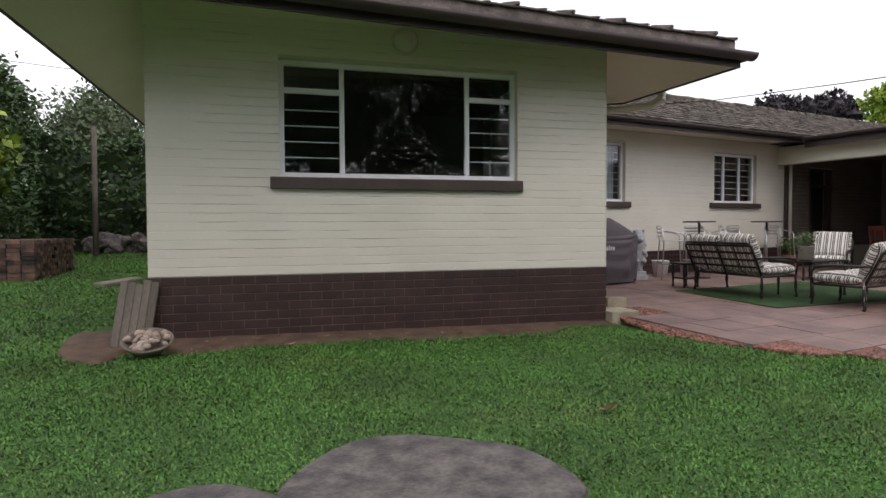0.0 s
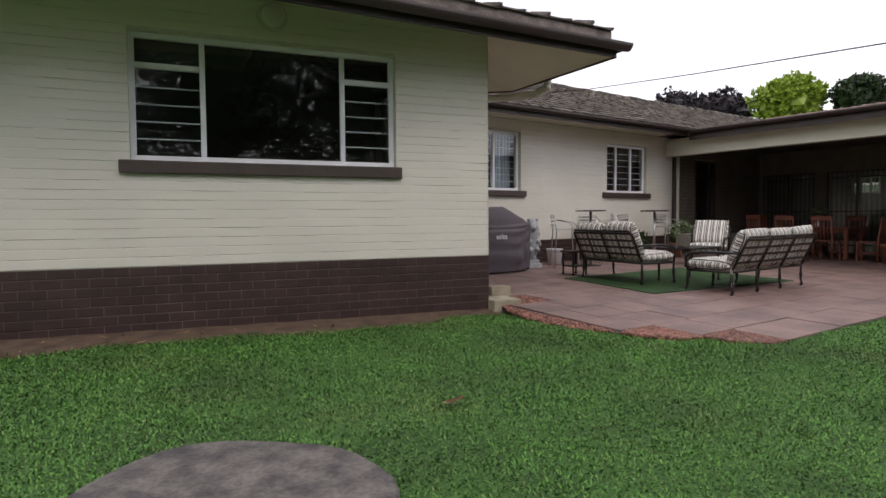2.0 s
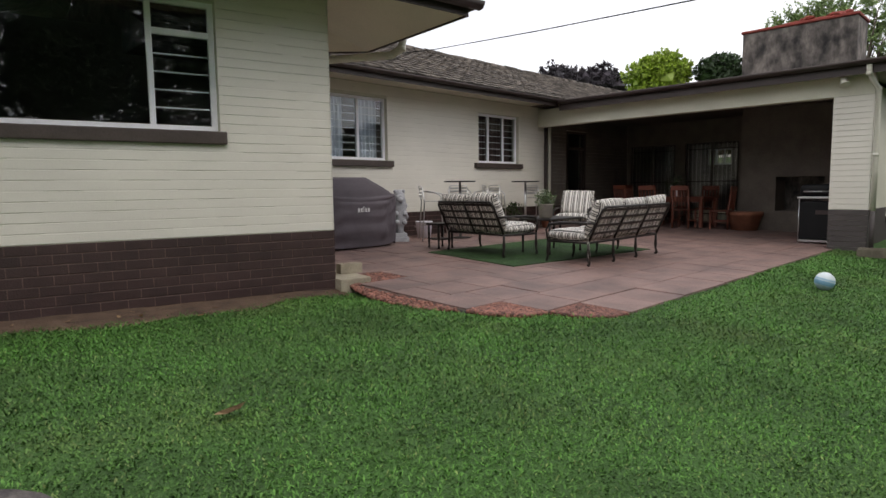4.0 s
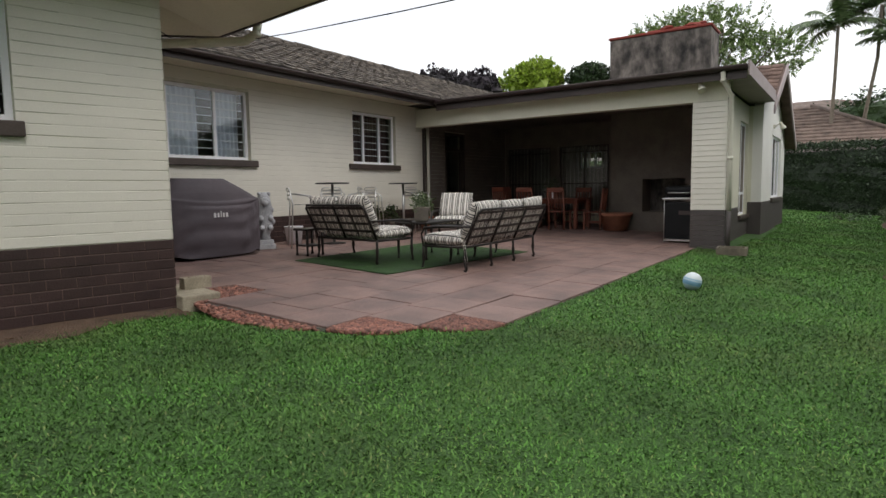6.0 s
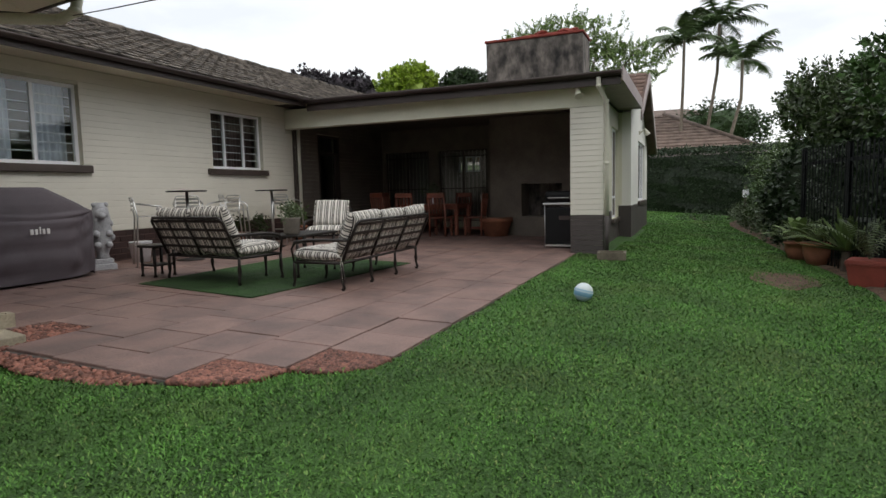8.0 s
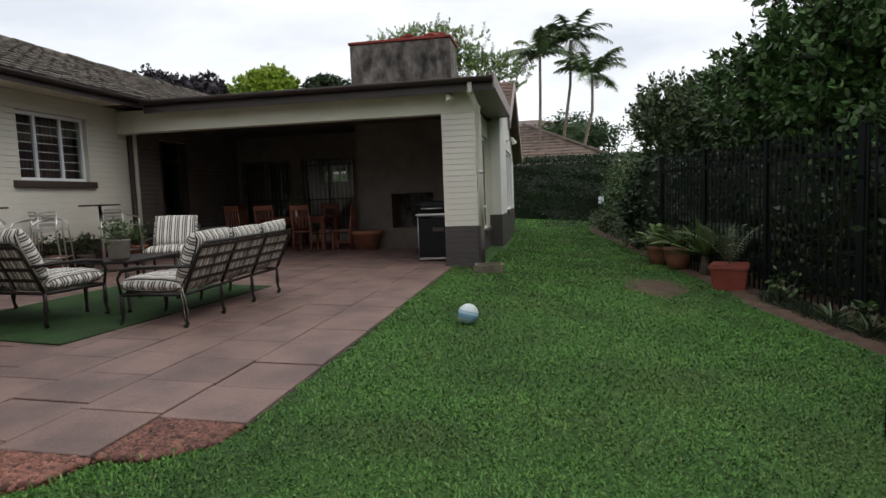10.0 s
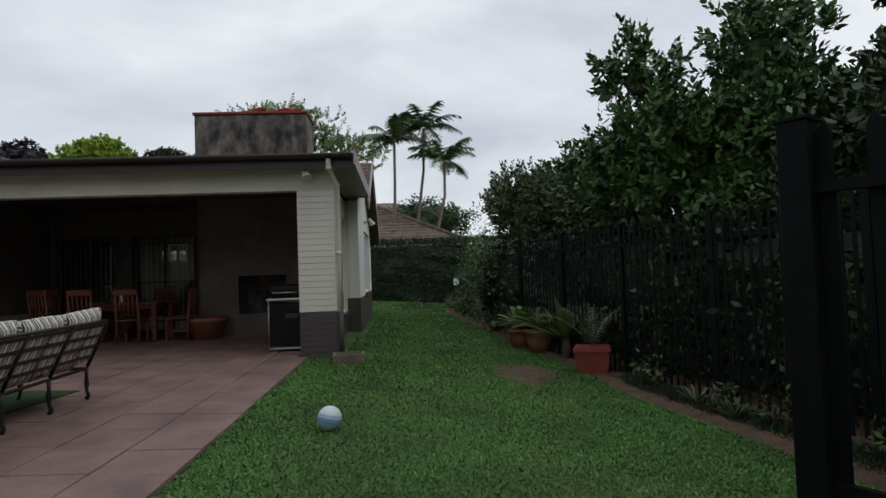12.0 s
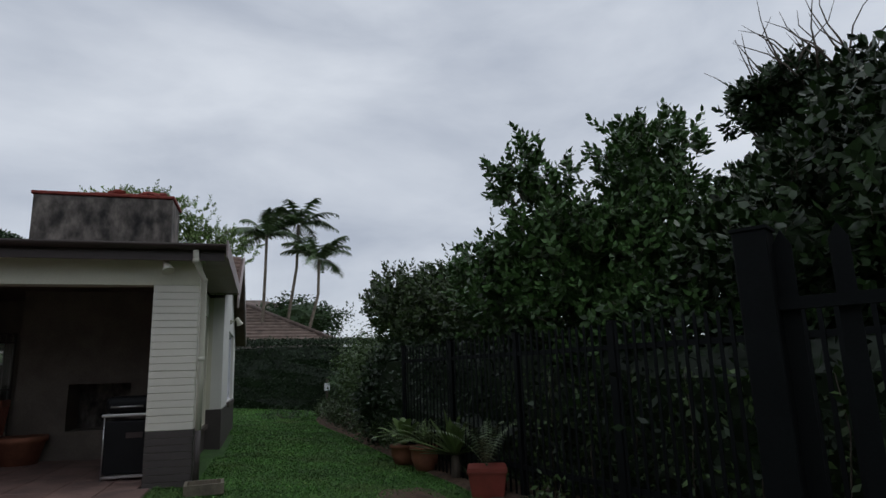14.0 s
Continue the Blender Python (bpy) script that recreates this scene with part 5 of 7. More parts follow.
BACKCLOTH = mat("grey_cushion_back", (0.22, 0.20, 0.175), 0.9, 0.2, 6, 200, 0.2)


def stripes():
    """Woven stripes in cream, grey and black across the cushion's width."""
    m = bpy.data.materials.new("striped_cloth")
    m.use_nodes = True
    n, l = m.node_tree.nodes, m.node_tree.links
    b = n["Principled BSDF"]
    b.inputs["Roughness"].default_value = 0.9
    tc = n.new("ShaderNodeTexCoord")
    sep = n.new("ShaderNodeSeparateXYZ")
    l.new(tc.outputs["Object"], sep.inputs[0])
    k = n.new("ShaderNodeMath")
    k.operation = "MULTIPLY"
    k.inputs[1].default_value = 1 / 0.115
    fr = n.new("ShaderNodeMath")
    fr.operation = "FRACT"
    nrm = n.new("ShaderNodeSeparateXYZ")
    l.new(tc.outputs["Normal"], nrm.inputs[0])
    ab = n.new("ShaderNodeMath")
    ab.operation = "ABSOLUTE"
    l.new(nrm.outputs["X"], ab.inputs[0])
    band = n.new("ShaderNodeMath")
    band.operation = "GREATER_THAN"
    band.inputs[1].default_value = 0.72
    l.new(ab.outputs[0], band.inputs[0])
    pick = n.new("ShaderNodeMix")
    l.new(band.outputs[0], pick.inputs[0])
    l.new(sep.outputs["X"], pick.inputs[2])
    l.new(sep.outputs["Y"], pick.inputs[3])
    l.new(pick.outputs[0], k.inputs[0])
    l.new(k.outputs[0], fr.inputs[0])
    r = n.new("ShaderNodeValToRGB")
    r.color_ramp.interpolation = "CONSTANT"
    e = r.color_ramp.elements
    e[0].position, e[0].color = 0.0, (0.78, 0.74, 0.68, 1)
    e[1].position, e[1].color = 0.34, (0.03, 0.027, 0.027, 1)
    for p, c in ((0.46, (0.66, 0.62, 0.56, 1)), (0.54, (0.13, 0.12, 0.115, 1)), (0.70, (0.76, 0.72, 0.66, 1)), (0.86, (0.07, 0.065, 0.06, 1))):
        q = e.new(p)
        q.color = c
    l.new(fr.outputs[0], r.inputs["Fac"])
    ns = n.new("ShaderNodeTexNoise")
    ns.inputs["Scale"].default_value = 7
    ns2 = n.new("ShaderNodeMix")
    ns2.data_type, ns2.blend_type = "RGBA", "MULTIPLY"
    ns2.inputs[0].default_value = 0.2
    l.new(r.outputs["Color"], ns2.inputs[6])
    l.new(ns.outputs["Fac"], ns2.inputs[7])
    l.new(ns2.outputs[2], b.inputs["Base Color"])
    weave = n.new("ShaderNodeTexNoise")
    weave.inputs["Scale"].default_value = 220
    bp = n.new("ShaderNodeBump")
    bp.inputs["Strength"].default_value = 0.3
    l.new(weave.outputs["Fac"], bp.inputs["Height"])
    l.new(bp.outputs["Normal"], b.inputs["Normal"])
    return m


STRIPE = stripes()


def cushion_bm(w, d, t):
    """A soft pad: w wide (x), d long (y), t thick (z), puffed, with tufted dips."""
    bm = bmesh.new()
    nx_, ny_ = 14, 12
    for s in (1, -1):
        g = [[None] * (ny_ + 1) for _ in range(nx_ + 1)]
        for i in range(nx_ + 1):
            for j in range(ny_ + 1):
                u, v = 2 * i / nx_ - 1, 2 * j / ny_ - 1
                puff = (1 - abs(u) ** 5) ** 0.5 * (1 - abs(v) ** 5) ** 0.5
                tuft = 0.10 * (math.cos(u * 4.7) * math.cos(v * 4.7)) ** 2 * puff
                g[i][j] = bm.verts.new((u * w / 2 * (1 - 0.03 * v * v), v * d / 2 * (1 - 0.03 * u * u), s * t / 2 * (0.12 + 0.88 * puff - tuft)))
        for i in range(nx_):
            for j in range(ny_):
                q = (g[i][j], g[i + 1][j], g[i + 1][j + 1], g[i][j + 1])
                bm.faces.new(q if s > 0 else q[::-1]).smooth = True
        edge = [g[i][0] for i in range(nx_)] + [g[nx_][j] for j in range(ny_)] + [g[i][ny_] for i in range(nx_, 0, -1)] + [g[0][j] for j in range(ny_, 0, -1)]
        if s > 0:
            first = edge
        else:
            for k in range(len(edge)):
                m_ = (k + 1) % len(edge)
                bm.faces.new((first[k], edge[k], edge[m_], first[m_])).smooth = True
    return bm


LEAN = 25  # the backs lean by this


def bench(name, seats, unit, m, label, arms=True):
    """A wrought seat with loose striped cushions: it faces local +y, its back legs stand at y = 0."""
    top = thing(name, label, "garden sofa" if seats > 1 else "garden chair", m, group="striped patio seating")
    w = seats * unit
    hgt, depth = 0.315, 0.66
    bm = bmesh.new()
    for x in (-w / 2, w / 2):
        tube(bm, [(x, 0, hgt), (x, depth, hgt)], 0.018, 6)
    for y in (0, depth):
        tube(bm, [(-w / 2, y, hgt), (w / 2, y, hgt)], 0.018, 6)
    for k in range(1, 4):
        tube(bm, [(-w / 2, depth * k / 4, hgt), (w / 2, depth * k / 4, hgt)], 0.008, 5)
    part("seat_frame", bm, IRON, top)
    lx = [(-w / 2 + k * w / (seats if seats > 2 else 1)) for k in range((seats if seats > 2 else 1) + 1)]
    for x in lx:
        for y in (0.0, depth):
            bm = bmesh.new()
            tube(bm, [(x, y, hgt), (x, y, hgt * 0.72), (x, y, hgt * 0.5), (x, y, 0.09), (x, y + (0.02 if y else -0.02), 0.03), (x, y, 0.0)], [0.02, 0.017, 0.026, 0.015, 0.02, 0.026], 8)
            part("leg", bm, IRON, top)
    bl = 0.52
    mb = pose(0, -0.01, hgt + 0.02, LEAN, 0, 0)  # local z runs up the back
    bm = bmesh.new()
    tube(bm, [(-w / 2, 0, 0), (-w / 2, 0, bl * 0.9), (-w / 2 + 0.05, 0, bl), (w / 2 - 0.05, 0, bl), (w / 2, 0, bl * 0.9), (w / 2, 0, 0)], 0.018, 8)
    for k in range(1, seats):
        tube(bm, [(-w / 2 + k * unit, 0, 0), (-w / 2 + k * unit, 0, bl)], 0.016, 6)
    part("back_frame", bm, IRON, top, m=mb)
    for k in range(1, 5):
        bm = bmesh.new()
        z = bl * (k - 0.3) / 4.4 + 0.04
        box(bm, -w / 2 + 0.02, w / 2 - 0.02, -0.004, 0.004, z - 0.017, z + 0.017)
        part("slat", bm, IRON, top, m=mb)
    for k in range(seats):
        bm = bmesh.new()
        x = -w / 2 + (k + 0.5) * unit
        box(bm, x - 0.013, x + 0.013, -0.0065, -0.0045, 0.03, bl - 0.02)
        part("slat", bm, IRON, top, m=mb)
    if arms:
        for x in (-w / 2, w / 2):
            bm = bmesh.new()
            tube(bm, [(x, -0.1, hgt + 0.27), (x, 0.2, hgt + 0.27), (x, 0.46, hgt + 0.265), (x, depth - 0.02, hgt + 0.24), (x, depth + 0.03, hgt + 0.16), (x, depth, hgt)], [0.016, 0.02, 0.026, 0.026, 0.016, 0.016], 8, flat=0.8)
            part("arm", bm, IRON, top)
    for k in range(seats):
        x = -w / 2 + (k + 0.5) * unit
        cu = part("seat_cushion", cushion_bm(unit - 0.015, 0.68, 0.18), STRIPE, top, "cream, grey and black striped cushion", pose(x, 0.38, hgt + 0.085, 2, 0, 0))
        cu = part("back_cushion", cushion_bm(unit - 0.03, 0.55, 0.20), STRIPE, top, "cream, grey and black striped cushion", mb @ pose(x, 0.118, 0.315 + random.uniform(-0.02, 0.02), 90 + random.uniform(-4, 4), random.uniform(-4, 4), 0))
        bm = bmesh.new()
        box(bm, -unit / 2 + 0.03, unit / 2 - 0.03, -0.001, 0.001, 0.06, bl - 0.03)
        part("cushion_lining", bm, STRIPE, top, "faded striped cushion back", mb @ pose(x, 0.0105, 0))
    return top


loveseat = bench("loveseat", 2, 0.68, pose(8.82, 5.35, patio_z(5.3) + 0.02, 0, 0, -99), "two-seat iron garden sofa with striped cushions")
sofa = bench("garden_sofa", 3, 0.70, pose(10.08, 3.47, patio_z(3.6) + 0.006, 0, 0, 1), "three-seat iron garden sofa with striped cushions")
armchair = bench("garden_armchair", 1, 0.70, pose(12.75, 6.0, patio_z(6.0) + 0.006, 0, 0, 112), "iron garden armchair with striped cushions")
bm = bmesh.new()
for dx in (0, 0.03):
    tube(bm, [(8.97 + dx, 3.44, 0.42), (8.95 + dx * 1.5, 3.41, 0.3), (8.98 + dx * 2, 3.42, 0.18), (8.96 + dx * 2.4, 3.40, 0.05)], 0.008, 4, flat=0.4)
ties = part("cushion_tie", bm, STRIPE, sofa, "dangling cushion tie")
ties.matrix_parent_inverse = sofa.matrix_basis.inverted()


def leg_table(name, cx, cy, sx, sy, h, m_rot, label, shelf=None):
    top = thing(name, label, "table", pose(cx, cy, patio_z(cy) + 0.012, 0, 0, m_rot))
    bm = bmesh.new()
    bbox(bm, -sx / 2, sx / 2, -sy / 2, sy / 2, h - 0.035, h, 0.012, 2)
    part("tabletop", bm, IRON, top)
    for x in (-1, 1):
        for y in (-1, 1):
            bm = bmesh.new()
            a, b = x * (sx / 2 - 0.04), y * (sy / 2 - 0.04)
            tube(bm, [(a, b, 0), (a, b, 0.04), (a, b, h * 0.5), (a, b, h - 0.036)], [0.026, 0.015, 0.022, 0.018], 8)
            part("leg", bm, IRON, top)
    if shelf:
        bm = bmesh.new()
        bbox(bm, -sx / 2 + 0.03, sx / 2 - 0.03, -sy / 2 + 0.03, sy / 2 - 0.03, shelf, shelf + 0.025, 0.008, 1)
        part("shelf", bm, IRON, top)
    return top


leg_table("coffee_table", 10.0, 4.72, 0.95, 0.6, 0.56, 0, "low black iron coffee table on the turf mat")
leg_table("side_table", 8.98, 6.28, 0.36, 0.36, 0.42, -9, "small black iron side table with a shelf", 0.14)

# planted pot on the coffee table
TERRA = mat("terracotta", (0.30, 0.115, 0.065), 0.8, 0.3, 5, 60, 0.3)
POTGREY = mat("grey_pot", (0.24, 0.21, 0.18), 0.8, 0.3, 6, 70, 0.3)
REDPLASTIC = mat("red_plastic", (0.27, 0.055, 0.038), 0.5, 0.2, 4, 60, 0.08)


def pot(name, x, y, z, prof, material, label, square=False):
    top = thing(name, label, "plant pot", pose(x, y, z))
    bm = bmesh.new()
    lathe(bm, prof, 4 if square else 22)
    if square:
        bmesh.ops.rotate(bm, verts=bm.verts, matrix=Matrix.Rotation(radians(45), 3, "Z"))
        for f in bm.faces:
            f.smooth = False
        bmesh.ops.bevel(bm, geom=[e for e in bm.edges], offset=0.012, segments=2, affect="EDGES")
    part("pot", bm, material, top)
    bm = bmesh.new()
    r = prof[-1][0] * 0.93
    lathe(bm, [(0.001, prof[-1][1] - 0.05), (r * (0.7 if square else 1), prof[-1][1] - 0.045)], 16)
    part("soil", bm, SOIL, top, "dark potting soil")
    return top


def strap_leaves(parent, h, n, ln, wd, rise, rg, material, droop=0.7, name="leaf"):
    """Arching strap leaves from a centre at height h."""
    vs, fs = [], []
    for k in range(n):
        a = 6.283 * k / n * 2.618 + rg.uniform(-0.3, 0.3)
        el = rg.uniform(*rise)
        L = ln * rg.uniform(0.75, 1.15)
        d = np.array([math.cos(a), math.sin(a), 0])
        s = np.array([-d[1], d[0], 0])
        base = len(vs)
        for j in range(7):
            t = j / 6
            p = d * (0.02 + L * t * math.cos(el)) + np.array([0, 0, h + L * t * math.sin(el) - droop * L * t * t * 0.5])
            w = wd * (0.5 + 1.2 * t) * (1 - t) ** 0.6 if j < 6 else 0.001
            vs += [p + s * w, p - np.array([0, 0, w * 0.3]), p - s * w]
        for j in range(6):
            q = base + j * 3
            fs += [(q, q + 1, q + 4, q + 3), (q + 1, q + 2, q + 5, q + 4)]
    return part(name, bulk(name, vs, fs, material, True), None, parent)


def fern_fronds(parent, h, n, ln, rg, material, rise=(0.9, 1.35)):
    for k in range(n):
        a = 6.283 * k / n + rg.uniform(-0.3, 0.3)
        el = rg.uniform(*rise)
        d = np.array([math.cos(a), math.sin(a), 0])
        s = np.array([-d[1], d[0], 0])
        t = np.linspace(0, 1, 22)[:, None]
        sp = d * (ln * t * math.cos(el)) + np.array([0, 0, 1]) * (h + ln * t * math.sin(el) - 0.35 * ln * t ** 2.5)
        sp += d * 0.25 * ln * t ** 2
        vs, fs = [], []
        for j in range(3, 22):
            w = 0.16 * math.sin(math.pi * (0.15 + 0.8 * j / 21))
            for q in (-1, 1):
                m0 = len(vs)
                vs += [sp[j] + [0, 0, 0.006], sp[j] + s * q * w + np.array([0, 0, -0.03]), sp[j] + (sp[j] - sp[j - 1]) * 0.55]
                fs.append((m0, m0 + 1, m0 + 2))
        for j in range(21):
            m0 = len(vs)
            vs += [sp[j] + s * 0.007, sp[j] - s * 0.007, sp[j + 1]]
            fs.append((m0, m0 + 1, m0 + 2))
        part("frond", bulk("frond", vs, fs, material), None, parent)


rg = np.random.default_rng(60)
tp = pot("plant_pot", 9.68, 4.62, patio_z(4.72) + 0.573, [(0.085, 0), (0.105, 0.02), (0.115, 0.20), (0.125, 0.21), (0.12, 0.22)], POTGREY, "square-shouldered grey clay pot with a small plant on the table")
p = crown_points([((0, 0, 0.29), (0.12, 0.12, 0.09))], 320, rg, 0.04, 10)
v, f = leaves(p, 0.06, rg)
part("leaves", bulk("leaves", v, f, LEAF_PALE), None, tp)

# turf mat
bm = bmesh.new()
q = [(8.24, 4.12), (11.6, 3.80), (11.7, 5.98), (8.40, 5.98)]
lo = [bm.verts.new((x, y, patio_z(y) + 0.001)) for x, y in q]
hi = [bm.verts.new((x, y, patio_z(y) + 0.013)) for x, y in q]
bm.faces.new(hi)
for i in range(4):
    bm.faces.new((lo[i], lo[(i + 1) % 4], hi[(i + 1) % 4], hi[i]))
solid("turf_mat", bm, RUGGREEN, "green artificial turf mat under the garden seats", "mat")

# ---- bar tables and aluminium stools by the wall ----
ALU = mat("brushed_aluminium", (0.62, 0.61, 0.60), 0.32, 0.15, 8, 120, 0.05, metal=0.9)


def bar_table(x, y, label):
    top = thing("bar_table", label, "bar table", pose(x, y, patio_z(y) + 0.002), group="bar tables by the wall")
    bm = bmesh.new()
    lathe(bm, [(0.30, 1.10), (0.312, 1.108), (0.312, 1.118), (0.30, 1.124)], 28)
    part("tabletop", bm, IRON, top, "thin dark round top")
    bm = bmesh.new()
    lathe(bm, [(0.028, 0.03), (0.025, 1.099)], 12)
    part("column", bm, ALU, top, "grey metal column")
    bm = bmesh.new()
    lathe(bm, [(0.22, 0.0), (0.22, 0.012), (0.05, 0.03)], 24)
    part("base", bm, IRON, top)


def bar_stool(x, y, yaw):
    top = thing("bar_stool", "aluminium bar stool with slatted back and arms", "bar stool", pose(x, y, patio_z(y) + 0.002, 0, 0, yaw), group="aluminium stools round the bar tables")
    for sx in (-1, 1):
        bm = bmesh.new()
        tube(bm, [(sx * 0.24, 0.24, 0), (sx * 0.20, 0.19, 0.74), (sx * 0.205, 0.195, 0.82), (sx * 0.23, 0.12, 0.885), (sx * 0.215, -0.16, 0.93)], 0.0125, 8)
        part("leg", bm, ALU, top)
        bm = bmesh.new()
        tube(bm, [(sx * 0.24, -0.24, 0), (sx * 0.20, -0.19, 0.74), (sx * 0.19, -0.235, 0.98)], 0.0125, 8)
        part("leg", bm, ALU, top)
    bm = bmesh.new()
    tube(bm, [(-0.19, -0.235, 0.98), (-0.175, -0.245, 1.01), (-0.14, -0.25, 1.025), (0.14, -0.25, 1.025), (0.175, -0.245, 1.01), (0.19, -0.235, 0.98)], 0.0125, 8)
    part("back_rail", bm, ALU, top)
    bm = bmesh.new()
    tube(bm, [(-0.225, -0.215, 0.3), (-0.225, 0.215, 0.3), (0.225, 0.215, 0.3), (0.225, -0.215, 0.3), (-0.22, -0.215, 0.3)], 0.01, 6)
    part("foot_rail", bm, ALU, top)
    for k in range(4):
        bm = bmesh.new()
        bbox(bm, -0.19, 0.19, -0.16 + k * 0.1, -0.09 + k * 0.1, 0.735, 0.747, 0.004, 1)
        part("seat_slat", bm, ALU, top)
    for k in range(3):
        bm = bmesh.new()
        bbox(bm, -0.18, 0.18, -0.245, -0.233, 0.82 + k * 0.065, 0.86 + k * 0.065, 0.004, 1)
        part("back_slat", bm, ALU, top)


bar_table(10.5, 7.25, "tall bar table with a thin dark round top")
bar_table(12.75, 7.35, "tall bar table with a thin dark round top")
bar_stool(9.8, 7.3, -125)
bar_stool(10.95, 7.7, 138)
bar_stool(11.5, 7.45, 80)
bar_stool(12.15, 7.75, -150)
bar_stool(13.5, 7.55, 165)
top = thing("bucket", "white plastic bucket by the wall", "bucket", pose(9.98, 7.75, patio_z(7.75)))
bm = bmesh.new()
lathe(bm, [(0.13, 0.0), (0.165, 0.30), (0.172, 0.31), (0.172, 0.325), (0.158, 0.325), (0.125, 0.02)], 24)
part("body", bm, WHITE, top)
bm = bmesh.new()
tube(bm, [(-0.17, 0, 0.29), (-0.13, 0.13, 0.22), (0, 0.185, 0.17), (0.13, 0.13, 0.22), (0.17, 0, 0.29)], 0.004, 5)
part("handle", bm, ALU, top, "wire handle")
for k, (x, y, r, h, sd) in enumerate(((12.4, 7.95, 0.17, 0.3, 61), (13.0, 7.9, 0.15, 0.26, 62), (13.95, 7.6, 0.18, 0.34, 63))):
    tp = pot("plant_pot", x, y, patio_z(y), [(r * 0.6, 0), (r * 0.95, h * 0.9), (r, h * 0.92), (r, h)], POTGREY if k % 2 else TERRA, "small clay pot with a leafy plant by the wall")
    rg = np.random.default_rng(sd)
    p = crown_points([((0, 0, h + 0.16), (0.17, 0.17, 0.17))], 240, rg, 0.05, 10)
    v, f = leaves(p, 0.08, rg)
    part("leaves", bulk("leaves", v, f, LEAF_MID), None, tp)

# ---- covered barbecue and statue ----
COVER = mat("grey_cover_cloth", (0.108, 0.087, 0.100), 0.7, 0.25, 2.5, 150, 0.3)
top = thing("barbecue_cover", "large dark grey fitted barbecue cover with white marking", "barbecue", pose(7.93, 7.48, patio_z(7.45)))
secs = [(0.80, 0.40, 0.02, 0), (0.815, 0.41, 0.25, 0), (0.825, 0.40, 0.55, 0), (0.845, 0.39, 0.82, 0), (0.84, 0.385, 0.87, 0), (0.77, 0.37, 0.92, -0.03), (0.60, 0.32, 1.05, -0.10), (0.46, 0.27, 1.15, -0.15), (0.43, 0.24, 1.175, -0.16)]
bm = bmesh.new()
N = 160
fine_secs = []
for p, q in zip(secs, secs[1:]):
    for k in range(5):
        fine_secs.append([p[i] + (q[i] - p[i]) * k / 5 for i in range(4)])
fine_secs.append(secs[-1])
rings = []
for hx, hy, z, off in fine_secs:
    ring = []
    for j in range(N):
        a = 2 * math.pi * j / N
        c, s = math.cos(a), math.sin(a)
        x = hx * math.copysign(abs(c) ** 0.26, c)
        y = hy * math.copysign(abs(s) ** 0.26, s)
        dz = 0.0
        if z < 0.9:
            # cloth hangs in swags from the two shoulders and fans out from the corner
            face = abs(s) ** 0.6
            th, dist = math.atan2(0.88 - z, 0.86 - x), math.hypot(0.88 - z, 0.86 - x)
            fan = 0.042 * math.sin(th * 11 + 0.8 * math.sin(dist * 3)) * min(1, dist / 0.35) * math.exp(-dist * 0.9)
            swag = 0.042 * math.sin((z + 0.20 * (x / 0.85) ** 2) * 13.0 + 0.7) * (1 - (x / 0.85) ** 2) * min(1, (0.9 - z) * 4)
            hang = 0.03 * math.sin(x * 9 + 2 * math.sin(z * 3)) * max(0, 0.6 - z)
            y += math.copysign((fan + swag + hang) * face, s)
            x += 0.02 * math.sin(y * 14 + z * 5) * max(0, 0.8 - z) * abs(c) ** 4 * math.copysign(1, c)
        if 0.80 < z < 0.93 and s < 0:
            dz = -0.07 * max(0, math.cos(x * 1.75)) ** 1.5
        if z < 0.05:
            dz = 0.025 * math.sin(a * 5) + 0.02
        ring.append(bm.verts.new((off + x, y, z + dz)))
    rings.append(ring)
for a, b in zip(rings, rings[1:]):
    for j in range(N):
        bm.faces.new((a[j], a[(j + 1) % N], b[(j + 1) % N], b[j])).smooth = True
bm.faces.new(rings[-1])
part("cover", bm, COVER, top)
LOGO = mat("white_print", (0.72, 0.70, 0.70), 0.7, 0.05, 5, 60, 0.0)
bm = bmesh.new()
for k, (a, b) in enumerate(((-0.12, -0.082), (-0.06, -0.03), (-0.008, 0.008), (0.03, 0.06), (0.082, 0.12))):
    box(bm, a, b, -0.472, -0.462, 0.60, 0.60 + (0.065 if k != 2 else 0.09))
part("print", bm, LOGO, top, "small white print")
STATUE = mat("pale_grey_cast_stone", (0.42, 0.42, 0.44), 0.85, 0.3, 9, 60, 0.5)
bm = bmesh.new()
bbox(bm, -0.15, 0.15, -0.15, 0.15, 0, 0.09, 0.012, 2)
bbox(bm, -0.12, 0.12, -0.12, 0.12, 0.09, 0.16, 0.01, 2)
lathe(bm, [(0.09, 0.16), (0.075, 0.22), (0.10, 0.30), (0.135, 0.42), (0.145, 0.54), (0.125, 0.64), (0.135, 0.70), (0.12, 0.78), (0.10, 0.88), (0.06, 0.96)], 16)
for x, y, z, r in ((0.0, -0.09, 0.80, 0.085), (0.0, -0.15, 0.775, 0.055), (-0.075, -0.03, 0.93, 0.035), (0.075, -0.03, 0.93, 0.035), (-0.08, -0.11, 0.52, 0.055), (0.08, -0.11, 0.52, 0.055), (-0.07, -0.13, 0.36, 0.05), (0.07, -0.13, 0.36, 0.05), (0.10, 0.0, 0.66, 0.06), (-0.10, 0.0, 0.66, 0.06), (0.11, -0.03, 0.46, 0.06), (-0.11, -0.03, 0.46, 0.06)):
    bmesh.ops.create_icosphere(bm, subdivisions=2, radius=r, matrix=Matrix.Translation((x, y, z)))
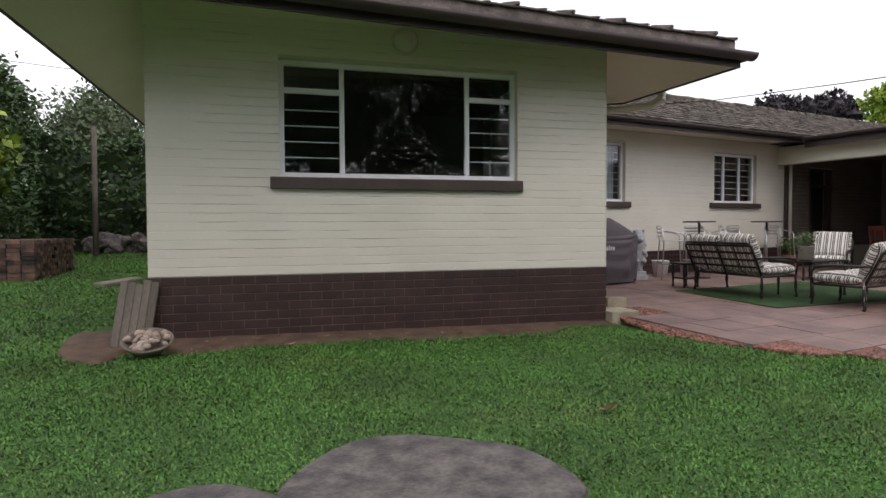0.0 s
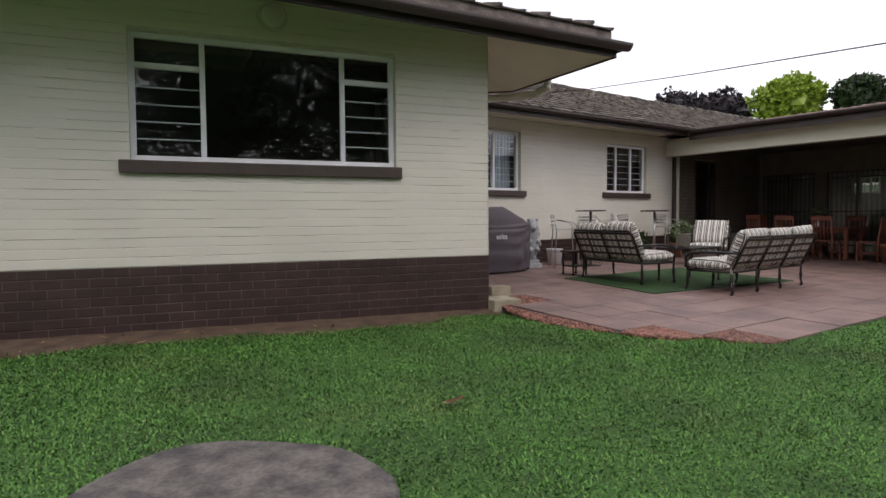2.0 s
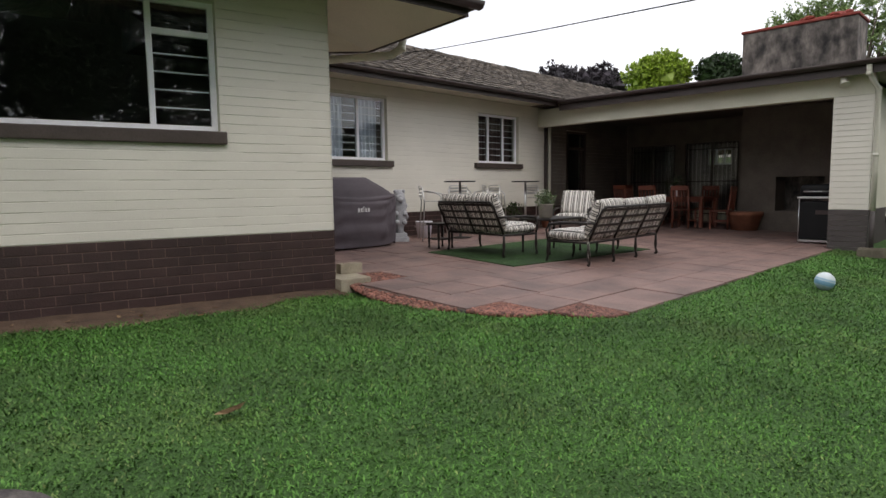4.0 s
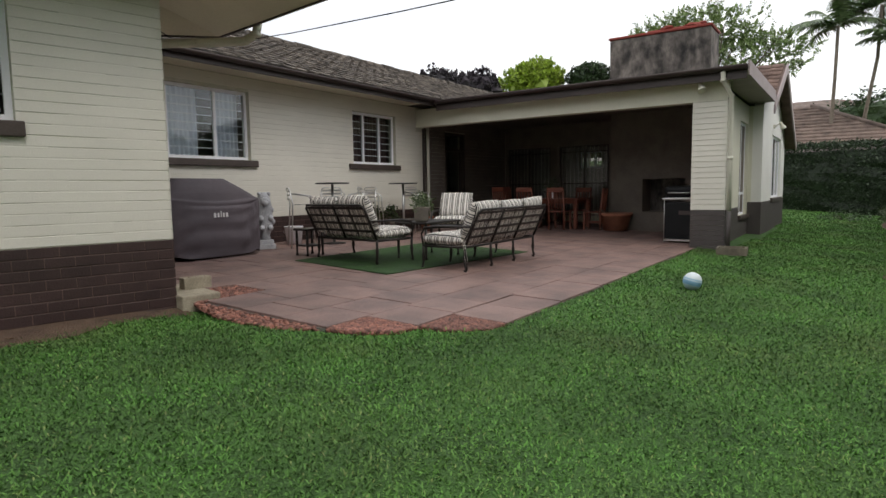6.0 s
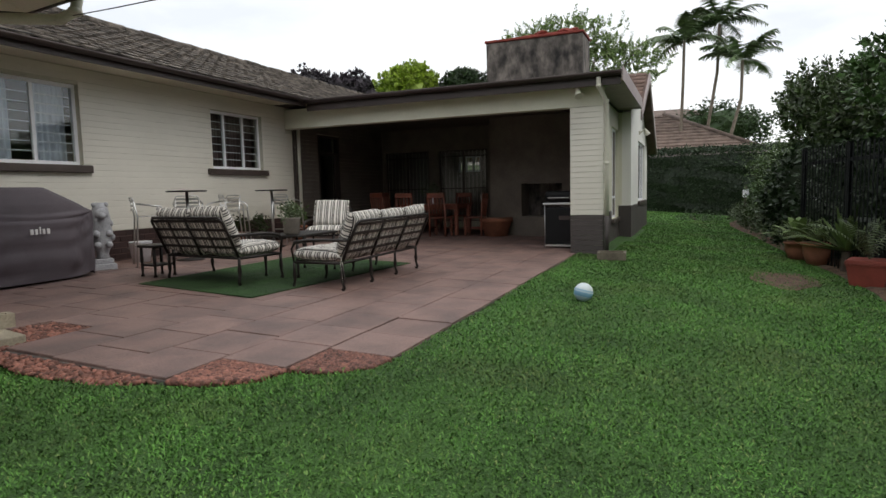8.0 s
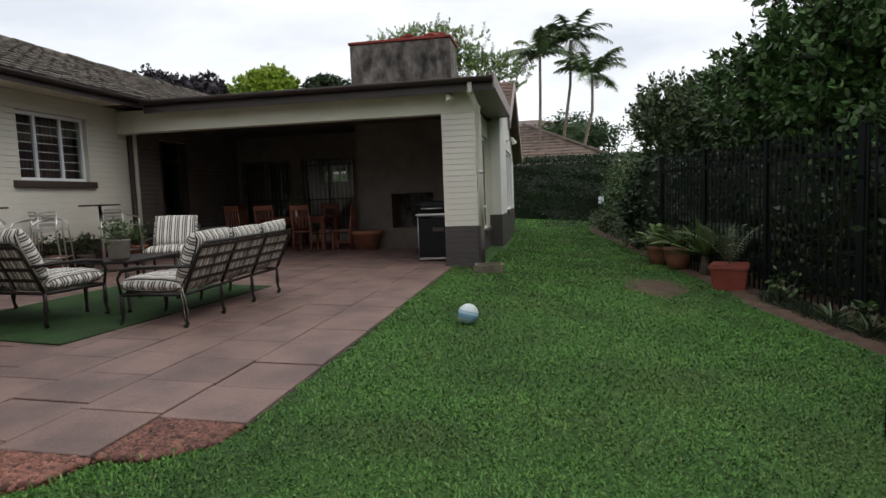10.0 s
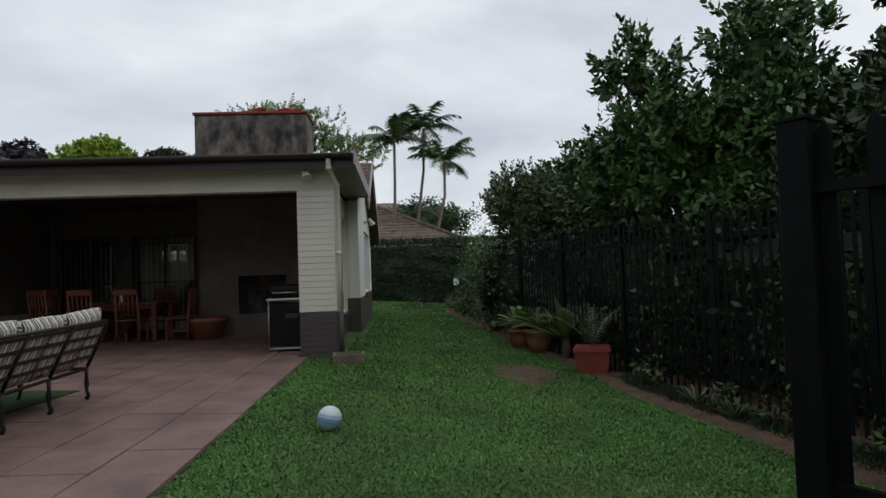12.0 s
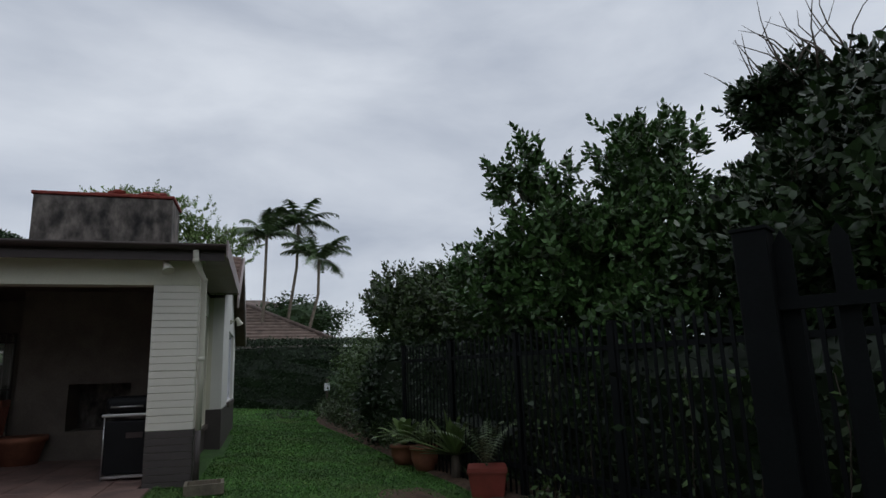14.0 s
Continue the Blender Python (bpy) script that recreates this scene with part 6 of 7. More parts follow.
for f in bm.faces:
    f.smooth = len(f.verts) == 3 or f.smooth
solid("statue", bm, STATUE, "pale grey cast stone garden statue on a small base", "statue", pose(9.14, 7.52, patio_z(7.5), 0, 0, -30))

# ---- veranda ----
BLACKENAMEL = mat("black_enamel", (0.010, 0.010, 0.011), 0.5, 0.2, 4, 60, 0.05, spec=0.2)
top = thing("gas_barbecue", "black gas barbecue cart with a chrome side shelf", "barbecue", pose(15.25, 2.15, patio_z(2.1) + 0.003))
bm = bmesh.new()
bbox(bm, -0.24, 0.24, -0.30, 0.28, 0.08, 0.80, 0.02, 2)
part("cabinet", bm, BLACKENAMEL, top)
bm = bmesh.new()
bbox(bm, -0.27, 0.27, -0.34, 0.32, 0.86, 0.90, 0.01, 2)
part("shelf", bm, ALU, top, "chrome side shelf")
bm = bmesh.new()
bbox(bm, -0.25, 0.25, -0.31, 0.29, 0.905, 1.14, 0.08, 4)
part("lid", bm, BLACKENAMEL, top, "rounded black lid")
bm = bmesh.new()
tube(bm, [(-0.28, -0.2, 1.0), (-0.31, -0.2, 1.0), (-0.31, 0.2, 1.0), (-0.28, 0.2, 1.0)], 0.012, 8)
part("handle", bm, ALU, top)
for y in (-0.27, 0.28):
    bm = bmesh.new()
    tube(bm, [(-0.255, y, 0.0), (-0.255, y, 0.858)], 0.009, 8)
    part("leg", bm, ALU, top)
bm = bmesh.new()
bbox(bm, -0.252, -0.243, -0.22, 0.0, 0.56, 0.64, 0.004, 1)
part("panel", bm, GUTTER, top, "dull front panel")
bm = bmesh.new()
bbox(bm, -0.27, 0.25, -0.29, 0.27, 0.03, 0.07, 0.005, 1)
part("bottom_shelf", bm, ALU, top)

WOOD = mat("red_brown_timber", (0.21, 0.060, 0.034), 0.45, 0.35, 3, 50, 0.15, stretch=(1, 1, 0.25))
TZ = patio_z(5.6) + 0.003
top = thing("dining_table", "red-brown wooden dining table on the veranda", "table", pose(17.1, 5.75, TZ))
bm = bmesh.new()
bbox(bm, -0.5, 0.5, -0.85, 0.85, 0.72, 0.76, 0.01, 2)
part("tabletop", bm, WOOD, top)
for x in (-0.42, 0.42):
    for y in (-0.76, 0.76):
        bm = bmesh.new()
        bbox(bm, x - 0.04, x + 0.04, y - 0.04, y + 0.04, 0, 0.719, 0.006, 1)
        part("leg", bm, WOOD, top)
bm = bmesh.new()
for y in (-0.72, 0.72):
    box(bm, -0.38, 0.38, y - 0.012, y + 0.012, 0.63, 0.718)
for x in (-0.40, 0.40):
    box(bm, x - 0.012, x + 0.012, -0.70, 0.70, 0.63, 0.718)
part("apron", bm, WOOD, top)


def dining_chair(m):
    top = thing("dining_chair", "red-brown wooden dining chair with a slatted back", "chair", m, group="chairs round the dining table")
    bm = bmesh.new()
    bbox(bm, -0.23, 0.23, -0.22, 0.23, 0.43, 0.46, 0.01, 2)
    part("seat", bm, WOOD, top)
    for x in (-0.2, 0.2):
        bm = bmesh.new()
        bbox(bm, x - 0.02, x + 0.02, 0.18, 0.22, 0, 0.429, 0.004, 1)
        part("leg", bm, WOOD, top)
        bm = bmesh.new()
        tube(bm, [(x, -0.2, 0), (x, -0.2, 0.45), (x, -0.27, 1.02)], 0.023, 6)
        part("leg", bm, WOOD, top)
    for k in range(4):
        bm = bmesh.new()
        x = -0.12 + k * 0.08
        tube(bm, [(x, -0.21, 0.5), (x, -0.262, 0.93)], 0.018, 4)
        part("back_slat", bm, WOOD, top)
    bm = bmesh.new()
    bbox(bm, -0.22, 0.22, -0.285, -0.255, 0.92, 1.03, 0.008, 1)
    part("top_rail", bm, WOOD, top)
    for x in (-0.2, 0.2):
        bm = bmesh.new()
        box(bm, x - 0.01, x + 0.01, -0.18, 0.18, 0.18, 0.21)
        part("stretcher", bm, WOOD, top)
    return top


chair = dining_chair(pose(16.42, 5.3, TZ, 0, 0, -90))
for x, y, r in ((16.42, 6.15, -88), (17.78, 5.3, 90), (17.78, 6.15, 92), (17.0, 4.62, 4), (17.1, 6.9, 178), (16.3, 6.75, -110)):
    copy_thing(chair, pose(x, y, patio_z(y) + 0.003, 0, 0, r))
top = thing("vase", "white vase with pale flowers on the dining table", "vase", pose(17.0, 5.75, TZ + 0.762))
bm = bmesh.new()
lathe(bm, [(0.045, 0), (0.055, 0.05), (0.05, 0.18), (0.058, 0.24), (0.05, 0.24)], 16)
part("body", bm, WHITE, top)
rg = np.random.default_rng(70)
p = crown_points([((0, 0, 0.36), (0.22, 0.22, 0.12))], 200, rg, 0.05, 8)
v, f = leaves(p, 0.07, rg)
tagged(part("foliage", bulk("foliage", v, f, LEAF_PALE), None, top, "pale foliage"), kind="stuff")
bm = bmesh.new()
for k in range(7):
    a = k * 0.9
    tube(bm, [(0, 0, 0.1), (0.13 * math.cos(a), 0.13 * math.sin(a), 0.36)], 0.004, 4)
part("stem", bm, LEAF_MID, top)
top = pot("trough", 17.2, 4.15, patio_z(4.15), [(0.28, 0), (0.37, 0.34), (0.41, 0.36), (0.41, 0.44)], TERRA, "low terracotta bowl by the fireplace")

# ---- garden pots ----
rg = np.random.default_rng(90)
tz = float(lawn_z(13.55, -2.66)) - 0.005
tub = pot("square_tub", 13.55, -2.72, tz, [(0.29, 0), (0.31, 0.05), (0.365, 0.33), (0.385, 0.335), (0.385, 0.40)], REDPLASTIC, "square red-brown plastic tub with a young cycad", True)
tub.rotation_euler = (0, 0, radians(-20))
fern_fronds(tub, 0.36, 8, 1.05, rg, LEAF_PALE, (1.0, 1.45))
for x, y, r, h, mt, lb, sd in ((16.7, -2.25, 0.25, 0.36, TERRA, "round terracotta pot with broad pale leaves", 91), (15.95, -2.46, 0.26, 0.42, TERRA, "tall brown clay pot with a bushy fern", 92)):
    tp = pot("plant_pot", x, y, float(lawn_z(x, y)), [(r * 0.65, 0), (r * 0.95, h * 0.5), (r * 0.98, h * 0.86), (r * 1.08, h * 0.88), (r * 1.08, h)], mt, lb)
    g2 = np.random.default_rng(sd)
    if sd == 91:
        strap_leaves(tp, h, 26, 0.85, 0.10, (0.5, 1.4), g2, LEAF_FRESH, 0.9)
    else:
        fern_fronds(tp, h, 22, 0.72, g2, LEAF_FRESH, (0.5, 1.4))
agave = thing("agave", "grey-green spiky agave in the border", "agave", pose(15.0, -2.72, float(lawn_z(15.0, -2.72)) + 0.04))
strap_leaves(agave, 0.34, 46, 0.75, 0.06, (0.15, 1.45), rg, LEAF_FRESH, 0.12)
bm = bmesh.new()
tube(bm, [(0, 0, -0.05), (0, 0, 0.36)], [0.09, 0.07], 8)
part("stem", bm, BARK, agave)
for k, (x, y) in enumerate(((12.3, -3.0), (11.2, -3.15), (10.5, -3.2), (14.8, -2.9))):
    lily = thing("border_lily", "small strap-leaved plant in the border", "plant", pose(x, y, float(lawn_z(x, y)) + 0.03), group="plants along the border")
    strap_leaves(lily, 0.0, 16, 0.38, 0.018, (0.7, 1.4), np.random.default_rng(200 + k), LEAF_PALE)

# ---- loose things on the lawn ----
bm = bmesh.new()
bmesh.ops.create_uvsphere(bm, u_segments=32, v_segments=18, radius=0.108)
for f in bm.faces:
    f.smooth = True
BALLBLUE = bpy.data.materials.new("striped_ball")
BALLBLUE.use_nodes = True
n, l = BALLBLUE.node_tree.nodes, BALLBLUE.node_tree.links
tc = n.new("ShaderNodeTexCoord")
sp = n.new("ShaderNodeSeparateXYZ")
l.new(tc.outputs["Object"], sp.inputs[0])
rp = n.new("ShaderNodeValToRGB")
mr = n.new("ShaderNodeMapRange")
mr.inputs[1].default_value, mr.inputs[2].default_value = -0.108, 0.108
l.new(sp.outputs["Z"], mr.inputs[0])
l.new(mr.outputs[0], rp.inputs["Fac"])
rp.color_ramp.interpolation = "CONSTANT"
e = rp.color_ramp.elements
e[0].position, e[0].color = 0.0, (0.42, 0.52, 0.60, 1)
e[1].position, e[1].color = 0.30, (0.20, 0.38, 0.54, 1)
for ps, c in ((0.52, (0.50, 0.60, 0.66, 1)), (0.58, (0.30, 0.47, 0.60, 1)), (0.66, (0.62, 0.68, 0.70, 1))):
    q = e.new(ps)
    q.color = c
bs = n["Principled BSDF"]
bs.inputs["Roughness"].default_value = 0.45
l.new(rp.outputs["Color"], bs.inputs["Base Color"])
solid("ball", bm, BALLBLUE, "white and pale blue striped play ball on the lawn", "ball", pose(9.9, 0.82, float(lawn_z(9.9, 0.82)) + 0.106, 12, 8, 0))
CONCRETE = mat("weathered_concrete", (0.40, 0.35, 0.26), 0.9, 0.3, 6, 60, 0.5)
TROUGH = mat("mossy_cast_stone", (0.20, 0.17, 0.125), 0.9, 0.4, 6, 60, 0.5)
top = thing("water_trough", "small weathered concrete splash trough by the pillar", "trough", pose(13.96, 1.0, float(lawn_z(13.96, 1.0)) + 0.01, 0, 0, 4))
bm = bmesh.new()
for a, b, c, d, z0, z1 in ((-0.2, 0.2, -0.24, 0.24, 0.0, 0.04), (-0.2, -0.16, -0.24, 0.24, 0.04, 0.13), (0.16, 0.2, -0.24, 0.24, 0.04, 0.13), (-0.16, 0.16, -0.24, -0.2, 0.04, 0.13), (-0.16, 0.16, 0.2, 0.24, 0.04, 0.13)):
    box(bm, a, b, c, d, z0, z1)
part("body", bm, TROUGH, top)
bm = bmesh.new()
bbox(bm, -0.02, 0.36, -0.42, 0.5, -0.3, 0.11, 0.012, 2)
structure("step_block", bm, CONCRETE, "pale concrete step at the wing corner", "step", pose(5.83, 5.0, 0, 0, 0, -12))
top = thing("air_brick", "pale concrete ventilation block with square holes", "block", pose(5.98, 4.95, 0.112, 0, 0, -12))
bm = bmesh.new()
for (x0, x1, y0, y1) in ((0, 0.28, 0, 0.035), (0, 0.28, 0.105, 0.14), (0, 0.035, 0.035, 0.105), (0.08, 0.105, 0.035, 0.105), (0.15, 0.175, 0.035, 0.105), (0.245, 0.28, 0.035, 0.105)):
    box(bm, x0, x1, y0, y1, 0.0, 0.115)
box(bm, 0.035, 0.245, 0.035, 0.105, 0.0, 0.04)
part("body", bm, CONCRETE, top)
# bowl of cobbles
top = thing("stone_basin", "shallow concrete basin heaped with pale cobbles", "basin", pose(0.60, 5.20, 0.03, 20, 0, -8) @ Matrix.Scale(0.82, 4))
bm = bmesh.new()
lathe(bm, [(0.12, 0.0), (0.17, 0.02), (0.25, 0.10), (0.275, 0.135), (0.265, 0.15), (0.24, 0.13), (0.2, 0.08), (0.05, 0.06)], 30)
part("bowl", bm, mat("brown_cast_stone", (0.21, 0.165, 0.135), 0.85, 0.35, 6, 60, 0.4), top)
COBBLE = mat("pale_cobble", (0.34, 0.27, 0.22), 0.8, 0.25, 8, 60, 0.2, rand=0.3)
rnd = random.Random(5)
for k in range(34):
    a, r = rnd.uniform(0, 6.28), 0.215 * math.sqrt(rnd.random())
    bm = bmesh.new()
    bmesh.ops.create_icosphere(bm, subdivisions=2, radius=0.042)
    for v in bm.verts:
        v.co = Vector((v.co.x * rnd.uniform(0.98, 1.02) * 1.2, v.co.y, v.co.z * 0.75))
    for f in bm.faces:
        f.smooth = True
    part("cobble", bm, COBBLE, top, m=pose(r * math.cos(a), r * math.sin(a), 0.125 + 0.05 * (1 - r / 0.215) + rnd.uniform(0, 0.025), rnd.uniform(0, 40), rnd.uniform(0, 40), rnd.uniform(0, 360)) @ Matrix.Scale(rnd.uniform(0.75, 1.1), 4))
# planks leaning on the wall
PLANK = mat("grey_weathered_plank", (0.22, 0.185, 0.155), 0.85, 0.35, 3, 60, 0.4, stretch=(1, 1, 0.2), rand=0.2)
for k in range(5):
    bm = bmesh.new()
    bbox(bm, -0.036, 0.036, -0.016, 0.016, 0, 0.66 - 0.02 * (k % 3), 0.004, 1)
    solid("plank", bm, PLANK, "short grey weathered timber plank leaning at the corner", "plank", pose(0.31 + k * 0.07, 5.70 - 0.045 * k * 0.3, 0.0, -14, 5, -20), group="planks leaning on the wall")
bm = bmesh.new()
bbox(bm, -0.22, 0.22, -0.10, 0.10, 0, 0.03, 0.005, 1)
solid("board", bm, PLANK, "flat grey board lying on the planks", "board", pose(0.36, 6.1, 0.60, 0, -4, 35))
# rubble at the end of the side lawn
heap = thing("rubble_heap", "grey heap of broken stone beside the side hedge", "rubble", pose(0.25, 18.9, float(lawn_z(0.25, 18.9)) - 0.02))
rnd = random.Random(14)
bm = bmesh.new()
bmesh.ops.create_icosphere(bm, subdivisions=2, radius=1.0)
for v in bm.verts:
    v.co = Vector((v.co.x * 0.24, v.co.y * 0.18, v.co.z * 0.14)) * (1 + 0.35 * noise.noise(v.co * 1.7))
rubble = done(bm, "stone", STONE)
for k in range(30):
    px_, py_ = rnd.uniform(-1.0, 1.2), rnd.uniform(-0.4, 0.4)
    hz = 0.5 * max(0.1, 1 - (px_ / 1.5) ** 2) * (1 - abs(py_))
    part("stone", rubble, None, heap, m=pose(px_, py_, hz * rnd.uniform(0.1, 1.0) + 0.06, rnd.uniform(0, 360), rnd.uniform(0, 360), 0))
# brick stack
OLD = mat("old_brick", (0.19, 0.10, 0.075), 0.9, 0.5, 6, 50, 0.5, dark=(0.045, 0.038, 0.034), rand=0.65)
top = thing("brick_stack", "neat stack of old dark red bricks on the side lawn", "brick pile", pose(-2.66, 12.66, float(lawn_z(-1.6, 12.7)) - 0.01, 0, 0, -14.5))
bm = bmesh.new()
bbox(bm, 0, 0.222, 0, 0.106, 0, 0.073, 0.004, 1)
brick = done(bm, "brick", OLD)
rnd = random.Random(9)
for c in range(10):
    for i in range(7):
        for j in range(17):
            if i < 6 and j > 0 and c < 9:
                continue
            if rnd.random() < 0.03 or (c == 9 and rnd.random() < 0.3):
                continue
            part("brick", brick, None, top, m=pose(i * 0.235 + rnd.uniform(-0.012, 0.012), j * 0.115 + rnd.uniform(-0.006, 0.006), c * 0.076, 0, 0, rnd.uniform(-3, 3)))
for k in range(3):
    bm = bmesh.new()
    bbox(bm, -0.5, 0.5, -0.05, 0.05, 0, 0.022, 0.003, 1)
    solid("pale_slat", bm, WHITE, "pale timber slat leaning on the brick stack", "slat", pose(-2.45, 12.45 - 0.05 * k, float(lawn_z(-2.0, 12.4)) + 0.30 + 0.16 * k, 80, 0, -14 + 3 * k), group="slats on the brick stack")
bm = bmesh.new()
vs_ = [bm.verts.new(p) for p in ((-0.09, 0, 0.02), (-0.04, 0.035, 0.012), (0.05, 0.03, 0.016), (0.1, 0.0, 0.03), (0.04, -0.035, 0.02), (-0.04, -0.03, 0.014))]
bm.faces.new(vs_)
bmesh.ops.solidify(bm, geom=bm.faces[:], thickness=0.003)
DRY = mat("dry_leaf", (0.36, 0.23, 0.12), 0.8, 0.3, 30, 120, 0.3)
dry = solid("dry_leaf", bm, DRY, "dry brown curled leaf on the lawn", "leaf", pose(3.1, 1.85, float(lawn_z(3.1, 1.85)) + 0.03, 0, 0, 10), group="fallen leaves")
rnd = random.Random(12)
for k in range(26):
    lx, ly = rnd.uniform(-4.8, -0.2), rnd.uniform(-0.75, -0.12)
    p = MA @ Vector((lx, ly, 0))
    ob = copy_thing(dry, pose(p.x, p.y, float(lawn_z(p.x, p.y)) + 0.03, rnd.uniform(-15, 15), rnd.uniform(-15, 15), rnd.uniform(0, 360)))
    ob.scale = [rnd.uniform(0.3, 0.55)] * 3

# ---- small pieces: bricks, slabs, gravel, grass ----
bm = bmesh.new()
box(bm, A0, A1 + 0.002, -0.003, -0.0005, -0.3, 0.655)
structure("plinth_bed", bm, MORTAR, "brown mortar bed of the plinth", "plinth", MA)
bm = bmesh.new()
box(bm, 0.0, 3.6, -0.003, -0.0005, -0.3, 0.655)
structure("plinth_bed_side", bm, MORTAR, "brown mortar bed of the plinth", "plinth", MA @ pose(0, 0, 0, 0, 0, 90))
bm = bmesh.new()
box(bm, 6.4, 15.64, -0.003, -0.0005, -0.3, 0.655)
structure("plinth_bed_patio", bm, MORTAR, "brown mortar bed of the plinth", "plinth", MB)
RA = 0.66 - 8 * H
laid(a_front, "brick", A0, A1, RA, 8, PLINTH, unit=0.232, proud=0.011, gap=0.009)
laid(a_right, "brick", -0.011, 3.6, RA, 8, PLINTH, unit=0.232, proud=0.011, gap=0.009)
laid(b_wall, "brick", 6.5, 15.6, 0.66 - 6 * H, 6, PLINTH, unit=0.232, proud=0.011, gap=0.009)
laid(a_front, "brick_course", A0, A1, 0.66, 31, CREAM, [WA, (WA[0] - 0.1, WA[1] + 0.055, 1.582, 1.715)])
laid(a_right, "brick_course", -0.012, 3.6, 0.66, 31, CREAM)
# the cream wall goes on inside the veranda, its shade put into the colour
laid(b_wall, "brick_course", XC + 0.252, 18.98, 0.66, 26, SHADEDBROWN, [DB], proud=0.004, gap=0.0015)
laid(b_wall, "brick_course", 6.5, XC + 0.25, 0.66, 26, CREAM, [WB1, WB2, (7.5, 9.57, 1.56, 1.68), (11.98, 13.70, 1.58, 1.70), (XC - 0.002, XC + 0.252, 2.6, 3.3)])
fp = pose(XC + 0.012, 1.805, 0, 0, 0, -90)
sp_ = pose(XC + 0.002, 1.22, 0)
for name, m_, ln in (("face", fp, 0.587), ("side", sp_, 0.43)):
    for r in range(20):
        key = (name, ln)
        if key not in COURSES:
            COURSES[key] = course_mesh(ln, 0.092, 0.014, CREAM, "brick_course")
        part("brick_course", COURSES[key], None, p_core, m=m_ @ pose(0, random.uniform(-0.002, 0.002), 0.66 + r * 0.0988))
    for r in range(9):
        key = (name, "base")
        if key not in COURSES:
            COURSES[key] = course_mesh(ln, 0.091, 0.013, GREYPLINTH, "brick_course")
        part("brick_course", COURSES[key], None, p_core, m=m_ @ pose(0, 0, -0.19 + r * 0.0943))

# paint bridging the joints here and there
rnd = random.Random(21)
for parent, x0, x1, rows, holes in ((a_front, A0, A1, 31, [WA]), (b_wall, 6.6, 14.3, 26, [WB1, WB2])):
    vs, fs = [], []
    for r in range(1, rows):
        z = 0.66 + r * H
        x = x0 + 0.02
        while x < x1 - 0.3:
            ln = rnd.uniform(0.15, 0.8) * (1 if parent is a_front else 2)
            e = min(x + ln, x1 - 0.01)
            if not any(h[0] - 0.12 < e and h[1] + 0.12 > x and h[2] - 0.12 < z < h[3] + 0.05 for h in holes):
                n = len(vs)
                vs += [(x, -0.0055, z - 0.0045), (e, -0.0055, z - 0.0045), (e, -0.0055, z + 0.0045), (x, -0.0055, z + 0.0045)]
                fs.append((n, n + 1, n + 2, n + 3))
            x = e + rnd.uniform(0.1, 0.65) * (1 if parent is a_front else 0.5)
    tagged(part("joint_paint", bulk("joint_paint", vs, fs, CREAM), None, parent), kind="stuff")

# paving slabs, each its own piece
rnd = random.Random(3)
ROWY = 0.561
starts = {0: 6.88, 1: 6.35, 2: 5.86, 3: 5.88, 4: 5.90}
SLABS = {}
tilt = math.degrees(math.atan(0.033))
for r in range(12):
    y0 = 1.68 + r * ROWY
    y1 = min(y0 + ROWY, 8.18)
    x = starts.get(r, 6.66 if r < 6 else 6.1 + 0.12 * (r - 6))
    if r == 5:
        x = 6.64
    if r > 5:
        x = 5.755 + (y0 - 4.757) * 0.2126 + 0.16
    first = True
    while x < 18.97:
        w = 0.58 if (first or rnd.random() < 0.8) else rnd.choice((0.44, 0.70, 0.58))
        if first and r % 2 and r > 2:
            w = 0.36
        first = False
        x1 = min(x + w, 18.98)
        if 14.39 < x1 and y0 < 1.82 and x > 13.9:
            ya = 1.83
        else:
            ya = y0
        key = (round(x1 - x, 2), round(y1 - ya, 2))
        if key not in SLABS:
            bm = bmesh.new()
            g = 0.006
            lo = [bm.verts.new((a, b, -0.04)) for a, b in ((g, g), (key[0] - g, g), (key[0] - g, key[1] - g), (g, key[1] - g))]
            mi = [bm.verts.new((v.co.x, v.co.y, -0.004)) for v in lo]
            hi = [bm.verts.new((a, b, 0.0)) for a, b in ((g + 0.005, g + 0.005), (key[0] - g - 0.005, g + 0.005), (key[0] - g - 0.005, key[1] - g - 0.005), (g + 0.005, key[1] - g - 0.005))]
            bm.faces.new(hi)
            for i in range(4):
                j = (i + 1) % 4
                bm.faces.new((lo[i], lo[j], mi[j], mi[i]))
                bm.faces.new((mi[i], mi[j], hi[j], hi[i]))
            SLABS[key] = done(bm, "slab", SLAB)
        part("slab", SLABS[key], None, patio, m=pose(x, ya, patio_z(ya) + rnd.uniform(-0.003, 0.003), tilt + rnd.uniform(-0.25, 0.25), rnd.uniform(-0.25, 0.25), rnd.uniform(-0.3, 0.3)))
        x = x1


def inside(px, py, poly):
    """Which points lie in a polygon."""
    r = np.zeros(len(px), bool)
    q = poly[-1]
    for p in poly:
        c = ((p[1] > py) != (q[1] > py)) & (px < (q[0] - p[0]) * (py - p[1]) / (q[1] - p[1] + 1e-12) + p[0])
        r ^= c
        q = p
    return r


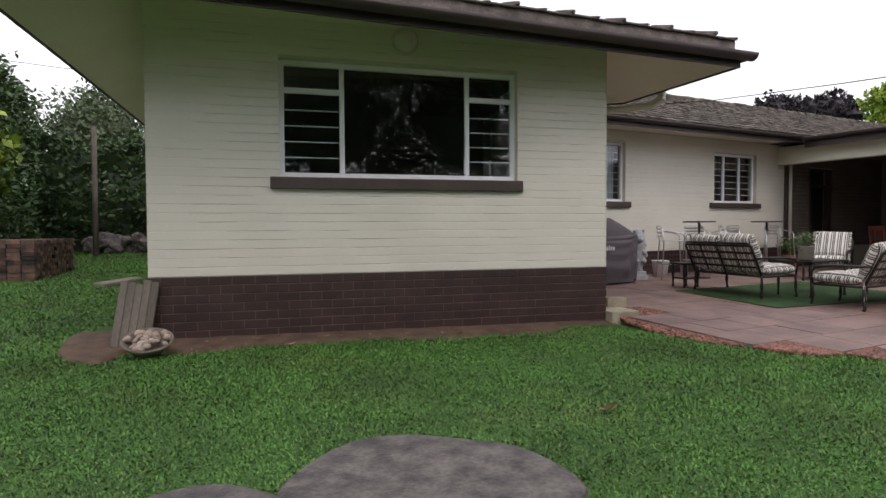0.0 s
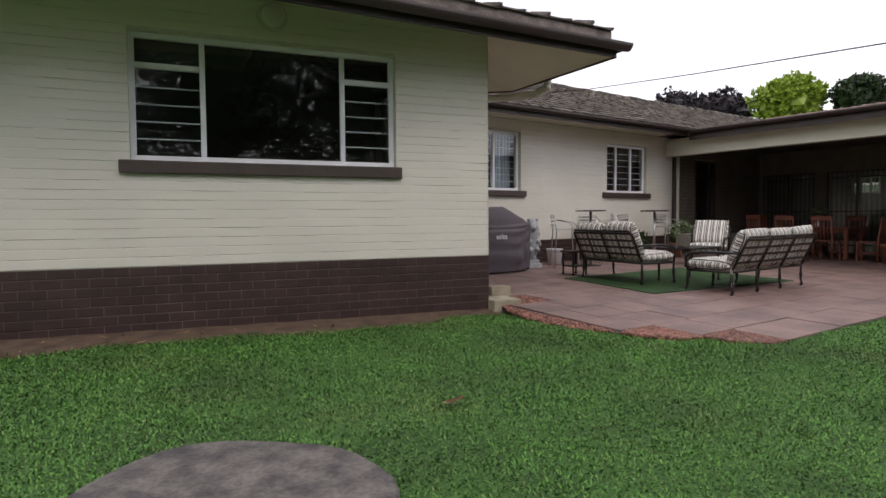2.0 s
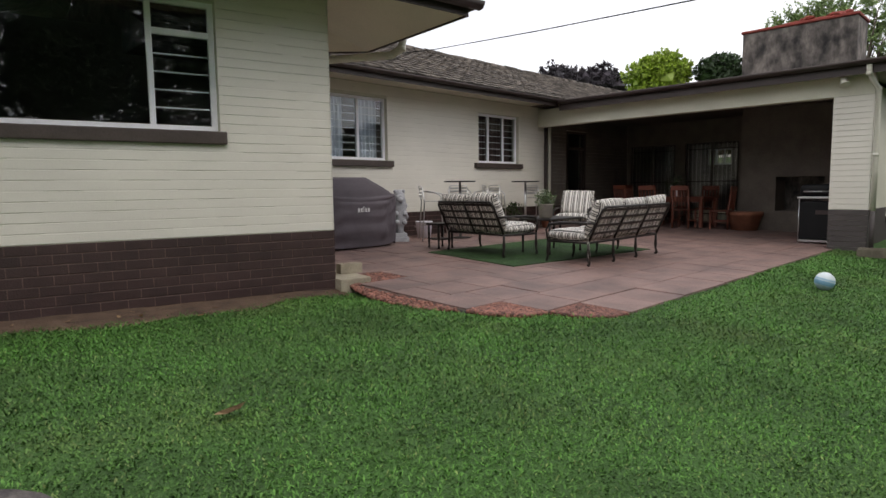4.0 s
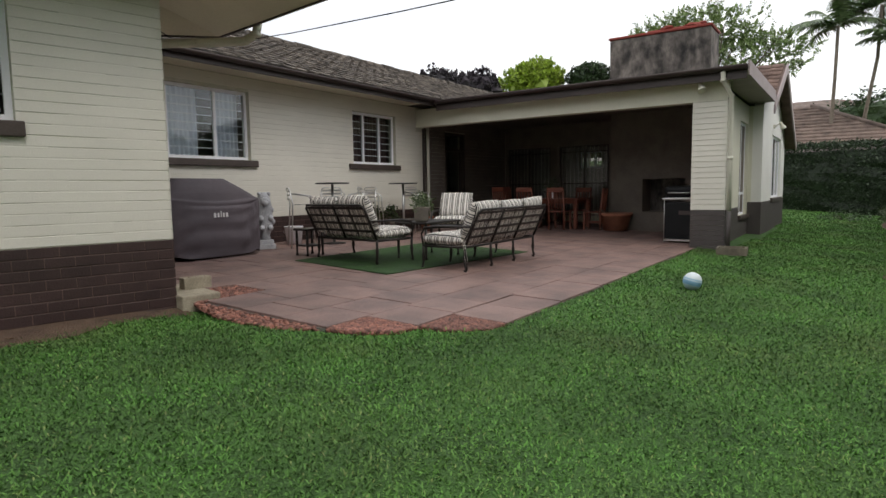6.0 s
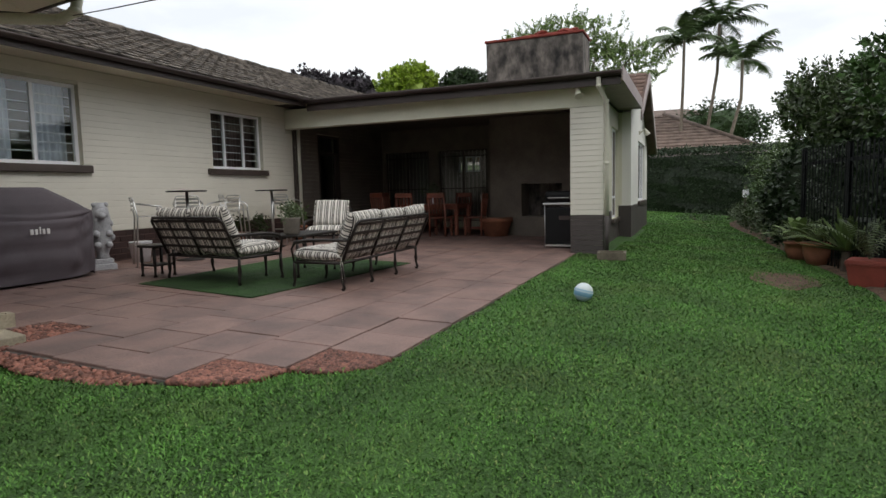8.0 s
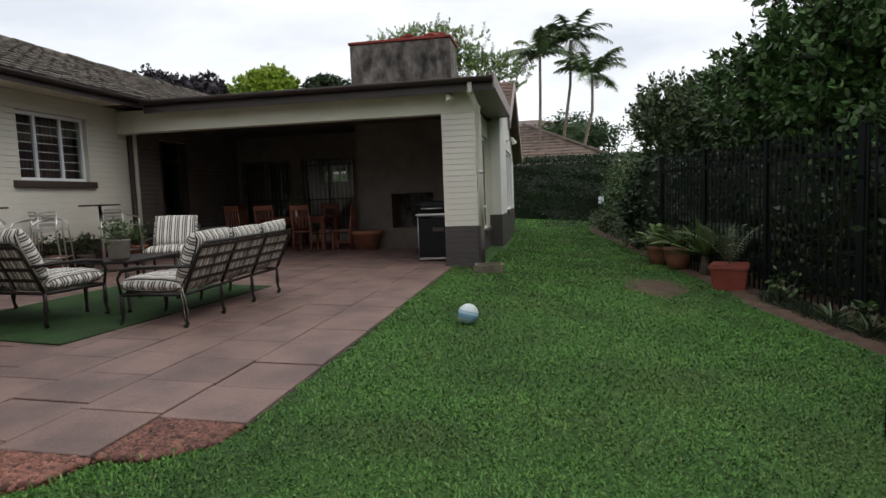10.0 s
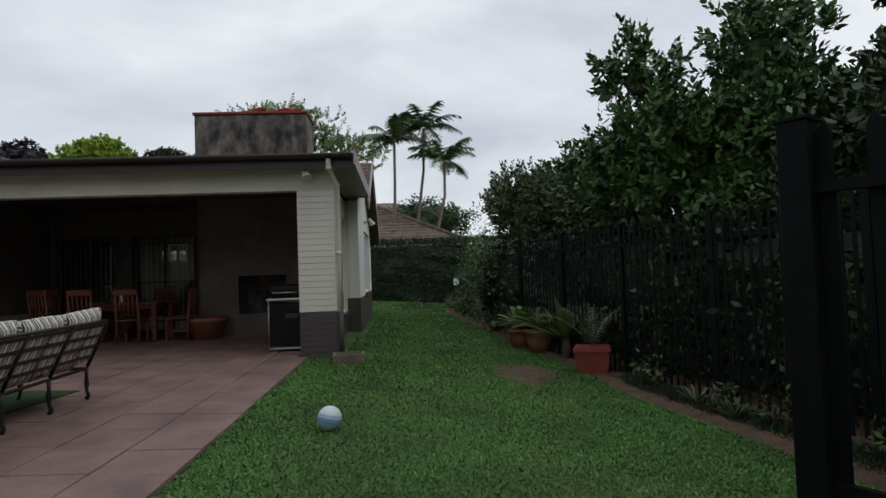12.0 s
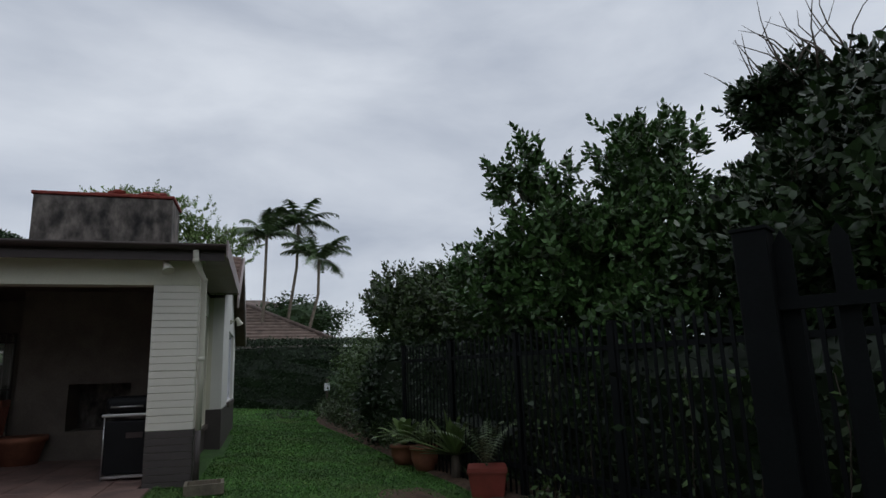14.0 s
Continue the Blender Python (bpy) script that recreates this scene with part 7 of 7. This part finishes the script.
GRAVEL = mat("red_gravel", (0.47, 0.20, 0.145), 0.75, 0.4, 14, 120, 0.2, rand=0.7)
notches = [
    ("gravel_a", [(6.36, 2.22), (6.87, 2.22), (6.87, 1.70), (6.62, 1.72), (6.40, 1.95)]),
    ("gravel_b", [(5.85, 2.78), (6.34, 2.78), (6.34, 2.24), (6.12, 2.28), (5.9, 2.55)]),
    ("gravel_c", [(5.84, 2.85), (5.87, 4.49), (6.63, 4.50), (6.63, 4.98), (6.25, 5.1), (6.12, 4.7), (5.84, 4.6), (5.66, 3.95), (5.68, 3.2)]),
]
rng = np.random.default_rng(77)
ico = bmesh.new()
bmesh.ops.create_icosphere(ico, subdivisions=1, radius=1.0)
ico.verts.ensure_lookup_table()
iv = np.array([v.co[:] for v in ico.verts])
jf = np.array([[v.index for v in f.verts] for f in ico.faces])
ico.free()
for name, poly in notches:
    P_ = np.array(poly)
    q = rng.uniform(P_.min(0), P_.max(0), (16000, 2))
    q = q[inside(q[:, 0], q[:, 1], poly)]
    q = q[: int(len(q) * 0.6)]
    n = len(q)
    r = rng.uniform(0.013, 0.030, (n, 1, 1))
    edge = np.clip(1 - (q[:, 0] - 5.64) / 0.25, 0, 1) if name == "gravel_c" else np.zeros(n)
    v = iv[None] * r * rng.uniform(0.7, 1.2, (n, 1, 3)) * np.array([1, 1, 0.7])
    z = patio_z(q[:, 1]) - 0.035 - 0.035 * edge + rng.uniform(0, 0.022, n)
    v = v + np.stack([q[:, 0], q[:, 1], z], 1)[:, None]
    f = (jf[None] + (np.arange(n) * len(iv))[:, None, None]).reshape(-1, 3)
    bm = bmesh.new()
    lo_ = [bm.verts.new((x, y, patio_z(y) - 0.06)) for x, y in poly]
    bm.faces.new(lo_)
    bed_ob = structure(name, bm, SOIL, "soil pocket under red gravel", "gravel bed")
    st = new("gravel", bulk("gravel", v.reshape(-1, 3), f, GRAVEL))
    tagged(st, "loose red-brown pebbles filling the patio's stepped edge", "gravel", kind="stuff")

# grass: short broad blades, thickest where the path passes
rng = np.random.default_rng(99)


def sow(name, x0, x1, y0, y1, n, h, w, keep_out, label):
    wide = lambda x: 1 + 0.085 * np.clip(x - 6, 0, 40)  # blades grow coarser with distance along the lawn
    tall = lambda x: 1 + 0.03 * np.clip(x - 6, 0, 40)
    k = int(n * (x1 - x0) * (y1 - y0))
    px, py = rng.uniform(x0, x1, k), rng.uniform(y0, y1, k)
    ok = rng.random(k) < 1 / (wide(px) * tall(px))
    ok &= rng.random(k) < np.clip((px - x0) / 0.9, 0, 1) * np.clip((py - y0) / 0.6, 0, 1)  # thins out at the far edges
    px, py = px[ok], py[ok]
    ok = np.ones(len(px), bool)
    for poly in keep_out:
        ok &= ~inside(px, py, poly)
    px, py = px[ok], py[ok]
    h, w = h * tall(px), w * wide(px)
    m = len(px)
    lush = 0.75 + 0.35 * np.sin(px * 1.1 + 0.7 * np.sin(py * 2.3)) * np.cos(py * 1.7)
    a = rng.uniform(0, 6.283, m)
    lean_ = rng.uniform(0.45, 1.4, m)
    ln = h * rng.uniform(0.6, 1.4, m) * (0.8 + 0.3 * lush)
    d = np.stack([np.cos(a) * np.sin(lean_), np.sin(a) * np.sin(lean_), np.cos(lean_)], 1)
    s = np.stack([-np.sin(a), np.cos(a), np.zeros(m)], 1) * (w * rng.uniform(0.6, 1.3, m))[:, None]
    b = np.stack([px, py, lawn_z(px, py) - 0.004], 1)
    mid = b + d * (ln * 0.6)[:, None]
    tip = b + d * ln[:, None] - np.stack([np.zeros(m), np.zeros(m), ln * 0.12], 1)
    v = np.stack([b, mid + s, tip, mid - s], 1).reshape(-1, 3)
    f = np.arange(4 * m).reshape(m, 4)
    ob = new(name, bulk(name, v, f, GRASS))
    tagged(ob, label, "grass", kind="stuff")


house = [a_out(-5.3, -0.16), a_out(0.1, -0.10), (5.8, 4.6), (5.66, 3.2), (5.86, 2.72), (6.1, 2.25), (6.36, 2.2), (6.40, 1.93), (6.62, 1.70), (6.87, 1.672), (14.36, 1.672), (14.36, 1.14), (17.6, 1.14), (17.6, 0.98), (22, 0.98), (22, 22), (6, 22), a_out(-5.3, 14)]
outs = [house, rag(1.68, 1.52, 0.62, 0.59, 28, 11, 0.09), rag(0.64, 1.56, 0.35, 0.35, 28, 3, 0.09), rag(13.35, -1.62, 0.66, 0.26, 22, 5), bed_line + [(33, -8), (7.0, -8)], soil_strip, rag(0.20, 6.0, 0.30, 0.95, 20, 4)]
sow("grass_lawn", -3.2, 35.0, -3.5, 5.6, 5800, 0.029, 0.0045, outs, "short green lawn grass with broad blades")
sow("grass_side", -2.9, 0.9, 5.0, 19.5, 1900, 0.042, 0.0075, outs, "short green lawn grass beside the house")
sow("grass_tufts", -0.6, 6.2, 3.5, 6.4, 1300, 0.036, 0.0048, [house], "sparse grass tufts straying over the bare soil")
sow("grass_edge", 5.35, 7.0, 1.45, 5.0, 900, 0.06, 0.0045, [house], "longer grass along the patio edge")
sow("grass_wisps", 12.2, 14.6, -2.2, -1.05, 900, 0.034, 0.0042, [house], "thin grass over the worn patch")
